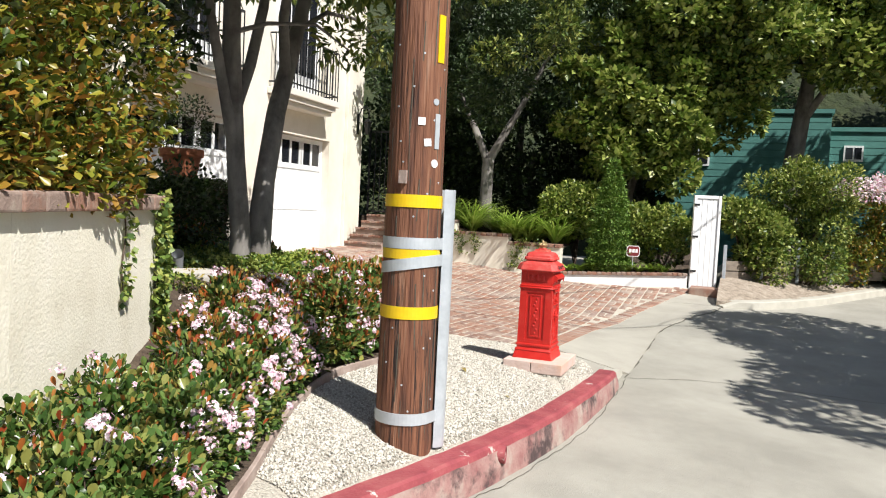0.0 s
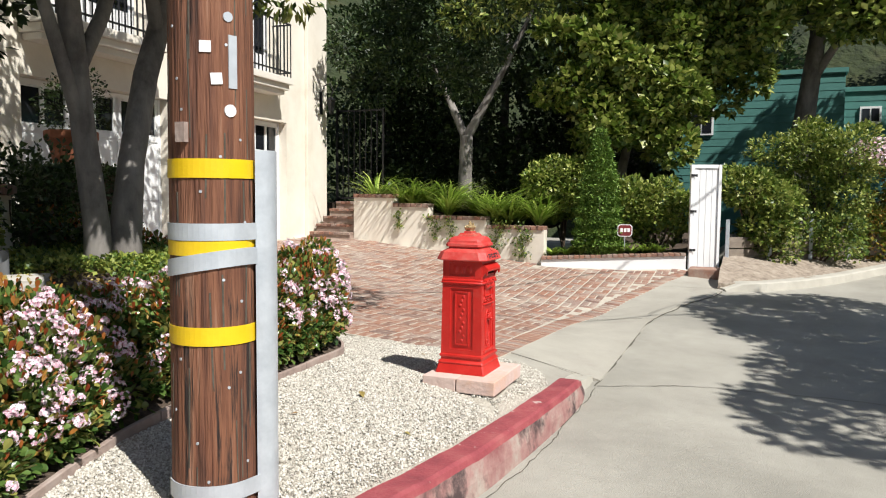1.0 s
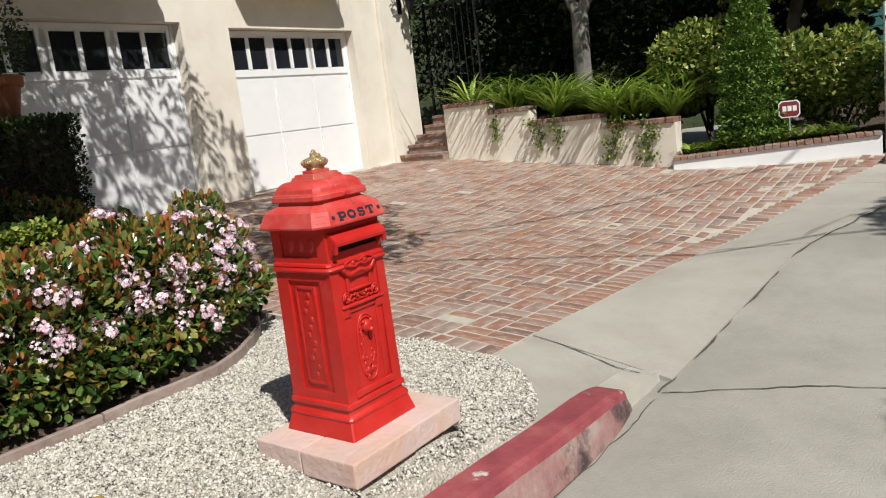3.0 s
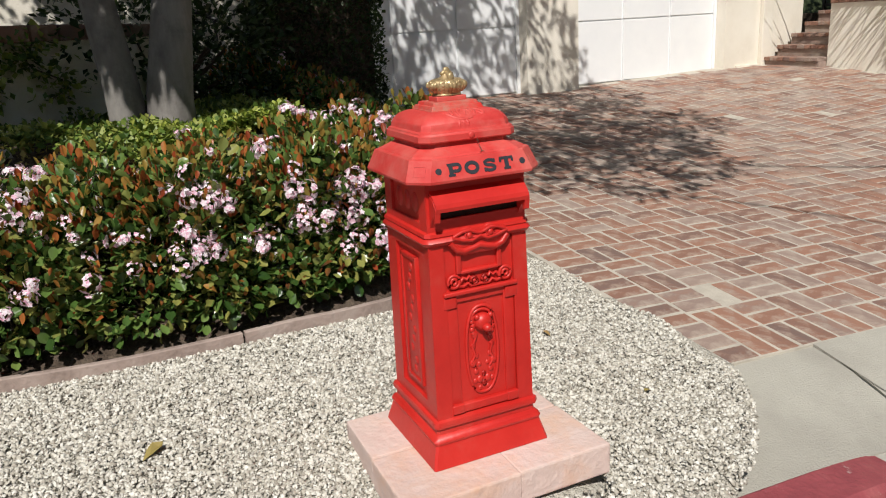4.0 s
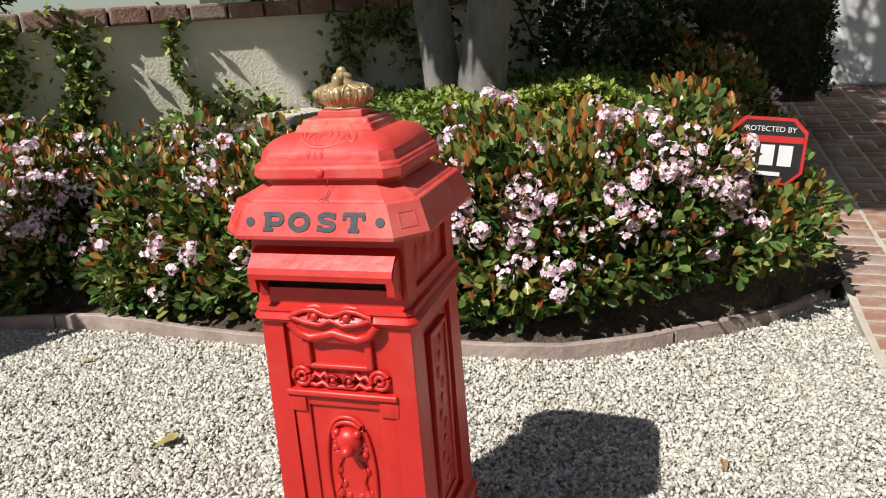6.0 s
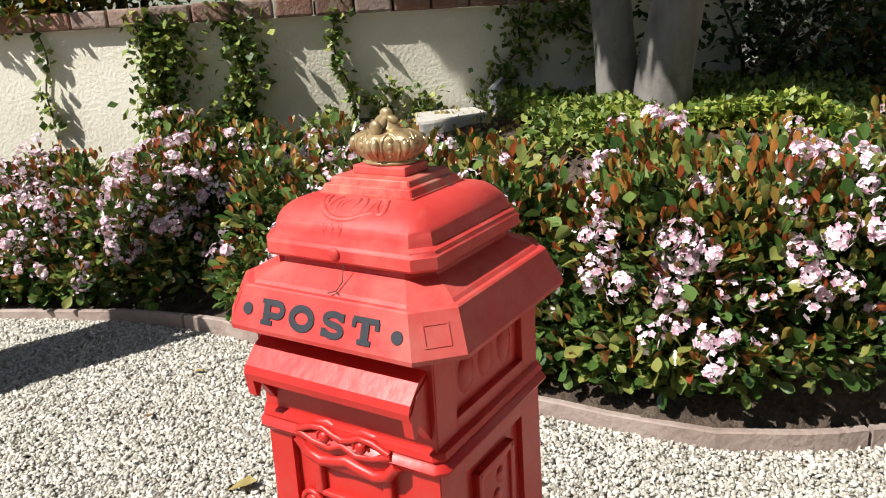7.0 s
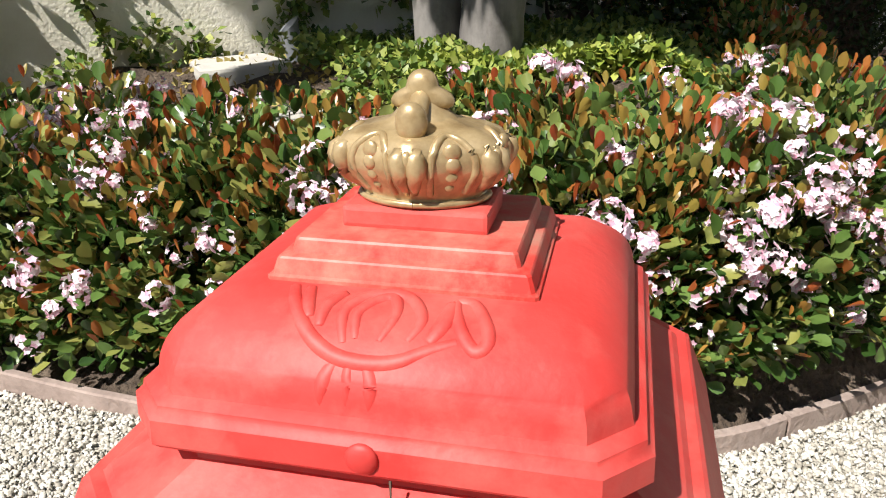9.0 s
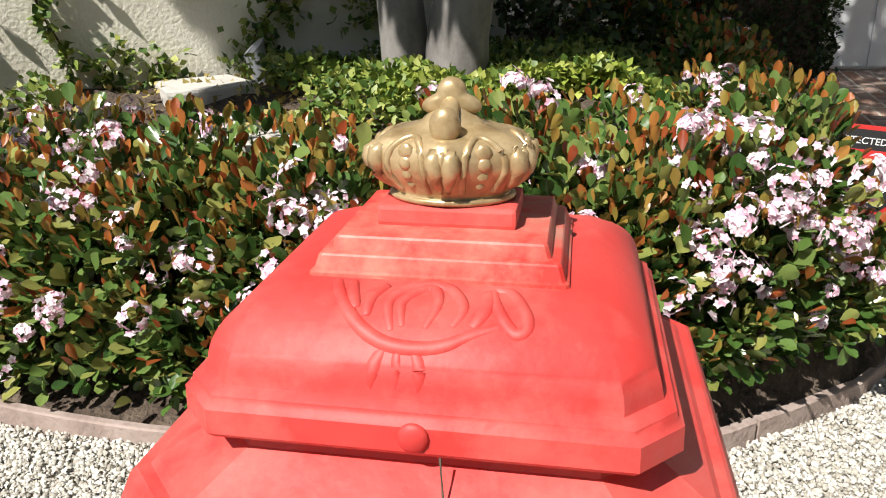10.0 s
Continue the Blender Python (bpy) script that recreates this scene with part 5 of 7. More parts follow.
# stone plinth of loose slabs
plinth = thing("stone_plinth", pose(BXC, BYC, 0.0), "pale pink flagstone slabs laid under the post box", "plinth")
for x0, x1, y0, y1, j in ((-0.225, 0.02, -0.295, 0.30, 0), (0.025, 0.295, -0.30, 0.02, 1), (0.025, 0.288, 0.025, 0.305, 2)):
    bm = boxes((x0, x1, y0, y1, -0.032, 0.0605), bevel=0.006)
    for v in bm.verts:
        v.co.x += 0.012 * noise.noise((v.co.x * 9, v.co.y * 9, j))
        v.co.y += 0.014 * noise.noise((v.co.x * 9 + 5, v.co.y * 9, j))
    part("slab", bm, M_PINKSTONE, plinth)

# ---- wooden utility pole ----
PX, PY = -2.142, 3.94
pole = thing("utility_pole", pose(PX, PY, 0), "dark weathered wooden utility pole with yellow bands", "utility pole")


def pole_r(z):
    return 0.172 - 0.005 * z


bm = bmesh.new()
rows = []
for i in range(60):
    z = -0.15 + 9.4 * (i / 59) ** 1.6
    rows.append([(pole_r(z) * (1 + 0.012 * noise.noise((math.cos(a / 48 * 6.283) * 9, math.sin(a / 48 * 6.283) * 9, z * 0.25))) * math.cos(a / 48 * 6.283),
                  pole_r(z) * (1 + 0.012 * noise.noise((math.cos(a / 48 * 6.283) * 9, math.sin(a / 48 * 6.283) * 9, z * 0.25))) * math.sin(a / 48 * 6.283), z) for a in range(48)])
loft(bm, rows)
part("trunk", bm, M_POLE, pole, smooth=True)


def band(z0, z1, mat, name, extra, tilt=0.0, label="", bulge=0.0):
    bm = bmesh.new()
    r0 = []
    for z, e in ((z0, 0.002), (z0, extra), (z1, extra), (z1, 0.002)):
        r0.append([((pole_r(z) + e) * math.cos(a / 48 * 6.283) + bulge * max(0, math.cos(a / 48 * 6.283 - 0.8)) ** 8, (pole_r(z) + e) * math.sin(a / 48 * 6.283) + bulge * 0.5 * max(0, math.cos(a / 48 * 6.283 - 0.8)) ** 8, z + tilt * math.cos(a / 48 * 6.283)) for a in range(48)])
    loft(bm, r0, False, False)
    return part(name, bm, mat, pole, label)


band(1.332, 1.405, M_YELLOW, "yellow_band", 0.005)
band(1.033, 1.09, M_YELLOW, "yellow_band", 0.005)
band(0.685, 0.757, M_YELLOW, "yellow_band", 0.005)
band(1.092, 1.158, M_METAL, "steel_strap", 0.007, label="dull steel strap", bulge=0.06)
band(0.965, 1.032, M_METAL, "steel_strap", 0.008, tilt=0.03, label="dull steel strap", bulge=0.06)
band(0.065, 0.133, M_METAL, "steel_strap", 0.007, label="dull steel strap", bulge=0.06)
# cable guard up the side
bm = bmesh.new()
ga = math.radians(39)
gc = Vector((math.cos(ga), math.sin(ga), 0)) * 0.162
gt = Vector((-math.sin(ga), math.cos(ga), 0))
rows = []
for z in (-0.1, 0.3, 0.7, 1.1, 1.445):
    rows.append([tuple(gc + 0.085 * math.cos(t) * gt + (0.09 * math.sin(t) ** 0.6) * gc.normalized() + Vector((0, 0, z))) for t in [math.pi * k / 12 for k in range(13)]])
loft(bm, rows, closed=False)
part("cable_guard", bm, M_METAL, pole, "dented grey metal cable guard", smooth=True)


def on_pole(ang, z, w, h, t=0.004, name="tag", mat=M_SIGNWHITE, roll=0, round_=False, label=""):
    bm = bmesh.new()
    if round_:
        loft(bm, [ring(0, 0, -0.006, w / 2, 14), ring(0, 0, t, w / 2 * 0.95, 14)])
        bmesh.ops.transform(bm, matrix=Matrix.Rotation(math.pi / 2, 4, "Y"), verts=bm.verts)
    else:
        box(bm, -0.006, t, -w / 2, w / 2, -h / 2, h / 2)
    a = math.radians(ang)
    bmesh.ops.transform(bm, matrix=Matrix.Translation((pole_r(z) * math.cos(a), pole_r(z) * math.sin(a), z)) @ Matrix.Rotation(a, 4, "Z") @ Matrix.Rotation(math.radians(roll), 4, "X"), verts=bm.verts)
    return part(name, bm, mat, pole, label)


on_pole(-58, 1.824, 0.043, 0.043)
on_pole(-44, 1.706, 0.043, 0.043, roll=5)
on_pole(-26, 1.588, 0.05, 0.05, round_=True, name="disc")
on_pole(-28, 1.94, 0.04, 0.04, round_=True, name="disc", mat=M_METAL)
on_pole(-22, 1.773, 0.035, 0.20, name="plate", mat=M_METAL)
on_pole(-20, 2.30, 0.05, 0.27, name="plate", mat=M_YELLOW)
on_pole(-90, 1.504, 0.045, 0.075, name="small_box", mat=M_EDGE, t=0.02)
for i in range(26):
    on_pole(-60 + 55 * math.sin(i * 1.7), 0.15 + 0.085 * i + 0.03 * math.sin(i * 5), 0.012, 0.012, round_=True, name="nail", mat=M_METAL, t=0.003)
for i in range(34):
    on_pole(-75 + 78 * math.sin(i * 2.39), 0.1 + 0.075 * i, 0.004 + 0.003 * abs(math.sin(i * 3)), 0.22 + 0.2 * abs(math.sin(i * 1.3)), t=0.0012, name="crack", mat=M_CRACK_HOLLOW, roll=1.5 * math.sin(i))
wires = thing("overhead_wires", Matrix(), "thin black overhead wires from the utility pole", "wires")
for a, b in (((-3.25, 3.5, 5.2), (5.0, 20.0, 5.2)), ((-4.0, 4.45, 5.6), (12.0, 15.0, 5.6))):
    bm = bmesh.new()
    tube(bm, [Vector(a).lerp(Vector(b), i / 12) - Vector((0, 0, 0.15 * math.sin(math.pi * i / 12))) for i in range(13)], 0.016, 6)
    part("wire", bm, M_IRON, wires)
part("cross_arm", boxes((-4.1, -1.9, 4.05, 4.21, 5.10, 5.25)), M_POLE, pole).matrix_world = Matrix()

# ---- hedge of flowering shrubs ----
hr = np.random.default_rng(11)


def flower_meshes():
    """A few rounded clusters of five-petalled flowers with buds."""
    out = []
    for s in range(7):
        r = np.random.default_rng(100 + s)
        pv = np.array([(0, 0, 0), (-.38, .55, .10), (0, 1.0, .06), (.38, .55, .10), (0, .55, -.03)])
        pf = np.array([(0, 4, 1), (1, 4, 2), (2, 4, 3), (3, 4, 0)])
        n = int(r.integers(9, 20))
        c = r.normal(0, 1, (n, 3))
        c[:, 2] = np.abs(c[:, 2]) * 0.8
        c /= np.linalg.norm(c, axis=1, keepdims=True)
        rad = 0.016 + 0.024 * r.random()
        pos = c * np.array([rad * 1.15, rad * 1.15, rad * 0.9]) * (0.7 + 0.45 * r.random((n, 1)))
        R, P = [], []
        for p, d in zip(pos, c):
            d = Vector(d + r.normal(0, 0.25, 3)).normalized()
            q = d.to_track_quat("Z", "Y").to_matrix()
            ph = r.random() * 6.28
            sz = 0.0085 + 0.004 * r.random()
            for k in range(5):
                R.append(np.array(q @ Matrix.Rotation(ph + k * 1.2566, 3, "Z")) * sz)
                P.append(p)
        me = spread("flower_cluster", pv, pf, np.array(R), np.array(P))
        me.materials.append(M_PETAL)
        out.append(me)
    return out


FLOWERS = flower_meshes()


def twigs(parent, base, tips, r=0.006):
    bm = bmesh.new()
    for t in tips:
        m = (Vector(base) + Vector(t)) / 2 + Vector((0, 0, -0.06))
        tube(bm, [base, m, t], r, 5, [r * 1.6, r, r * 0.4])
    part("stem", bm, M_TWIG, parent)


def shrub(cx, cy, w, d, h, n_flowers, seed, dense=1.0):
    """A low hawthorn shrub: leaves, bronze tips, branches and flower clusters."""
    r = np.random.default_rng(seed)
    z0 = bed_z(cx, cy)
    ob = thing("flowering_shrub", pose(cx, cy, z0), "low evergreen shrub with bronze young leaves and pink-white blossom", "shrub", "hedge shrubs")
    cl = []
    for i in range(9):
        a = r.random() * 6.283
        q = math.sqrt(r.random())
        x, y = w * 0.62 * q * math.cos(a), d * 0.62 * q * math.sin(a)
        wx = w * (0.34 + 0.14 * r.random())
        x = min(x, edge_x(cy + y) - 0.02 - wx - cx)
        zb = bed_z(cx + x, cy + y) - z0
        hh = h * (0.78 + 0.3 * r.random())
        cl.append((x, y, zb + hh * 0.55, wx, d * (0.34 + 0.14 * r.random()), hh * 0.48))
    for i in range(5):
        x, y = w * r.uniform(0.30, 0.62), d * r.uniform(-0.75, 0.75)
        x = min(x, edge_x(cy + y) - 0.16 - cx)
        cl.append((x, y, bed_z(cx + x, cy + y) - z0 + 0.15, 0.17, 0.22, 0.15))
    foliage("leaves", cl, (760 if cy > 3.3 else 900) * dense, 0.05 if cy > 3.3 else 0.042, M_LEAF, ob, r, inner=0.5, low=-0.75, floor=-0.12, jit=0.6, wide=1.15, tv=ROUND_V, tf=ROUND_F)
    top = max(c[2] + c[5] for c in cl)
    tips = [c for c in cl]
    P, D = clump_points(cl, (340 if cy > 3.3 else 70) * dense, r, 0.93, -0.3)
    k = (P[:, 2] > top * 0.60) | (r.random(len(P)) < 0.5)
    P, D = P[k], D[k]
    dd = D * 0.6 + r.normal(0, 0.35, D.shape) + np.array([0, 0, 0.75])
    R = frames_along(dd, 0.044 * (0.6 + 0.7 * r.random(len(P))), 0.85, r)
    part_data("new_leaves", spread("new_leaves", ROUND_V, ROUND_F, R, P + D * 0.012), M_LEAFRED, ob, "bronze-red young leaves")
    twigs(ob, (0, 0, -0.02), [tuple(np.array(c[:3]) + np.array([0, 0, c[5] * 0.4])) for c in tips])
    P, D = clump_points(cl, 150, r, 0.99, -0.1)
    k = D @ np.array([0.62, 0.0, 0.78]) > 0.35
    P, D = P[k], D[k]
    # blossoms gather in loose groups
    n_flowers = int(n_flowers * 2.9)
    cen = r.permutation(len(P))[: max(3, n_flowers // 6)]
    dist = np.min(np.linalg.norm(P[:, None] - P[cen][None], axis=2), axis=1)
    sel = np.argsort(dist + 0.28 * r.random(len(P)))[:n_flowers]
    for i in sel:
        f = part_data("blossom", FLOWERS[int(r.integers(0, len(FLOWERS)))], None, ob)
        dv = Vector(D[i] + np.array([0.25, 0, 0.25])).normalized()
        f.matrix_local = Matrix.Translation(Vector(P[i]) + dv * 0.045) @ dv.to_track_quat("Z", "Y").to_matrix().to_4x4() @ Matrix.Rotation(r.random() * 6.28, 4, "Z") @ Matrix.Scale(0.88 + 0.45 * r.random(), 4)
    return ob


SHRUBS = [(-3.40, 6.82, 0.46, 0.46, 0.60, 30), (-3.28, 6.28, 0.42, 0.46, 0.58, 14), (-3.22, 5.72, 0.40, 0.46, 0.58, 11), (-3.25, 5.18, 0.40, 0.42, 0.56, 18), (-3.32, 4.15, 0.42, 0.42, 0.53, 34),
          (-3.14, 3.60, 0.44, 0.44, 0.52, 30), (-2.90, 3.02, 0.46, 0.46, 0.48, 12), (-2.66, 2.44, 0.44, 0.46, 0.44, 8), (-2.42, 1.85, 0.42, 0.46, 0.40, 5), (-3.86, 6.70, 0.46, 0.46, 0.20, 18),
          (-3.78, 6.10, 0.44, 0.46, 0.17, 12), (-3.74, 5.50, 0.44, 0.46, 0.15, 10), (-3.72, 4.90, 0.42, 0.44, 0.25, 10), (-3.62, 4.36, 0.40, 0.40, 0.36, 12), (-4.22, 7.18, 0.34, 0.30, 0.26, 4), (-3.66, 7.12, 0.30, 0.28, 0.36, 12),
          (-4.7, 7.15, 0.36, 0.32, 0.30, 3), (-5.6, 7.2, 0.5, 0.4, 0.45, 3), (-6.3, 6.95, 0.5, 0.5, 0.5, 3), (-2.95, 2.35, 0.34, 0.4, 0.46, 8), (-2.78, 1.72, 0.34, 0.42, 0.46, 3), (-2.52, 1.15, 0.34, 0.42, 0.42, 3), (-2.12, 1.35, 0.34, 0.4, 0.36, 3), (-2.2, 0.7, 0.3, 0.35, 0.38, 2)]
for i, (x, y, w, d, h, nf) in enumerate(SHRUBS):
    shrub(x, y, w, d, h, nf, 300 + i, 1.0 if x > -3.6 else 0.65)

# ---- ground cover ----
gr = np.random.default_rng(5)


def cover(name, x0, x1, y0, y1, n, size, mat, label, zf, keep=None, h=0.14):
    P = np.stack([gr.uniform(x0, x1, n), gr.uniform(y0, y1, n), np.zeros(n)], 1)
    m = np.array([noise.noise((p[0] * 2.2, p[1] * 2.2, 9)) + 0.25 for p in P])
    P = P[m > 0]
    if keep is not None:
        P = P[[keep(p[0], p[1]) for p in P]]
    P[:, 2] = [zf(p[0], p[1]) for p in P]
    hump = np.array([0.5 + 0.5 * noise.noise((p[0] * 3, p[1] * 3, 2)) for p in P])
    P[:, 2] += 0.01 + h * hump * gr.random(len(P)) ** 0.6
    d = gr.normal(0, 1, P.shape) + np.array([0.2, 0, 0.35])
    R = frames_along(d, size * (0.6 + 0.8 * gr.random(len(P))), 1.5, gr)
    return tagged(part_data(name, spread(name, BLADE_V, BLADE_F, R, P), mat), label, "ground cover", kind="stuff")


def wall_side(x, y):
    return (x + 3.8) * 0.737 + (y - 3.65) * 0.676 > 0.06


cover("ground_cover", -5.9, -4.05, 4.3, 7.3, 21000, 0.038, M_IVY, "yellow-green ivy ground cover under the tree", bed_z, lambda x, y: wall_side(x, y) and not (-4.40 < x < -3.9 and 4.5 < y < 5.45) and not (-4.82 < x < -4.39 and 4.5 < y < 5.16), 0.2)
cover("lime_ground_cover", -4.85, -4.2, 5.75, 6.85, 6000, 0.037, M_LIME, "lime-yellow leafy ground cover at the foot of the tree", bed_z, None, 0.17)
cover("leaf_litter", -4.9, -3.1, 4.3, 7.4, 2500, 0.035, M_DRYLEAF, "dry brown leaf litter on the soil", bed_z, lambda x, y: wall_side(x, y) and x < edge_x(y) - 0.12, 0.02)

# ---- ivy on the garden wall ----


def wall_ivy(a, b, spots, n, seed, label):
    """Leaves hugging a wall face along wandering stems."""
    r = np.random.default_rng(seed)
    a, b = Vector(a), Vector(b)
    d = (b - a).normalized()
    nrm = Vector((d.y, -d.x))
    P, D = [], []
    stems = []
    for s, z0, z1, wid, cnt in spots:
        stem = []
        for k in range(12):
            t = k / 11
            u = s + wid * 0.9 * noise.noise((s * 5, t * 2.2, seed))
            z = z0 + (z1 - z0) * t
            p = a + d * u + nrm * 0.015
            stem.append((p.x, p.y, z))
        stems.append(stem)
        for _ in range(cnt):
            t = r.random()
            u = s + wid * 0.9 * noise.noise((s * 5, t * 2.2, seed)) + r.normal(0, wid * 0.28)
            z = z0 + (z1 - z0) * t + r.normal(0, 0.03)
            o = 0.015 + 0.05 * r.random() ** 2
            p = a + d * u + nrm * o
            P.append((p.x, p.y, z))
            D.append((nrm.x * 0.6 + r.normal(0, 0.5), nrm.y * 0.6 + r.normal(0, 0.5), -0.3 + r.normal(0, 0.6)))
    ob = thing("wall_ivy", Matrix(), label, "ivy")
    for stem in stems:
        tube(bm := bmesh.new(), stem, 0.005, 5)
        part("stem", bm, M_TWIG, ob)
    P, D = np.array(P), np.array(D)
    R = frames_along(D, 0.045 * (0.6 + 0.8 * r.random(len(P))), 1.7, r)
    # faces of wall leaves look away from the wall
    part_data("leaves", spread("leaves", BLADE_V, BLADE_F, R, P), M_IVY, ob)


wall_ivy((-3.80, 3.65), (-6.0, 6.05), [(0.12, 0.4, 1.3, 0.28, 900), (0.40, 0.45, 1.33, 0.22, 700), (0.30, 0.5, 0.75, 0.35, 400), (0.95, 0.55, 1.28, 0.10, 190), (1.15, 0.55, 0.85, 0.14, 160), (1.35, 0.6, 0.8, 0.2, 160), (1.9, 0.75, 1.28, 0.25, 300), (2.3, 0.9, 1.3, 0.35, 300)], 0, 21, "ivy strands climbing the cream garden wall")
wall_ivy((-3.05, 2.0), (-3.80, 3.65), [(1.2, 0.75, 1.28, 0.10, 70), (1.72, 0.55, 1.3, 0.2, 260)], 0, 22, "ivy strands hanging down the garden wall corner")

# ---- big shrub leaning over the wall ----
hedge = thing("photinia_bush", pose(-3.98, 2.86, 0.98), "large glossy bush with golden and bronze leaves above the garden wall", "bush")
br = np.random.default_rng(31)
cl = [(-0.1, -0.3, 1.2, 0.65, 0.7, 0.75), (0.05, 0.35, 1.05, 0.5, 0.5, 0.6), (0.35, -0.9, 1.3, 0.6, 0.6, 0.8), (0.0, 0.2, 1.9, 0.6, 0.55, 0.6), (0.5, -1.4, 1.6, 0.7, 0.6, 1.0), (0.1, -0.5, 2.3, 0.7, 0.7, 0.6), (0.3, -0.35, 0.72, 0.45, 0.6, 0.4), (0.6, -1.2, 0.75, 0.5, 0.6, 0.42), (-0.1, 0.25, 0.62, 0.42, 0.4, 0.35), (-0.5, 0.3, 1.5, 0.5, 0.5, 0.7), (0.36, 0.1, 0.47, 0.26, 0.32, 0.2), (0.50, -0.35, 0.49, 0.26, 0.35, 0.2), (0.66, -0.85, 0.5, 0.27, 0.4, 0.22), (0.86, -1.4, 0.52, 0.27, 0.4, 0.22), (0.42, -0.1, 0.36, 0.24, 0.34, 0.16), (0.6, -0.65, 0.38, 0.24, 0.36, 0.16), (0.8, -1.2, 0.38, 0.24, 0.36, 0.16)]
foliage("leaves", cl, 700, 0.058, M_GLOSS, hedge, br, inner=0.6, low=-0.9)
bm = bmesh.new()
for c in cl:
    tube(bm, [(-0.3, 0, -0.45), (c[0] * 0.4 - 0.15, c[1] * 0.5, c[2] * 0.45), c[:3]], 0.02, 6, [0.035, 0.022, 0.008])
part("stem", bm, M_TWIG, hedge)
tagged(part("bank_behind_wall", boxes((-9.2, -3.6, -4.0, 2.3, -0.3, 0.95)), M_SOIL), "soil of the raised garden behind the wall", "soil", kind="structure")

# ---- smooth-barked tree in the bed ----
tree = thing("garden_tree", pose(-4.72, 5.8, 0.6), "multi-stemmed tree with smooth grey bark and long leaves", "tree")
bm = bmesh.new()
tube(bm, [(0, -0.02, -0.1), (0.02, -0.06, 0.4), (0.0, -0.14, 1.1), (0.02, -0.28, 2.1), (0.05, -0.35, 3.0), (0.1, -0.5, 4.2)], 0.1, 14, [0.115, 0.095, 0.085, 0.08, 0.07, 0.04])
part("trunk", bm, M_BARK, tree, smooth=True)
bm = bmesh.new()
tube(bm, [(0.05, 0.16, -0.1), (0.05, 0.18, 0.3), (0.03, 0.28, 0.9), (0.0, 0.48, 1.6), (-0.02, 0.80, 2.4), (0.0, 1.1, 3.3), (0.1, 1.5, 4.3)], 0.1, 14, [0.15, 0.125, 0.10, 0.095, 0.08, 0.06, 0.03])
part("trunk", bm, M_BARK, tree, smooth=True)
bm = bmesh.new()
tube(bm, [(0.0, -0.16, 1.15), (0.02, -0.34, 1.6), (0.05, -0.62, 2.3), (0.1, -0.9, 3.3)], 0.05, 10, [0.06, 0.05, 0.04, 0.02])
part("limb", bm, M_BARK, tree, smooth=True)
bm = bmesh.new()
tube(bm, [(0.02, -0.2, 1.55), (-0.05, 0.1, 2.0), (-0.1, 0.35, 2.6), (-0.1, 0.5, 3.6)], 0.05, 10, [0.06, 0.055, 0.05, 0.03])
tube(bm, [(0.0, 0.62, 1.95), (0.1, 0.4, 2.5), (0.3, 0.3, 3.3), (0.5, 0.2, 4.0)], 0.05, 10, [0.06, 0.05, 0.04, 0.02])
tube(bm, [(0.0, -0.3, 2.2), (0.2, 0.0, 2.35), (0.4, 0.5, 2.45), (0.5, 1.0, 2.3)], 0.02, 8, [0.025, 0.02, 0.015, 0.008])
tube(bm, [(0.0, 0.85, 2.5), (0.1, 1.2, 2.75), (0.2, 1.7, 2.8), (0.3, 2.1, 2.6)], 0.02, 8, [0.03, 0.025, 0.015, 0.008])
part("limb", bm, M_BARK, tree, smooth=True)
tr = np.random.default_rng(41)
cl = [(0.2, 0.3, 3.7, 0.8, 0.9, 0.5), (0.0, 1.4, 3.8, 0.8, 0.8, 0.55), (0.3, -0.8, 3.6, 0.7, 0.8, 0.5), (-0.7, 0.6, 4.2, 0.9, 0.9, 0.6), (0.2, 0.4, 4.6, 1.1, 1.3, 0.6), (-0.3, 2.0, 3.3, 0.6, 0.5, 0.35), (0.45, 0.95, 2.35, 0.32, 0.3, 0.22), (0.3, 2.05, 2.65, 0.4, 0.4, 0.28), (-0.9, -0.2, 3.6, 0.7, 0.7, 0.45), (-0.6, 1.8, 4.4, 0.8, 0.8, 0.5), (1.0, 2.1, 3.8, 0.8, 0.7, 0.4), (0.4, 2.8, 4.0, 0.8, 0.7, 0.4), (1.6, 1.2, 4.1, 0.7, 0.7, 0.4), (1.2, -0.3, 3.8, 0.8, 0.8, 0.45), (1.0, -1.1, 4.0, 0.7, 0.7, 0.4), (-0.4, 3.2, 4.4, 0.7, 0.6, 0.4), (1.8, 1.6, 3.9, 0.6, 0.6, 0.3), (2.4, 2.4, 4.0, 0.6, 0.6, 0.3), (1.2, 3.0, 4.0, 0.6, 0.6, 0.3)]
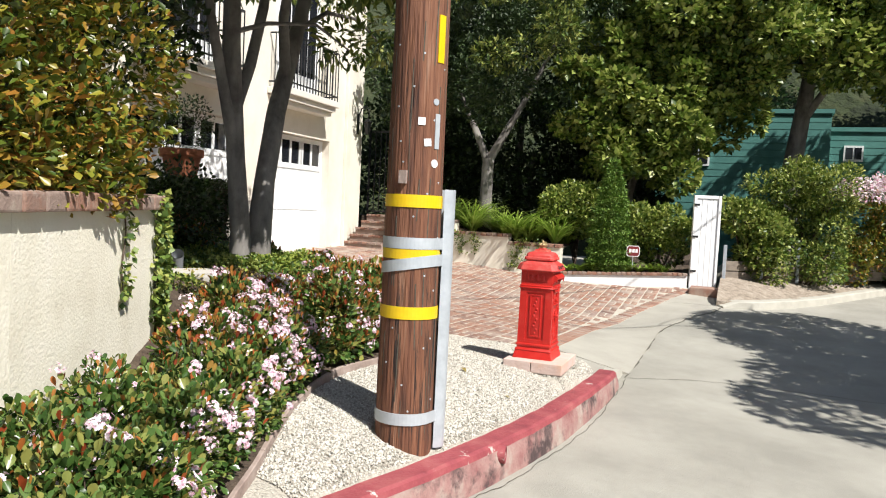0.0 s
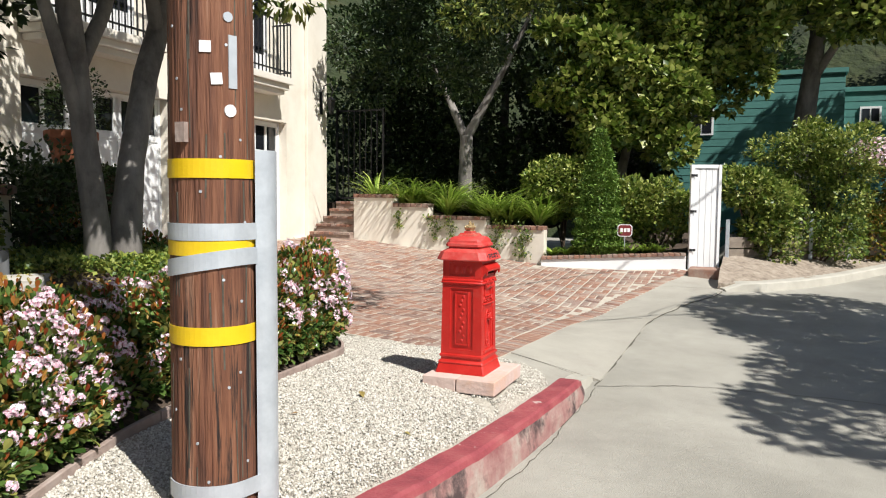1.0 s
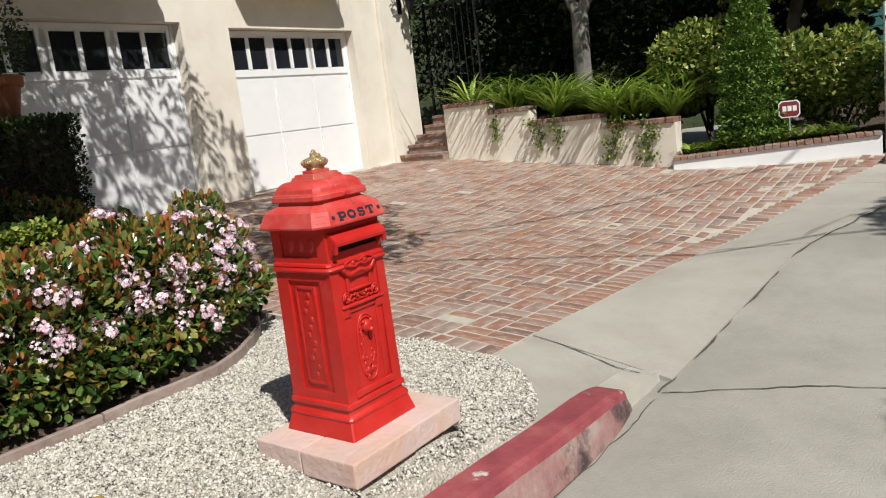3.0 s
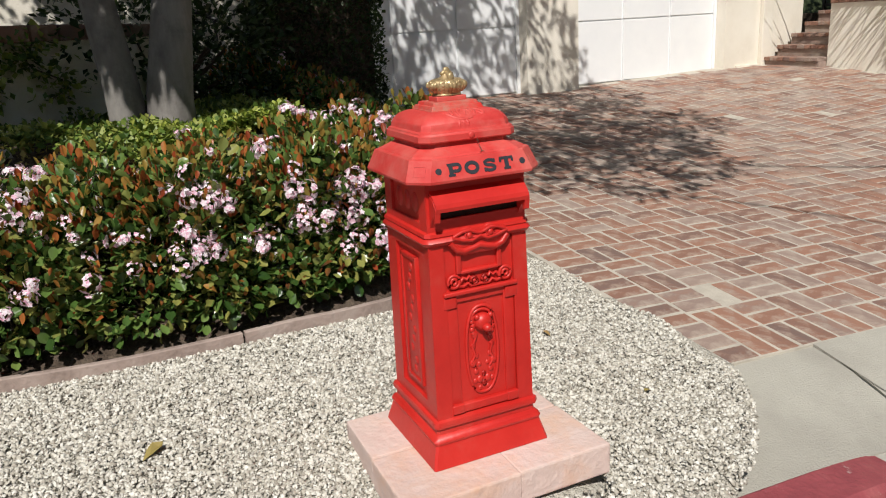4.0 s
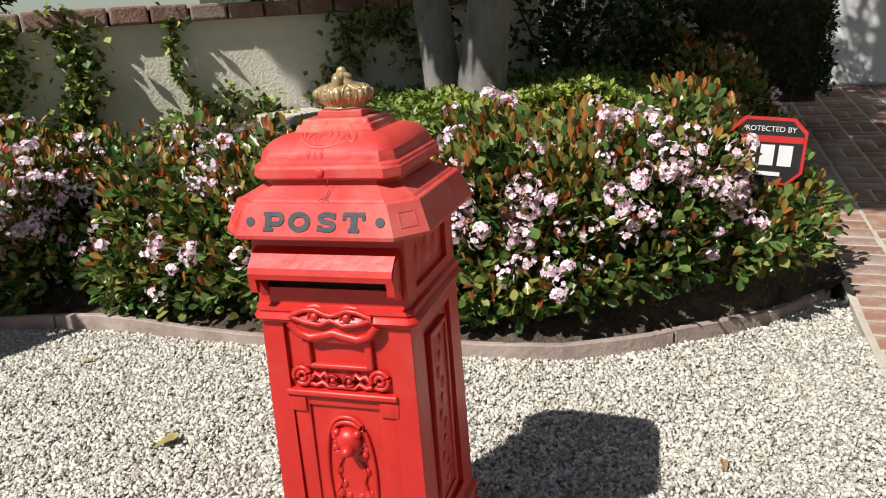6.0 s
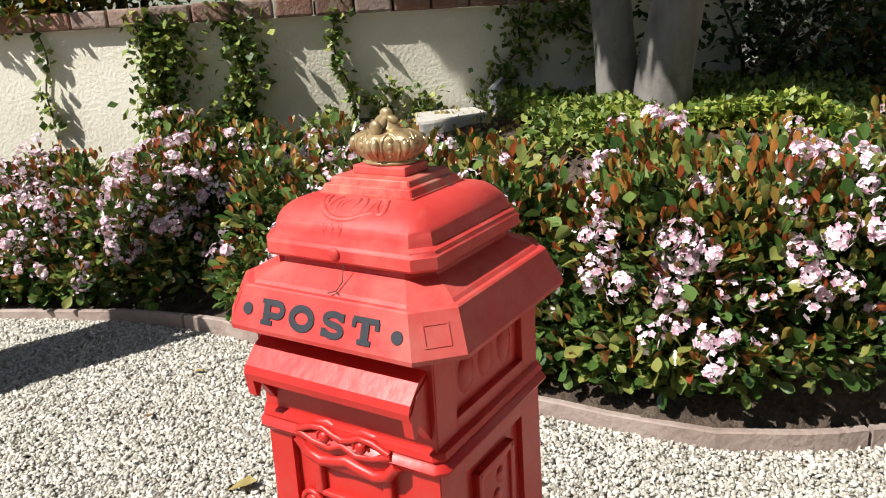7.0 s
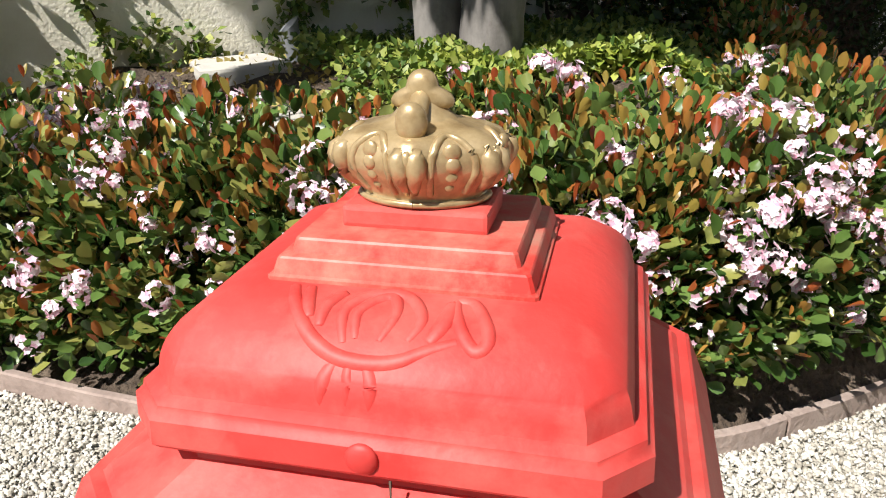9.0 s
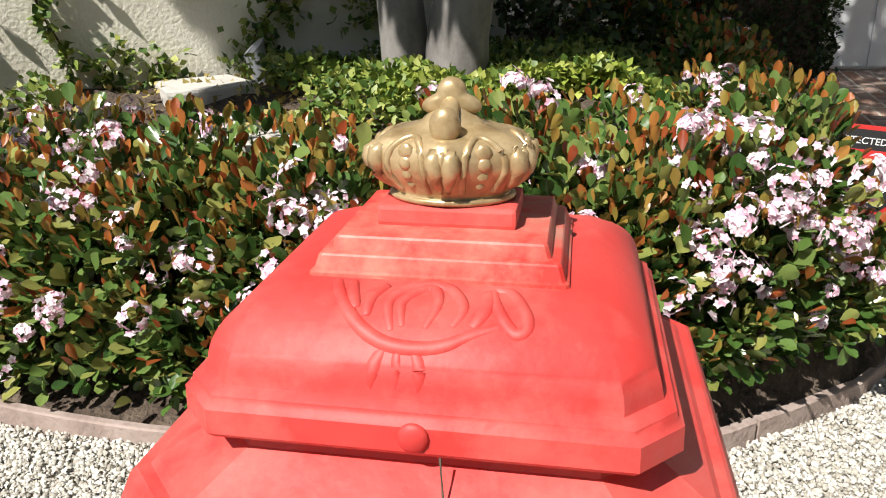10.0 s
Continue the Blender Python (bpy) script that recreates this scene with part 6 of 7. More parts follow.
# clumps above the view, placed so their shade dapples garage and driveway
cl += [(-2.0, 2.2, 3.7, 0.7, 0.7, 0.4), (-2.4, 1.2, 3.9, 0.8, 0.8, 0.45), (-1.6, 3.0, 3.9, 0.7, 0.7, 0.4), (-2.3, 0.2, 4.2, 0.8, 0.8, 0.45), (-1.3, 1.9, 4.3, 0.8, 0.8, 0.5), (-1.8, 1.0, 4.6, 0.9, 0.9, 0.5), (1.9, 3.2, 4.2, 0.6, 0.6, 0.3), (2.6, 1.5, 4.2, 0.6, 0.6, 0.3), (0.2, 3.4, 4.3, 0.7, 0.6, 0.35), (3.2, 1.7, 3.6, 0.45, 0.42, 0.25), (2.5, 1.1, 3.5, 0.5, 0.45, 0.28), (3.0, 2.4, 3.7, 0.4, 0.4, 0.25), (2.1, 1.9, 3.6, 0.5, 0.5, 0.3), (1.5, 2.6, 3.6, 0.5, 0.5, 0.3), (2.3, 2.7, 3.7, 0.4, 0.4, 0.25)]
foliage("crown", cl, 145, 0.13, M_OAK, tree, tr, tv=BLADE_V, tf=BLADE_F, inner=0.35, low=-1, droop=0.5, wide=0.75, label="long narrow green leaves")

# unseen leaf clumps added above the view to shade the wall and bed
foliage("lower_crown", [(1.12, -1.5, 2.85, 0.6, 0.55, 0.32), (1.32, -0.7, 2.9, 0.6, 0.55, 0.32), (1.22, 0.1, 2.95, 0.55, 0.55, 0.32), (0.62, -0.8, 3.0, 0.55, 0.55, 0.32), (1.45, 0.75, 3.1, 0.5, 0.5, 0.28), (0.5, 0.0, 3.2, 0.5, 0.6, 0.3), (0.7, -1.7, 3.1, 0.5, 0.5, 0.3), (0.9, 0.6, 3.3, 0.5, 0.5, 0.3), (1.9, 0.4, 3.2, 0.45, 0.45, 0.28), (1.3, -2.3, 3.35, 0.55, 0.5, 0.3), (0.85, -2.1, 3.3, 0.5, 0.5, 0.3), (1.55, -1.9, 3.3, 0.45, 0.45, 0.28), (1.15, -1.0, 3.6, 0.55, 0.5, 0.3), (1.1, -0.4, 3.6, 0.5, 0.5, 0.3)],
        850, 0.15, M_OAK, tree, tr, tv=BLADE_V, tf=BLADE_F, inner=0.3, low=-1, droop=0.5, wide=0.8)

# ---- clipped box hedge with a pot ----
boxh = thing("box_hedge", pose(-6.78, 7.42, 0.5), "dark clipped box hedge beside the garage", "hedge")
bxr = np.random.default_rng(51)
n = 15000
P = bxr.uniform((-0.4, -0.5, 0), (0.4, 0.5, 1.02), (n, 3))
f = bxr.integers(0, 5, n)
for k, (ax, v) in enumerate(((0, 0.4), (0, -0.4), (1, 0.5), (1, -0.5), (2, 1.02))):
    P[f == k, ax] = v - np.sign(v) * 0.10 * bxr.random((f == k).sum()) ** 2 + bxr.normal(0, 0.012, (f == k).sum())
D = bxr.normal(0, 1, (n, 3)) + np.array([0.3, 0, 0.5])
part_data("leaves", spread("leaves", BLADE_V, BLADE_F, frames_along(D, 0.035 * (0.6 + 0.8 * bxr.random(n)), 1.4, bxr), P), M_BOX, boxh)
# dark solid core stands in for the shade between the hedge's leaves
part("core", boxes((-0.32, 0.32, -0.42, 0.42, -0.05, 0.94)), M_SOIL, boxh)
foliage("side_growth", [(0.05, -0.75, 0.4, 0.35, 0.4, 0.42), (-0.1, -1.1, 0.35, 0.4, 0.4, 0.4)], 500, 0.04, M_BOX, boxh, bxr, tv=BLADE_V, tf=BLADE_F, wide=1.4)
pot = thing("terracotta_pot", pose(-6.9, 7.48, 1.525), "large terracotta pot with a clipped shrub", "pot")
bm = bmesh.new()
loft(bm, [ring(0, 0, -0.03, 0.17, 24), ring(0, 0, 0.02, 0.18, 24), ring(0, 0, 0.28, 0.235, 24), ring(0, 0, 0.285, 0.26, 24), ring(0, 0, 0.30, 0.268, 24), ring(0, 0, 0.37, 0.268, 24), ring(0, 0, 0.38, 0.255, 24), ring(0, 0, 0.34, 0.22, 24)])
part("pot_body", bm, M_TERRA, pot, smooth=False)
foliage("shrub", [(0, 0, 0.62, 0.34, 0.34, 0.32), (0.05, 0.1, 0.8, 0.25, 0.25, 0.25)], 600, 0.04, M_BOX, pot, bxr, tv=BLADE_V, tf=BLADE_F, wide=1.4, low=-0.8)

# stepping stones and spot lamp in the bed
for x, y, w, d, a in ((-4.58, 4.92, 0.46, 0.36, 38), (-4.05, 5.32, 0.34, 0.42, 30), (-5.25, 6.80, 0.5, 0.4, 15)):
    bm = boxes((-w / 2, w / 2, -d / 2, d / 2, -0.16, 0.0), bevel=0.02)
    for v in bm.verts:
        v.co += Vector((0.05 * noise.noise(v.co * 7), 0.05 * noise.noise(v.co * 7 + Vector((3, 0, 0))), 0.02 * noise.noise(v.co * 6)))
    z = max(bed_z(x, y), 0.0) + (0.04 if x > -5 else 0.06)
    tagged(part("step_stone", bm, M_STONE), "rough pale stone step in the planting bed", "stone", "stone steps").matrix_world = pose(x, y, z, 2, -2, a)
spot = thing("spot_lamp", pose(-4.82, 5.06, bed_z(-4.82, 5.06)), "grey garden spot lamp on a short stake", "lamp")
bm = bmesh.new()
loft(bm, [ring(0, 0, 0.0, 0.034, 16), ring(0, 0, 0.11, 0.046, 16), [(0.052 * math.cos(a / 16 * 6.283), 0.052 * math.sin(a / 16 * 6.283), 0.155 + 0.035 * math.sin(a / 16 * 6.283 - 0.8)) for a in range(16)],
          [(0.046 * math.cos(a / 16 * 6.283), 0.046 * math.sin(a / 16 * 6.283), 0.15 + 0.035 * math.sin(a / 16 * 6.283 - 0.8)) for a in range(16)], ring(0, 0, 0.08, 0.036, 16)])
bmesh.ops.transform(bm, matrix=Matrix.Rotation(radians(8), 4, "X"), verts=bm.verts)
part("hood", bm, M_GREYPLASTIC, spot, smooth=40)
bm = bmesh.new()
tube(bm, [(0, 0, -0.06), (0, 0, 0.03)], 0.012, 6)
part("stake", bm, M_IRON, spot)

# yard sign by the hedge
sg = thing("yard_sign", pose(-3.88, 7.24, 0.07, -5, 0, -3), "small red, black and white security yard sign on a stake", "sign")
bm = bmesh.new()
pts8 = csec(0.14, 0.13, 0.05, 0)
loft(bm, [[(-0.006, p[0], 0.52 + p[1]) for p in pts8], [(0.0, p[0], 0.52 + p[1]) for p in pts8]])
part("board", bm, M_SIGNRED, sg)
bm = bmesh.new()
pts8 = csec(0.128, 0.118, 0.046, 0)
loft(bm, [[(-0.001, p[0], 0.52 + p[1]) for p in pts8], [(0.002, p[0], 0.52 + p[1]) for p in pts8]])
part("face", bm, M_SIGNBLACK, sg)
part("red_bar", boxes((0.001, 0.0035, -0.127, 0.127, 0.555, 0.580)), M_SIGNRED, sg)
part("emblem", boxes((0.001, 0.0045, -0.085, -0.035, 0.465, 0.545), (0.001, 0.0045, -0.02, 0.03, 0.465, 0.545), (0.001, 0.0045, 0.045, 0.095, 0.465, 0.545), bevel=0.0), M_SIGNWHITE, sg, "plain white emblem bars")
words("PROTECTED BY", 0.028, M_SIGNWHITE, sg, Matrix.Translation((0.003, 0, 0.605)) @ Matrix(((0, 0, 1, 0), (1, 0, 0, 0), (0, 1, 0, 0), (0, 0, 0, 1))), "wording", depth=0.0006)
part("small_bar", boxes((0.001, 0.0045, -0.06, 0.06, 0.425, 0.44)), M_SIGNWHITE, sg)
bm = bmesh.new()
tube(bm, [(-0.012, 0, bed_z(-3.92, 7.29) - 0.1), (-0.012, 0, 0.55)], 0.008, 6)
part("stake", bm, M_METAL, sg)
sg2 = thing("yard_sign", pose(-2.33, 14.95, 0.26, 0, 0, -74) @ Matrix.Scale(0.66, 4), "small dark red security sign on a stake", "sign")
bm = bmesh.new()
pts8 = csec(0.19, 0.16, 0.05, 0)
loft(bm, [[(-0.006, p[0], 0.62 + p[1]) for p in pts8], [(0.0, p[0], 0.62 + p[1]) for p in pts8]])
part("board", bm, M_SIGNWHITE, sg2)
bm = bmesh.new()
pts8 = csec(0.17, 0.14, 0.045, 0)
loft(bm, [[(-0.001, p[0], 0.62 + p[1]) for p in pts8], [(0.003, p[0], 0.62 + p[1]) for p in pts8]])
part("face", bm, M_SIGNMAROON, sg2)
part("emblem", boxes((0.002, 0.006, -0.12, -0.05, 0.58, 0.68), (0.002, 0.006, -0.03, 0.04, 0.58, 0.68), (0.002, 0.006, 0.06, 0.13, 0.58, 0.68)), M_SIGNWHITE, sg2, "plain white emblem bars")
bm = bmesh.new()
tube(bm, [(-0.012, 0, 0.1), (-0.012, 0, 0.65)], 0.012, 6)
part("stake", bm, M_METAL, sg2)

# ---- planting behind the driveway ----
fr = np.random.default_rng(61)


def strap_plant(x, y, z, n, ln, seed):
    r = np.random.default_rng(seed)
    ob = thing("strap_leaf_plant", pose(x, y, z), "clump of arching bright green strap leaves", "plant", "planter clumps")
    V, F = [], []
    for i in range(n):
        a = r.random() * 6.283
        l_ = ln * (0.6 + 0.6 * r.random())
        w = 0.026
        up = 0.6 + 0.5 * r.random()
        px, py = -math.sin(a) * w, math.cos(a) * w
        base = len(V)
        for k in range(5):
            t = k / 4
            q = l_ * t * (0.35 + 0.5 * t)
            zc = l_ * up * (t - 0.55 * t * t)
            ww = 1 - t * 0.85
            V += [(math.cos(a) * q + px * ww, math.sin(a) * q + py * ww, zc), (math.cos(a) * q - px * ww, math.sin(a) * q - py * ww, zc)]
        F += [(base + 2 * k, base + 2 * k + 1, base + 2 * k + 3, base + 2 * k + 2) for k in range(4)]
    part_data("leaves", array_mesh("leaves", np.array(V), np.array(F)), M_STRAP, ob)


for i in range(30):
    t = 0.06 + 0.9 * fr.random()
    o = 0.35 + 0.9 * fr.random()
    p = PA + (PB - PA) * t + Vector((-pd.y, pd.x)) * o
    strap_plant(p.x, p.y, float(np.interp(t * L, [0, 0.86, 1.6, 2.75, L], [1.05, 0.98, 0.82, 0.70, 0.64])), 70, 0.85 + 0.5 * fr.random(), 700 + i)
for i in range(9):
    t = 0.08 + 0.85 * i / 9
    p = LA + (LB - LA) * t + Vector((-ld.y, ld.x)) * 0.4
    strap_plant(p.x, p.y, 0.14 + 0.12 * t, 60, 0.42, 760 + i)
wall_ivy((PA.x, PA.y), (PB.x, PB.y), [(1.0, 0.6, 0.95, 0.2, 90), (1.75, 0.4, 0.9, 0.25, 160), (2.1, 0.5, 0.85, 0.2, 120), (2.9, 0.2, 0.8, 0.3, 260), (3.4, 0.15, 0.75, 0.3, 260)], 0, 23, "trailing plants spilling over the planter wall")


def bush(name, x, y, z, cl, density, size, mat, label, cat, seed, wide=1.0, tv=BLADE_V, tf=BLADE_F, trunk=None, inner=0.5, low=-0.9, droop=0.0):
    ob = thing(name, pose(x, y, z), label, cat)
    r = np.random.default_rng(seed)
    foliage("foliage", cl, density, size, mat, ob, r, tv=tv, tf=tf, inner=inner, low=low, wide=wide, droop=droop)
    bm = bmesh.new()
    if trunk:
        for t in trunk:
            tube(bm, [q[:3] for q in t], 0.1, 10, [q[3] for q in t])
    else:
        for c in cl[:6]:
            tube(bm, [(0, 0, -0.15), (c[0] * 0.5, c[1] * 0.5, c[2] * 0.6), c[:3]], 0.02, 5, [0.03, 0.02, 0.01])
    part("trunk" if trunk else "stem", bm, M_BARK if trunk else M_TWIG, ob, smooth=True)
    return ob


cyp = [(0, 0, 0.25 + 0.2 * i, 0.42 - 0.0036 * i * i, 0.42 - 0.0036 * i * i, 0.26) for i in range(10)]
bush("cypress_shrub", -2.82, 15.12, 0.12, cyp, 1500, 0.065, M_CYPRESS, "narrow columnar green cypress", "shrub", 71, wide=0.8, inner=0.86)


def blob(n, x0, x1, y0, y1, z0, z1, r0, r1, seed):
    r = np.random.default_rng(seed)
    return [(r.uniform(x0, x1), r.uniform(y0, y1), r.uniform(z0, z1), r.uniform(r0, r1), r.uniform(r0, r1), r.uniform(r0, r1) * 0.8) for _ in range(n)]


bush("fence_hedge", -1.95, 15.62, 0.2, blob(12, -0.7, 0.75, -0.1, 0.3, 0.3, 1.2, 0.32, 0.45, 1), 520, 0.085, M_SUNLEAF, "leafy vine-grown hedge beside the white gate", "hedge", 72, wide=1.4, inner=0.75)
bush("fence_hedge", -3.7, 16.1, 0.4, blob(10, -0.5, 0.8, -0.2, 0.4, 0.4, 1.4, 0.35, 0.5, 2), 520, 0.085, M_SUNLEAF, "leafy hedge behind the planter", "hedge", 73, wide=1.4, inner=0.75)
bush("fence_hedge", -0.32, 15.62, 0.15, blob(9, -0.35, 0.5, -0.2, 0.3, 0.6, 1.5, 0.3, 0.45, 3), 520, 0.085, M_SUNLEAF, "vine-grown hedge beyond the white gate", "hedge", 74, wide=1.4, inner=0.75)
bush("round_bush", 0.75, 16.8, 0.25, blob(26, -0.9, 0.8, -0.4, 0.5, 0.4, 2.1, 0.3, 0.5, 4), 420, 0.085, M_SUNLEAF, "tall rounded green bush on the far bank", "bush", 75)
bush("round_bush", 2.6, 17.9, 0.35, blob(24, -0.9, 1.0, -0.4, 0.5, 0.4, 1.9, 0.3, 0.5, 5), 420, 0.085, M_GLOSS, "bronze-green bush on the far bank", "bush", 76)
bush("round_bush", 4.4, 19.6, 0.4, blob(24, -1.2, 1.2, -0.6, 0.6, 0.4, 2.2, 0.35, 0.6, 6), 380, 0.09, M_OAK, "green bush at the bend of the street", "bush", 77)
# mauve blossom on the far bush
ml = thing("blossom_spray", pose(1.75, 16.6, 2.0), "mauve blossom sprays on the far bank", "flowers")
P, D = clump_points([(0, 0, 0, 0.55, 0.35, 0.3), (0.5, 0.2, 0.15, 0.4, 0.3, 0.3)], 520, fr, 0.7)
part_data("petals", spread("petals", BLADE_V, BLADE_F, frames_along(D + fr.normal(0, 1, D.shape), 0.05 * (0.6 + fr.random(len(P))), 1.6, fr), P), M_PETAL, ml)

# oak behind the planter, and trees whose shade is painted into darker leaves
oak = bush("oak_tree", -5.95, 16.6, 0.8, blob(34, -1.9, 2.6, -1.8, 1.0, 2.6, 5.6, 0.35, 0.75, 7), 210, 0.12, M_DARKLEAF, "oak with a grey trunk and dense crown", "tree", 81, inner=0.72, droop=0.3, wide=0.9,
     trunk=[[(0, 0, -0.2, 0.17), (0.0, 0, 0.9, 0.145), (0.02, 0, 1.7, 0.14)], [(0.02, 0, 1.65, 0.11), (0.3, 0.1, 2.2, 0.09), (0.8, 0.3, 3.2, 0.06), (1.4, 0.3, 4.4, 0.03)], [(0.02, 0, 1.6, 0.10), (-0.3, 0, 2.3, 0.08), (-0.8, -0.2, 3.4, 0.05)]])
# lit edge of the crown, painted with the lighter oak leaf colour
foliage("sunlit_branches", blob(14, 0.5, 2.4, -2.4, -1.6, 3.4, 5.2, 0.25, 0.45, 77), 220, 0.12, M_OAK, oak, np.random.default_rng(812), tv=BLADE_V, tf=BLADE_F, inner=0.7, low=-0.9, droop=0.4, wide=0.8, label="sunlit outer branches")
bush("leafy_tree", -3.0, 17.4, 0.5, blob(60, -1.1, 1.5, -1.2, 0.6, 1.7, 4.4, 0.25, 0.5, 8) + blob(46, -1.4, 3.4, -0.9, 0.8, 4.0, 6.4, 0.35, 0.7, 88) + blob(22, 0.8, 3.2, -0.3, 0.9, 2.7, 4.2, 0.25, 0.5, 89), 240, 0.15, M_SUNLEAF, "broad-leaved tree with sunlit yellow-green leaves", "tree", 82, wide=1.5, inner=0.78,
     trunk=[[(0, 0.5, -0.2, 0.12), (0.1, 0.5, 1.4, 0.1), (0.5, 0.3, 3.0, 0.07), (1.2, 0.1, 4.5, 0.03)]])
bush("leafy_tree", 0.2, 19.6, 0.5, blob(64, -2.4, 3.6, -1.6, 1.0, 3.9, 7.6, 0.4, 0.85, 9), 190, 0.16, M_SUNLEAF, "tall tree spreading over the far houses", "tree", 83, wide=1.5, inner=0.78,
     trunk=[[(0.3, 0, -0.5, 0.26), (0.35, 0, 2.0, 0.22), (0.6, 0, 4.2, 0.16), (0.2, 0, 6.0, 0.06)], [(0.5, 0, 3.2, 0.1), (1.1, -0.2, 4.2, 0.07), (1.6, -0.3, 5.2, 0.03)]])
bush("leafy_tree", 5.5, 20.5, 0.5, blob(44, -2.4, 3.0, -1.4, 1.2, 4.0, 7.8, 0.6, 1.1, 10), 120, 0.16, M_OAK, "dense green tree at the bend of the street", "tree", 84, wide=1.5, inner=0.75,
     trunk=[[(0, 0, -0.5, 0.18), (0.1, 0, 2.0, 0.15), (0.2, 0, 5.0, 0.06)]])
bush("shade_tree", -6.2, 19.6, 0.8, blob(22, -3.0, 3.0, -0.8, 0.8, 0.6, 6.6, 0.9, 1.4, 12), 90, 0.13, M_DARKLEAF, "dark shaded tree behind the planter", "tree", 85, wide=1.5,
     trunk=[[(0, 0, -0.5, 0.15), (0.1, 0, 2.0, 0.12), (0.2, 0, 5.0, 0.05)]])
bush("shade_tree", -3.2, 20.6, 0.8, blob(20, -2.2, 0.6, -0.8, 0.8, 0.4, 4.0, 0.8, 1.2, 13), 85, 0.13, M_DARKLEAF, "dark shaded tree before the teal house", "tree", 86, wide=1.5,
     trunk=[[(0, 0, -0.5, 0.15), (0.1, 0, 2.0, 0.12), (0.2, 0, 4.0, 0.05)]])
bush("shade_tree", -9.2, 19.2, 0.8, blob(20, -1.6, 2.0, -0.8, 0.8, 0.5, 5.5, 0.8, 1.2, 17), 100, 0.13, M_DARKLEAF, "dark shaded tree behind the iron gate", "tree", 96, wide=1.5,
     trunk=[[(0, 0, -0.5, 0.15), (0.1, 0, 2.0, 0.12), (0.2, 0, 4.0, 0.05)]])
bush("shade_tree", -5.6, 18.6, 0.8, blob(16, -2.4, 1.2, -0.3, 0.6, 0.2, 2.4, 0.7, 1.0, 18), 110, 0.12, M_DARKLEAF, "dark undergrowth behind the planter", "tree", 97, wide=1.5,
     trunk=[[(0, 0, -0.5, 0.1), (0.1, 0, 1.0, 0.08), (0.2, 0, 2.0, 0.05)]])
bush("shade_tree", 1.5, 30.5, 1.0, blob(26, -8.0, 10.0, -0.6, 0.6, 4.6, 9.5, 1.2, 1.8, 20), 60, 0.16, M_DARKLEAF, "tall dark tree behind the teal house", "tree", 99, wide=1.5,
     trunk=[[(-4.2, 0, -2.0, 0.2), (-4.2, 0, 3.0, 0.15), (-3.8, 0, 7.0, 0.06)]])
for i, (x, y) in enumerate(((-0.05, 15.7), (0.75, 16.3), (1.5, 17.2), (2.4, 18.3))):
    bush("bank_shrub", x, y, road_z(x, y) + 0.2, blob(7, -0.5, 0.5, -0.15, 0.15, 0.15, 0.75, 0.22, 0.36, 40 + i), 420, 0.07, (M_OAK, M_IVY, M_GLOSS, M_OAK)[i], "low shrub on the far bank above the board fence", "shrub", 110 + i, wide=1.4)
# garden behind the wall, left of the tree; shade painted into its dark leaves
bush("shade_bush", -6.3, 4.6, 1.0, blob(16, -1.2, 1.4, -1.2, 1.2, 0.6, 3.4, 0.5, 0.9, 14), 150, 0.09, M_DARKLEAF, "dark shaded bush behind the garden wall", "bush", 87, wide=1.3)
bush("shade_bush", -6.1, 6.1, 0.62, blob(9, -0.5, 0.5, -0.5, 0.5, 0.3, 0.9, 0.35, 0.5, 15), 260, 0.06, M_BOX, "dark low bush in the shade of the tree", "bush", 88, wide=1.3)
# street tree on the other side, shading the road
bush("street_tree", 6.95, 7.4, -0.45, blob(26, -2.2, 2.6, -2.6, 3.0, 4.0, 6.6, 0.8, 1.3, 16), 170, 0.14, M_OAK, "large street tree across the road", "tree", 89, wide=1.5,
     trunk=[[(0.6, 0, -0.3, 0.24), (0.6, 0, 2.0, 0.19), (0.3, 0.1, 4.2, 0.14), (0, 0.5, 6, 0.06)]])
# hedges added out of view to close the surroundings
for i, (x, y) in enumerate(((9, -3), (9.5, 4), (9.5, 12), (4, -10), (-3, -9))):
    bush("boundary_hedge", x, y, -0.5, blob(10, -1.5, 1.5, -3.0, 3.0, 0.8, 2.6, 1.0, 1.5, 30 + i), 26, 0.18, M_DARKLEAF, "plain dark hedge added out of view across the street", "hedge", 90 + i, wide=1.6)

# fallen leaves on the gravel
for i, (x, y, a) in enumerate(((-2.32, 5.52, 40), (-2.6, 7.1, 100), (-2.75, 4.9, 10), (-2.1, 7.2, 200), (-2.5, 5.0, 300), (-1.85, 5.2, 70))):
    bm = bmesh.new()
    vs = [bm.verts.new((LEAF_V[k][0] * 0.075, LEAF_V[k][1] * 0.085, abs(LEAF_V[k][2]) * 0.12 + 0.012 * abs(LEAF_V[k][0]) / 0.27)) for k in range(8)]
    for f_ in LEAF_F:
        bm.faces.new([vs[j] for j in f_])
    ob = part("fallen_leaf", bm, M_DRYLEAF)
    s = 1.0 if i == 0 else 0.55
    ob.matrix_world = pose(x, y, gravel_z(x, y) + 0.012, 6, 4, a) @ Matrix.Scale(s, 4)
    tagged(ob, "yellow-brown fallen leaf lying on the gravel", "leaf", "fallen leaves")

# ---- gravel stones ----
pr = np.random.default_rng(91)
PV = np.array([(-1, -.8, -.7), (1, -.9, -.8), (.8, 1, -.7), (-.9, .8, -.8), (-.7, -.9, .7), (.9, -.6, .9), (.7, .8, .7), (-1, .9, .8)]) * 0.72
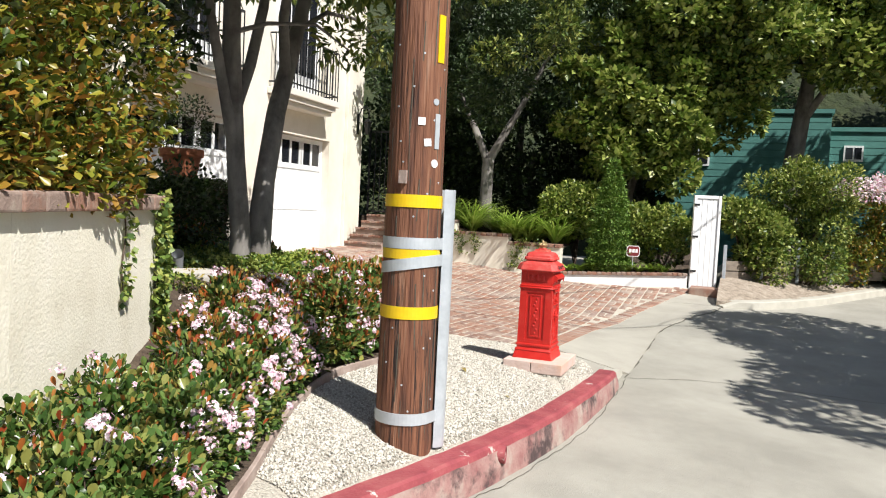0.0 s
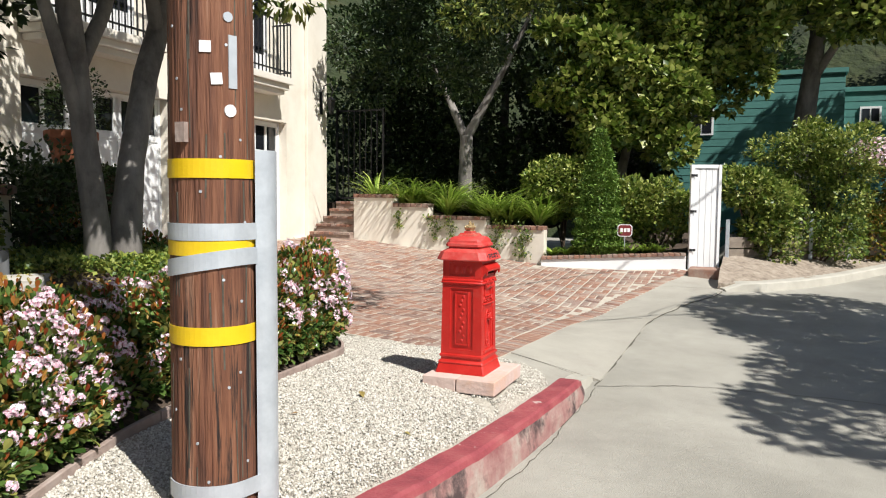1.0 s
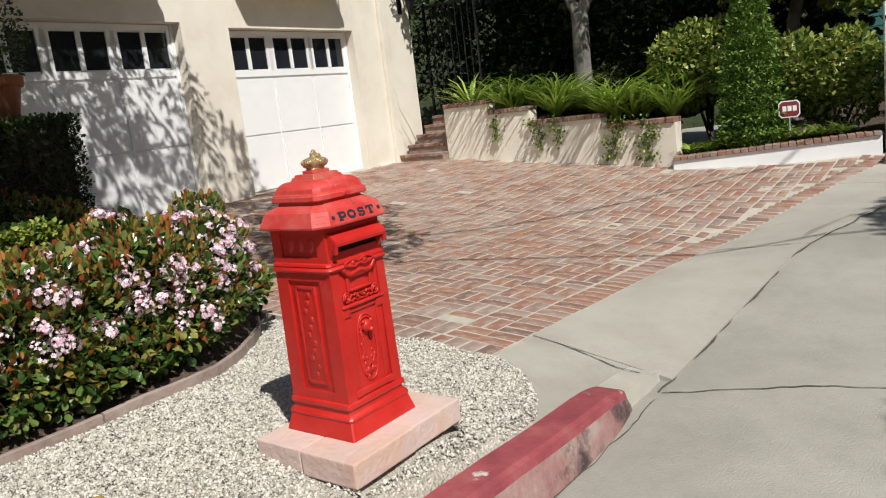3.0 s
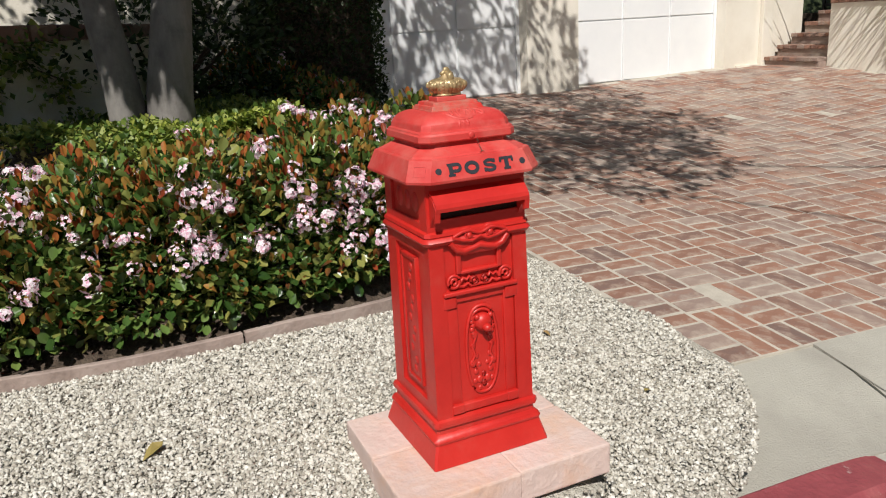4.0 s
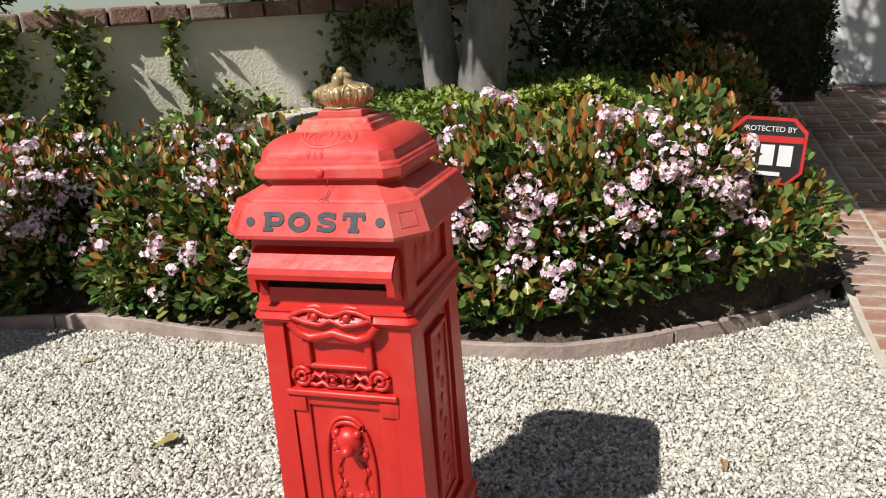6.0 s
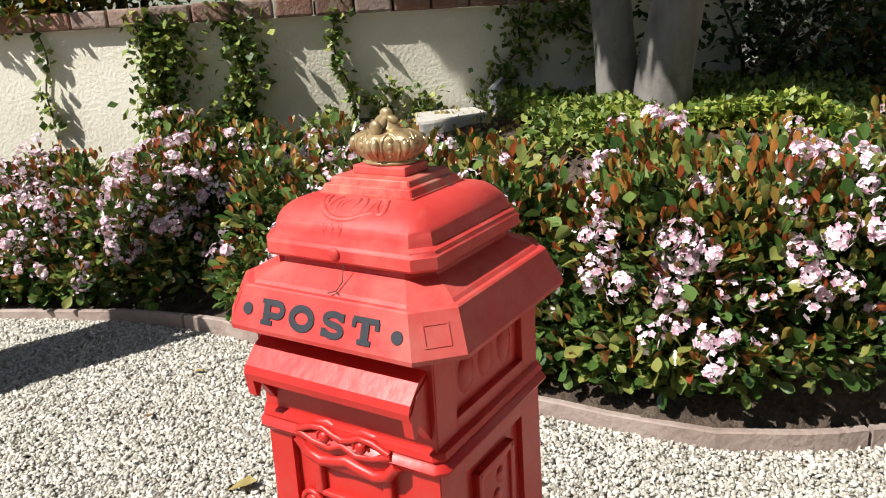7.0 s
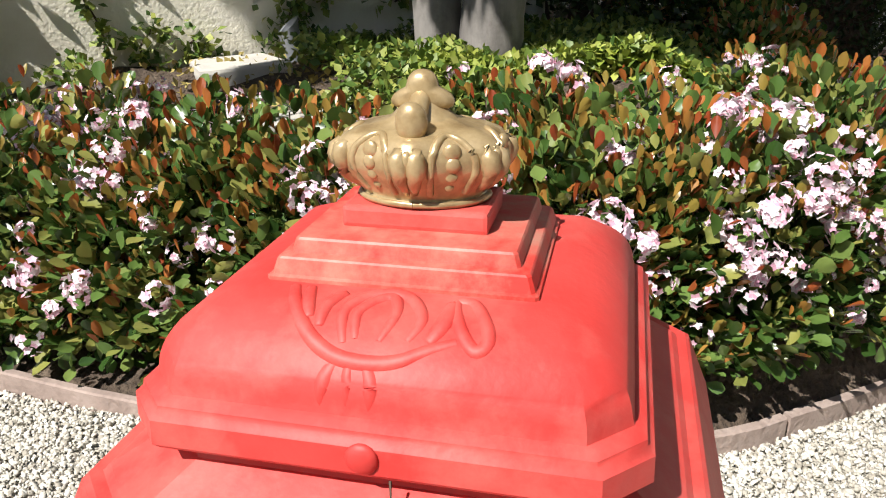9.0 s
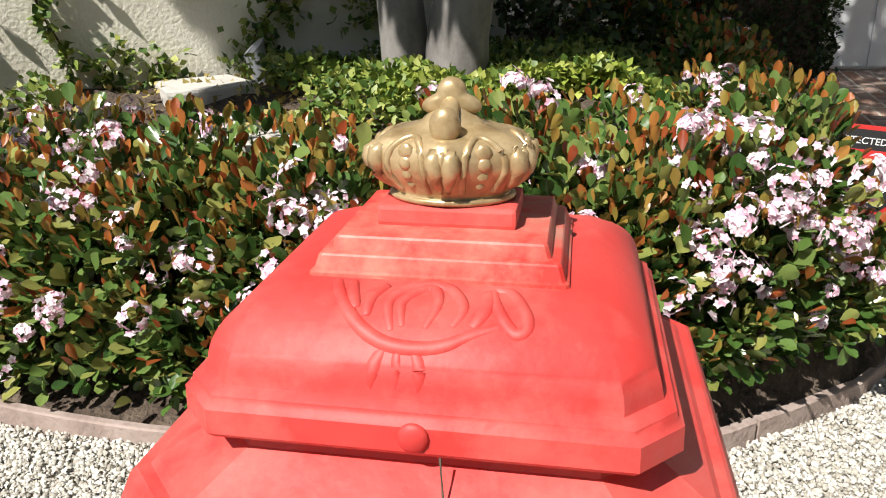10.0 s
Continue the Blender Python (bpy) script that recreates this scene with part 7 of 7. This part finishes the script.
PF = np.array([(4, 5, 6), (4, 6, 7), (0, 1, 5), (0, 5, 4), (1, 2, 6), (1, 6, 5), (2, 3, 7), (2, 7, 6), (3, 0, 4), (3, 4, 7)])
n = 140000
Y = pr.uniform(2.9, 7.72, n)
U = pr.random(n)
ex = np.interp(Y, [p[1] for p in EDGE], [p[0] for p in EDGE]) + 0.015
cx = np.interp(Y, [p[1] for p in CURB], [p[0] for p in CURB]) - 0.185 - 0.6 * np.clip((Y - 7.1) / 0.6, 0, 1) ** 1.5
X = ex + (cx - ex) * U
keep = pr.random(n) < (cx - ex) / 1.6
keep &= ~((np.hypot(X - PX, Y - PY) < 0.2) | ((X > BXC - 0.22) & (X < BXC + 0.3) & (np.abs(Y - BYC) < 0.29)))
keep &= Y < 7.64 + 0.04 * np.sin(X * 9)
X, Y = X[keep], Y[keep]
Z = np.array([gravel_z(x, y) for x, y in zip(X, Y)])
n = len(X)
sz = 0.0067 * (0.6 + 0.9 * pr.random(n) ** 1.5)
q = pr.normal(0, 1, (n, 3, 3))
q, _ = np.linalg.qr(q)
sc = np.stack([sz * pr.uniform(0.8, 1.5, n), sz * pr.uniform(0.7, 1.1, n), sz * pr.uniform(0.5, 0.8, n)], 1)
R = q * sc[:, None, :]
P = np.stack([X, Y, Z + 0.002 + 0.005 * pr.random(n)], 1)
PVj = PV * (1 + 0.0)
tagged(part_data("gravel", spread("gravel", PVj, PF, R, P), M_GRAVEL), "loose cream and tan gravel stones", "gravel", kind="stuff")

# ---- brick paving of the driveway ----
drv = thing("driveway", Matrix(), "worn red brick driveway laid in basket weave with soldier edges", "driveway", kind="structure")
dxs = [(lambda k: (lambda y: -8.6 + (brick_edge(y) + 8.6) * k))(k) for k in np.linspace(0, 1, 27)]
dys = list(np.linspace(7.62, 15.0, 40))
mort = sheet("mortar_bed", dxs, dys, lambda x, y: drive_z(x, y) - 0.0025, M_MORTAR, "pale mortar between the driveway bricks", skirt=0.2, cat="mortar")
PW, PL = 0.113, 0.226


def brick_mesh(l, w):
    bm = bmesh.new()
    h = 0.045
    g = 0.0075
    loft(bm, [[(sx * (l / 2 - g), sy * (w / 2 - g), -h) for sx, sy in ((-1, -1), (1, -1), (1, 1), (-1, 1))],
              [(sx * (l / 2 - g), sy * (w / 2 - g), -0.004) for sx, sy in ((-1, -1), (1, -1), (1, 1), (-1, 1))],
              [(sx * (l / 2 - g - 0.005), sy * (w / 2 - g - 0.005), 0.0) for sx, sy in ((-1, -1), (1, -1), (1, 1), (-1, 1))]], cap0=False)
    me = bpy.data.meshes.new("brick")
    bmesh.ops.recalc_face_normals(bm, faces=bm.faces)
    bm.to_mesh(me)
    bm.free()
    me.materials.append(M_BRICK)
    return me


BRK = brick_mesh(PL - 0.004, PW - 0.002)
spots_ = []
# soldier courses along the gravel and along the apron
k = 0
x = brick_edge(7.7) - PW / 2
while x > -8.7:
    spots_.append((x, 7.64 + PL / 2, 90))
    x -= PW
y = 7.64 + PL + PW / 2
while y < 15:
    spots_.append((brick_edge(y) - PL / 2, y, 0))
    y += PW
x0, y0 = brick_edge(9.0) - PL + 5 * PL, 7.64 + PL
for i in range(34):
    for j in range(34):
        cx_, cy_ = x0 - PL * (i + 0.5), y0 + PL * (j + 0.5)
        for s in (-0.5, 0.5):
            if (i + j) % 2:
                spot_ = (cx_, cy_ + s * PW, 0)
            else:
                spot_ = (cx_ + s * PW, cy_, 90)
            if spot_[0] < brick_edge(spot_[1]) - PL - (PL / 2 if spot_[2] == 0 else PW / 2) + 0.03:
                spots_.append(spot_)
bb = random.Random(3)
good = []
for x, y, a in spots_:
    lim_y = 14.55 if x < LA.x else LA.y - 0.1 + (x - LA.x) * ld.y / ld.x
    if y < lim_y and -8.45 < x:
        good.append((x, y, a))
good.sort(key=lambda p: (p[0] + 2.4) ** 2 + (p[1] - 7.6) ** 2)
fv, ff = [], []
bv = np.array([v.co[:] for v in BRK.vertices])
bf = [list(p.vertices) for p in BRK.polygons]
quads = np.array([f_ for f_ in bf if len(f_) == 4])
RR, PP = [], []
for i, (x, y, a) in enumerate(good):
    sx_ = (drive_z(x + 0.1, y) - drive_z(x - 0.1, y)) / 0.2
    sy_ = (drive_z(x, y + 0.1) - drive_z(x, y - 0.1)) / 0.2
    nz = Vector((-sx_, -sy_, 1)).normalized()
    m = Matrix.Translation((x + bb.gauss(0, 0.0015), y + bb.gauss(0, 0.0015), drive_z(x, y) + bb.gauss(0.002, 0.0016))) @ Vector((0, 0, 1)).rotation_difference(nz).to_matrix().to_4x4() @ Matrix.Rotation(math.radians(a + bb.gauss(0, 0.8)), 4, "Z") @ Matrix.Rotation(bb.gauss(0, 0.006), 4, "X")
    if i < 300:
        ob = new("brick", BRK)
        ob.parent = drv
        ob.matrix_local = m
    else:
        RR.append(np.array(m.to_3x3()))
        PP.append(np.array(m.translation))
ob = part_data("brick_field", spread("brick_field", bv, quads, np.array(RR), np.array(PP)), M_BRICK_FIELD, drv)
ob["kind"] = "stuff"
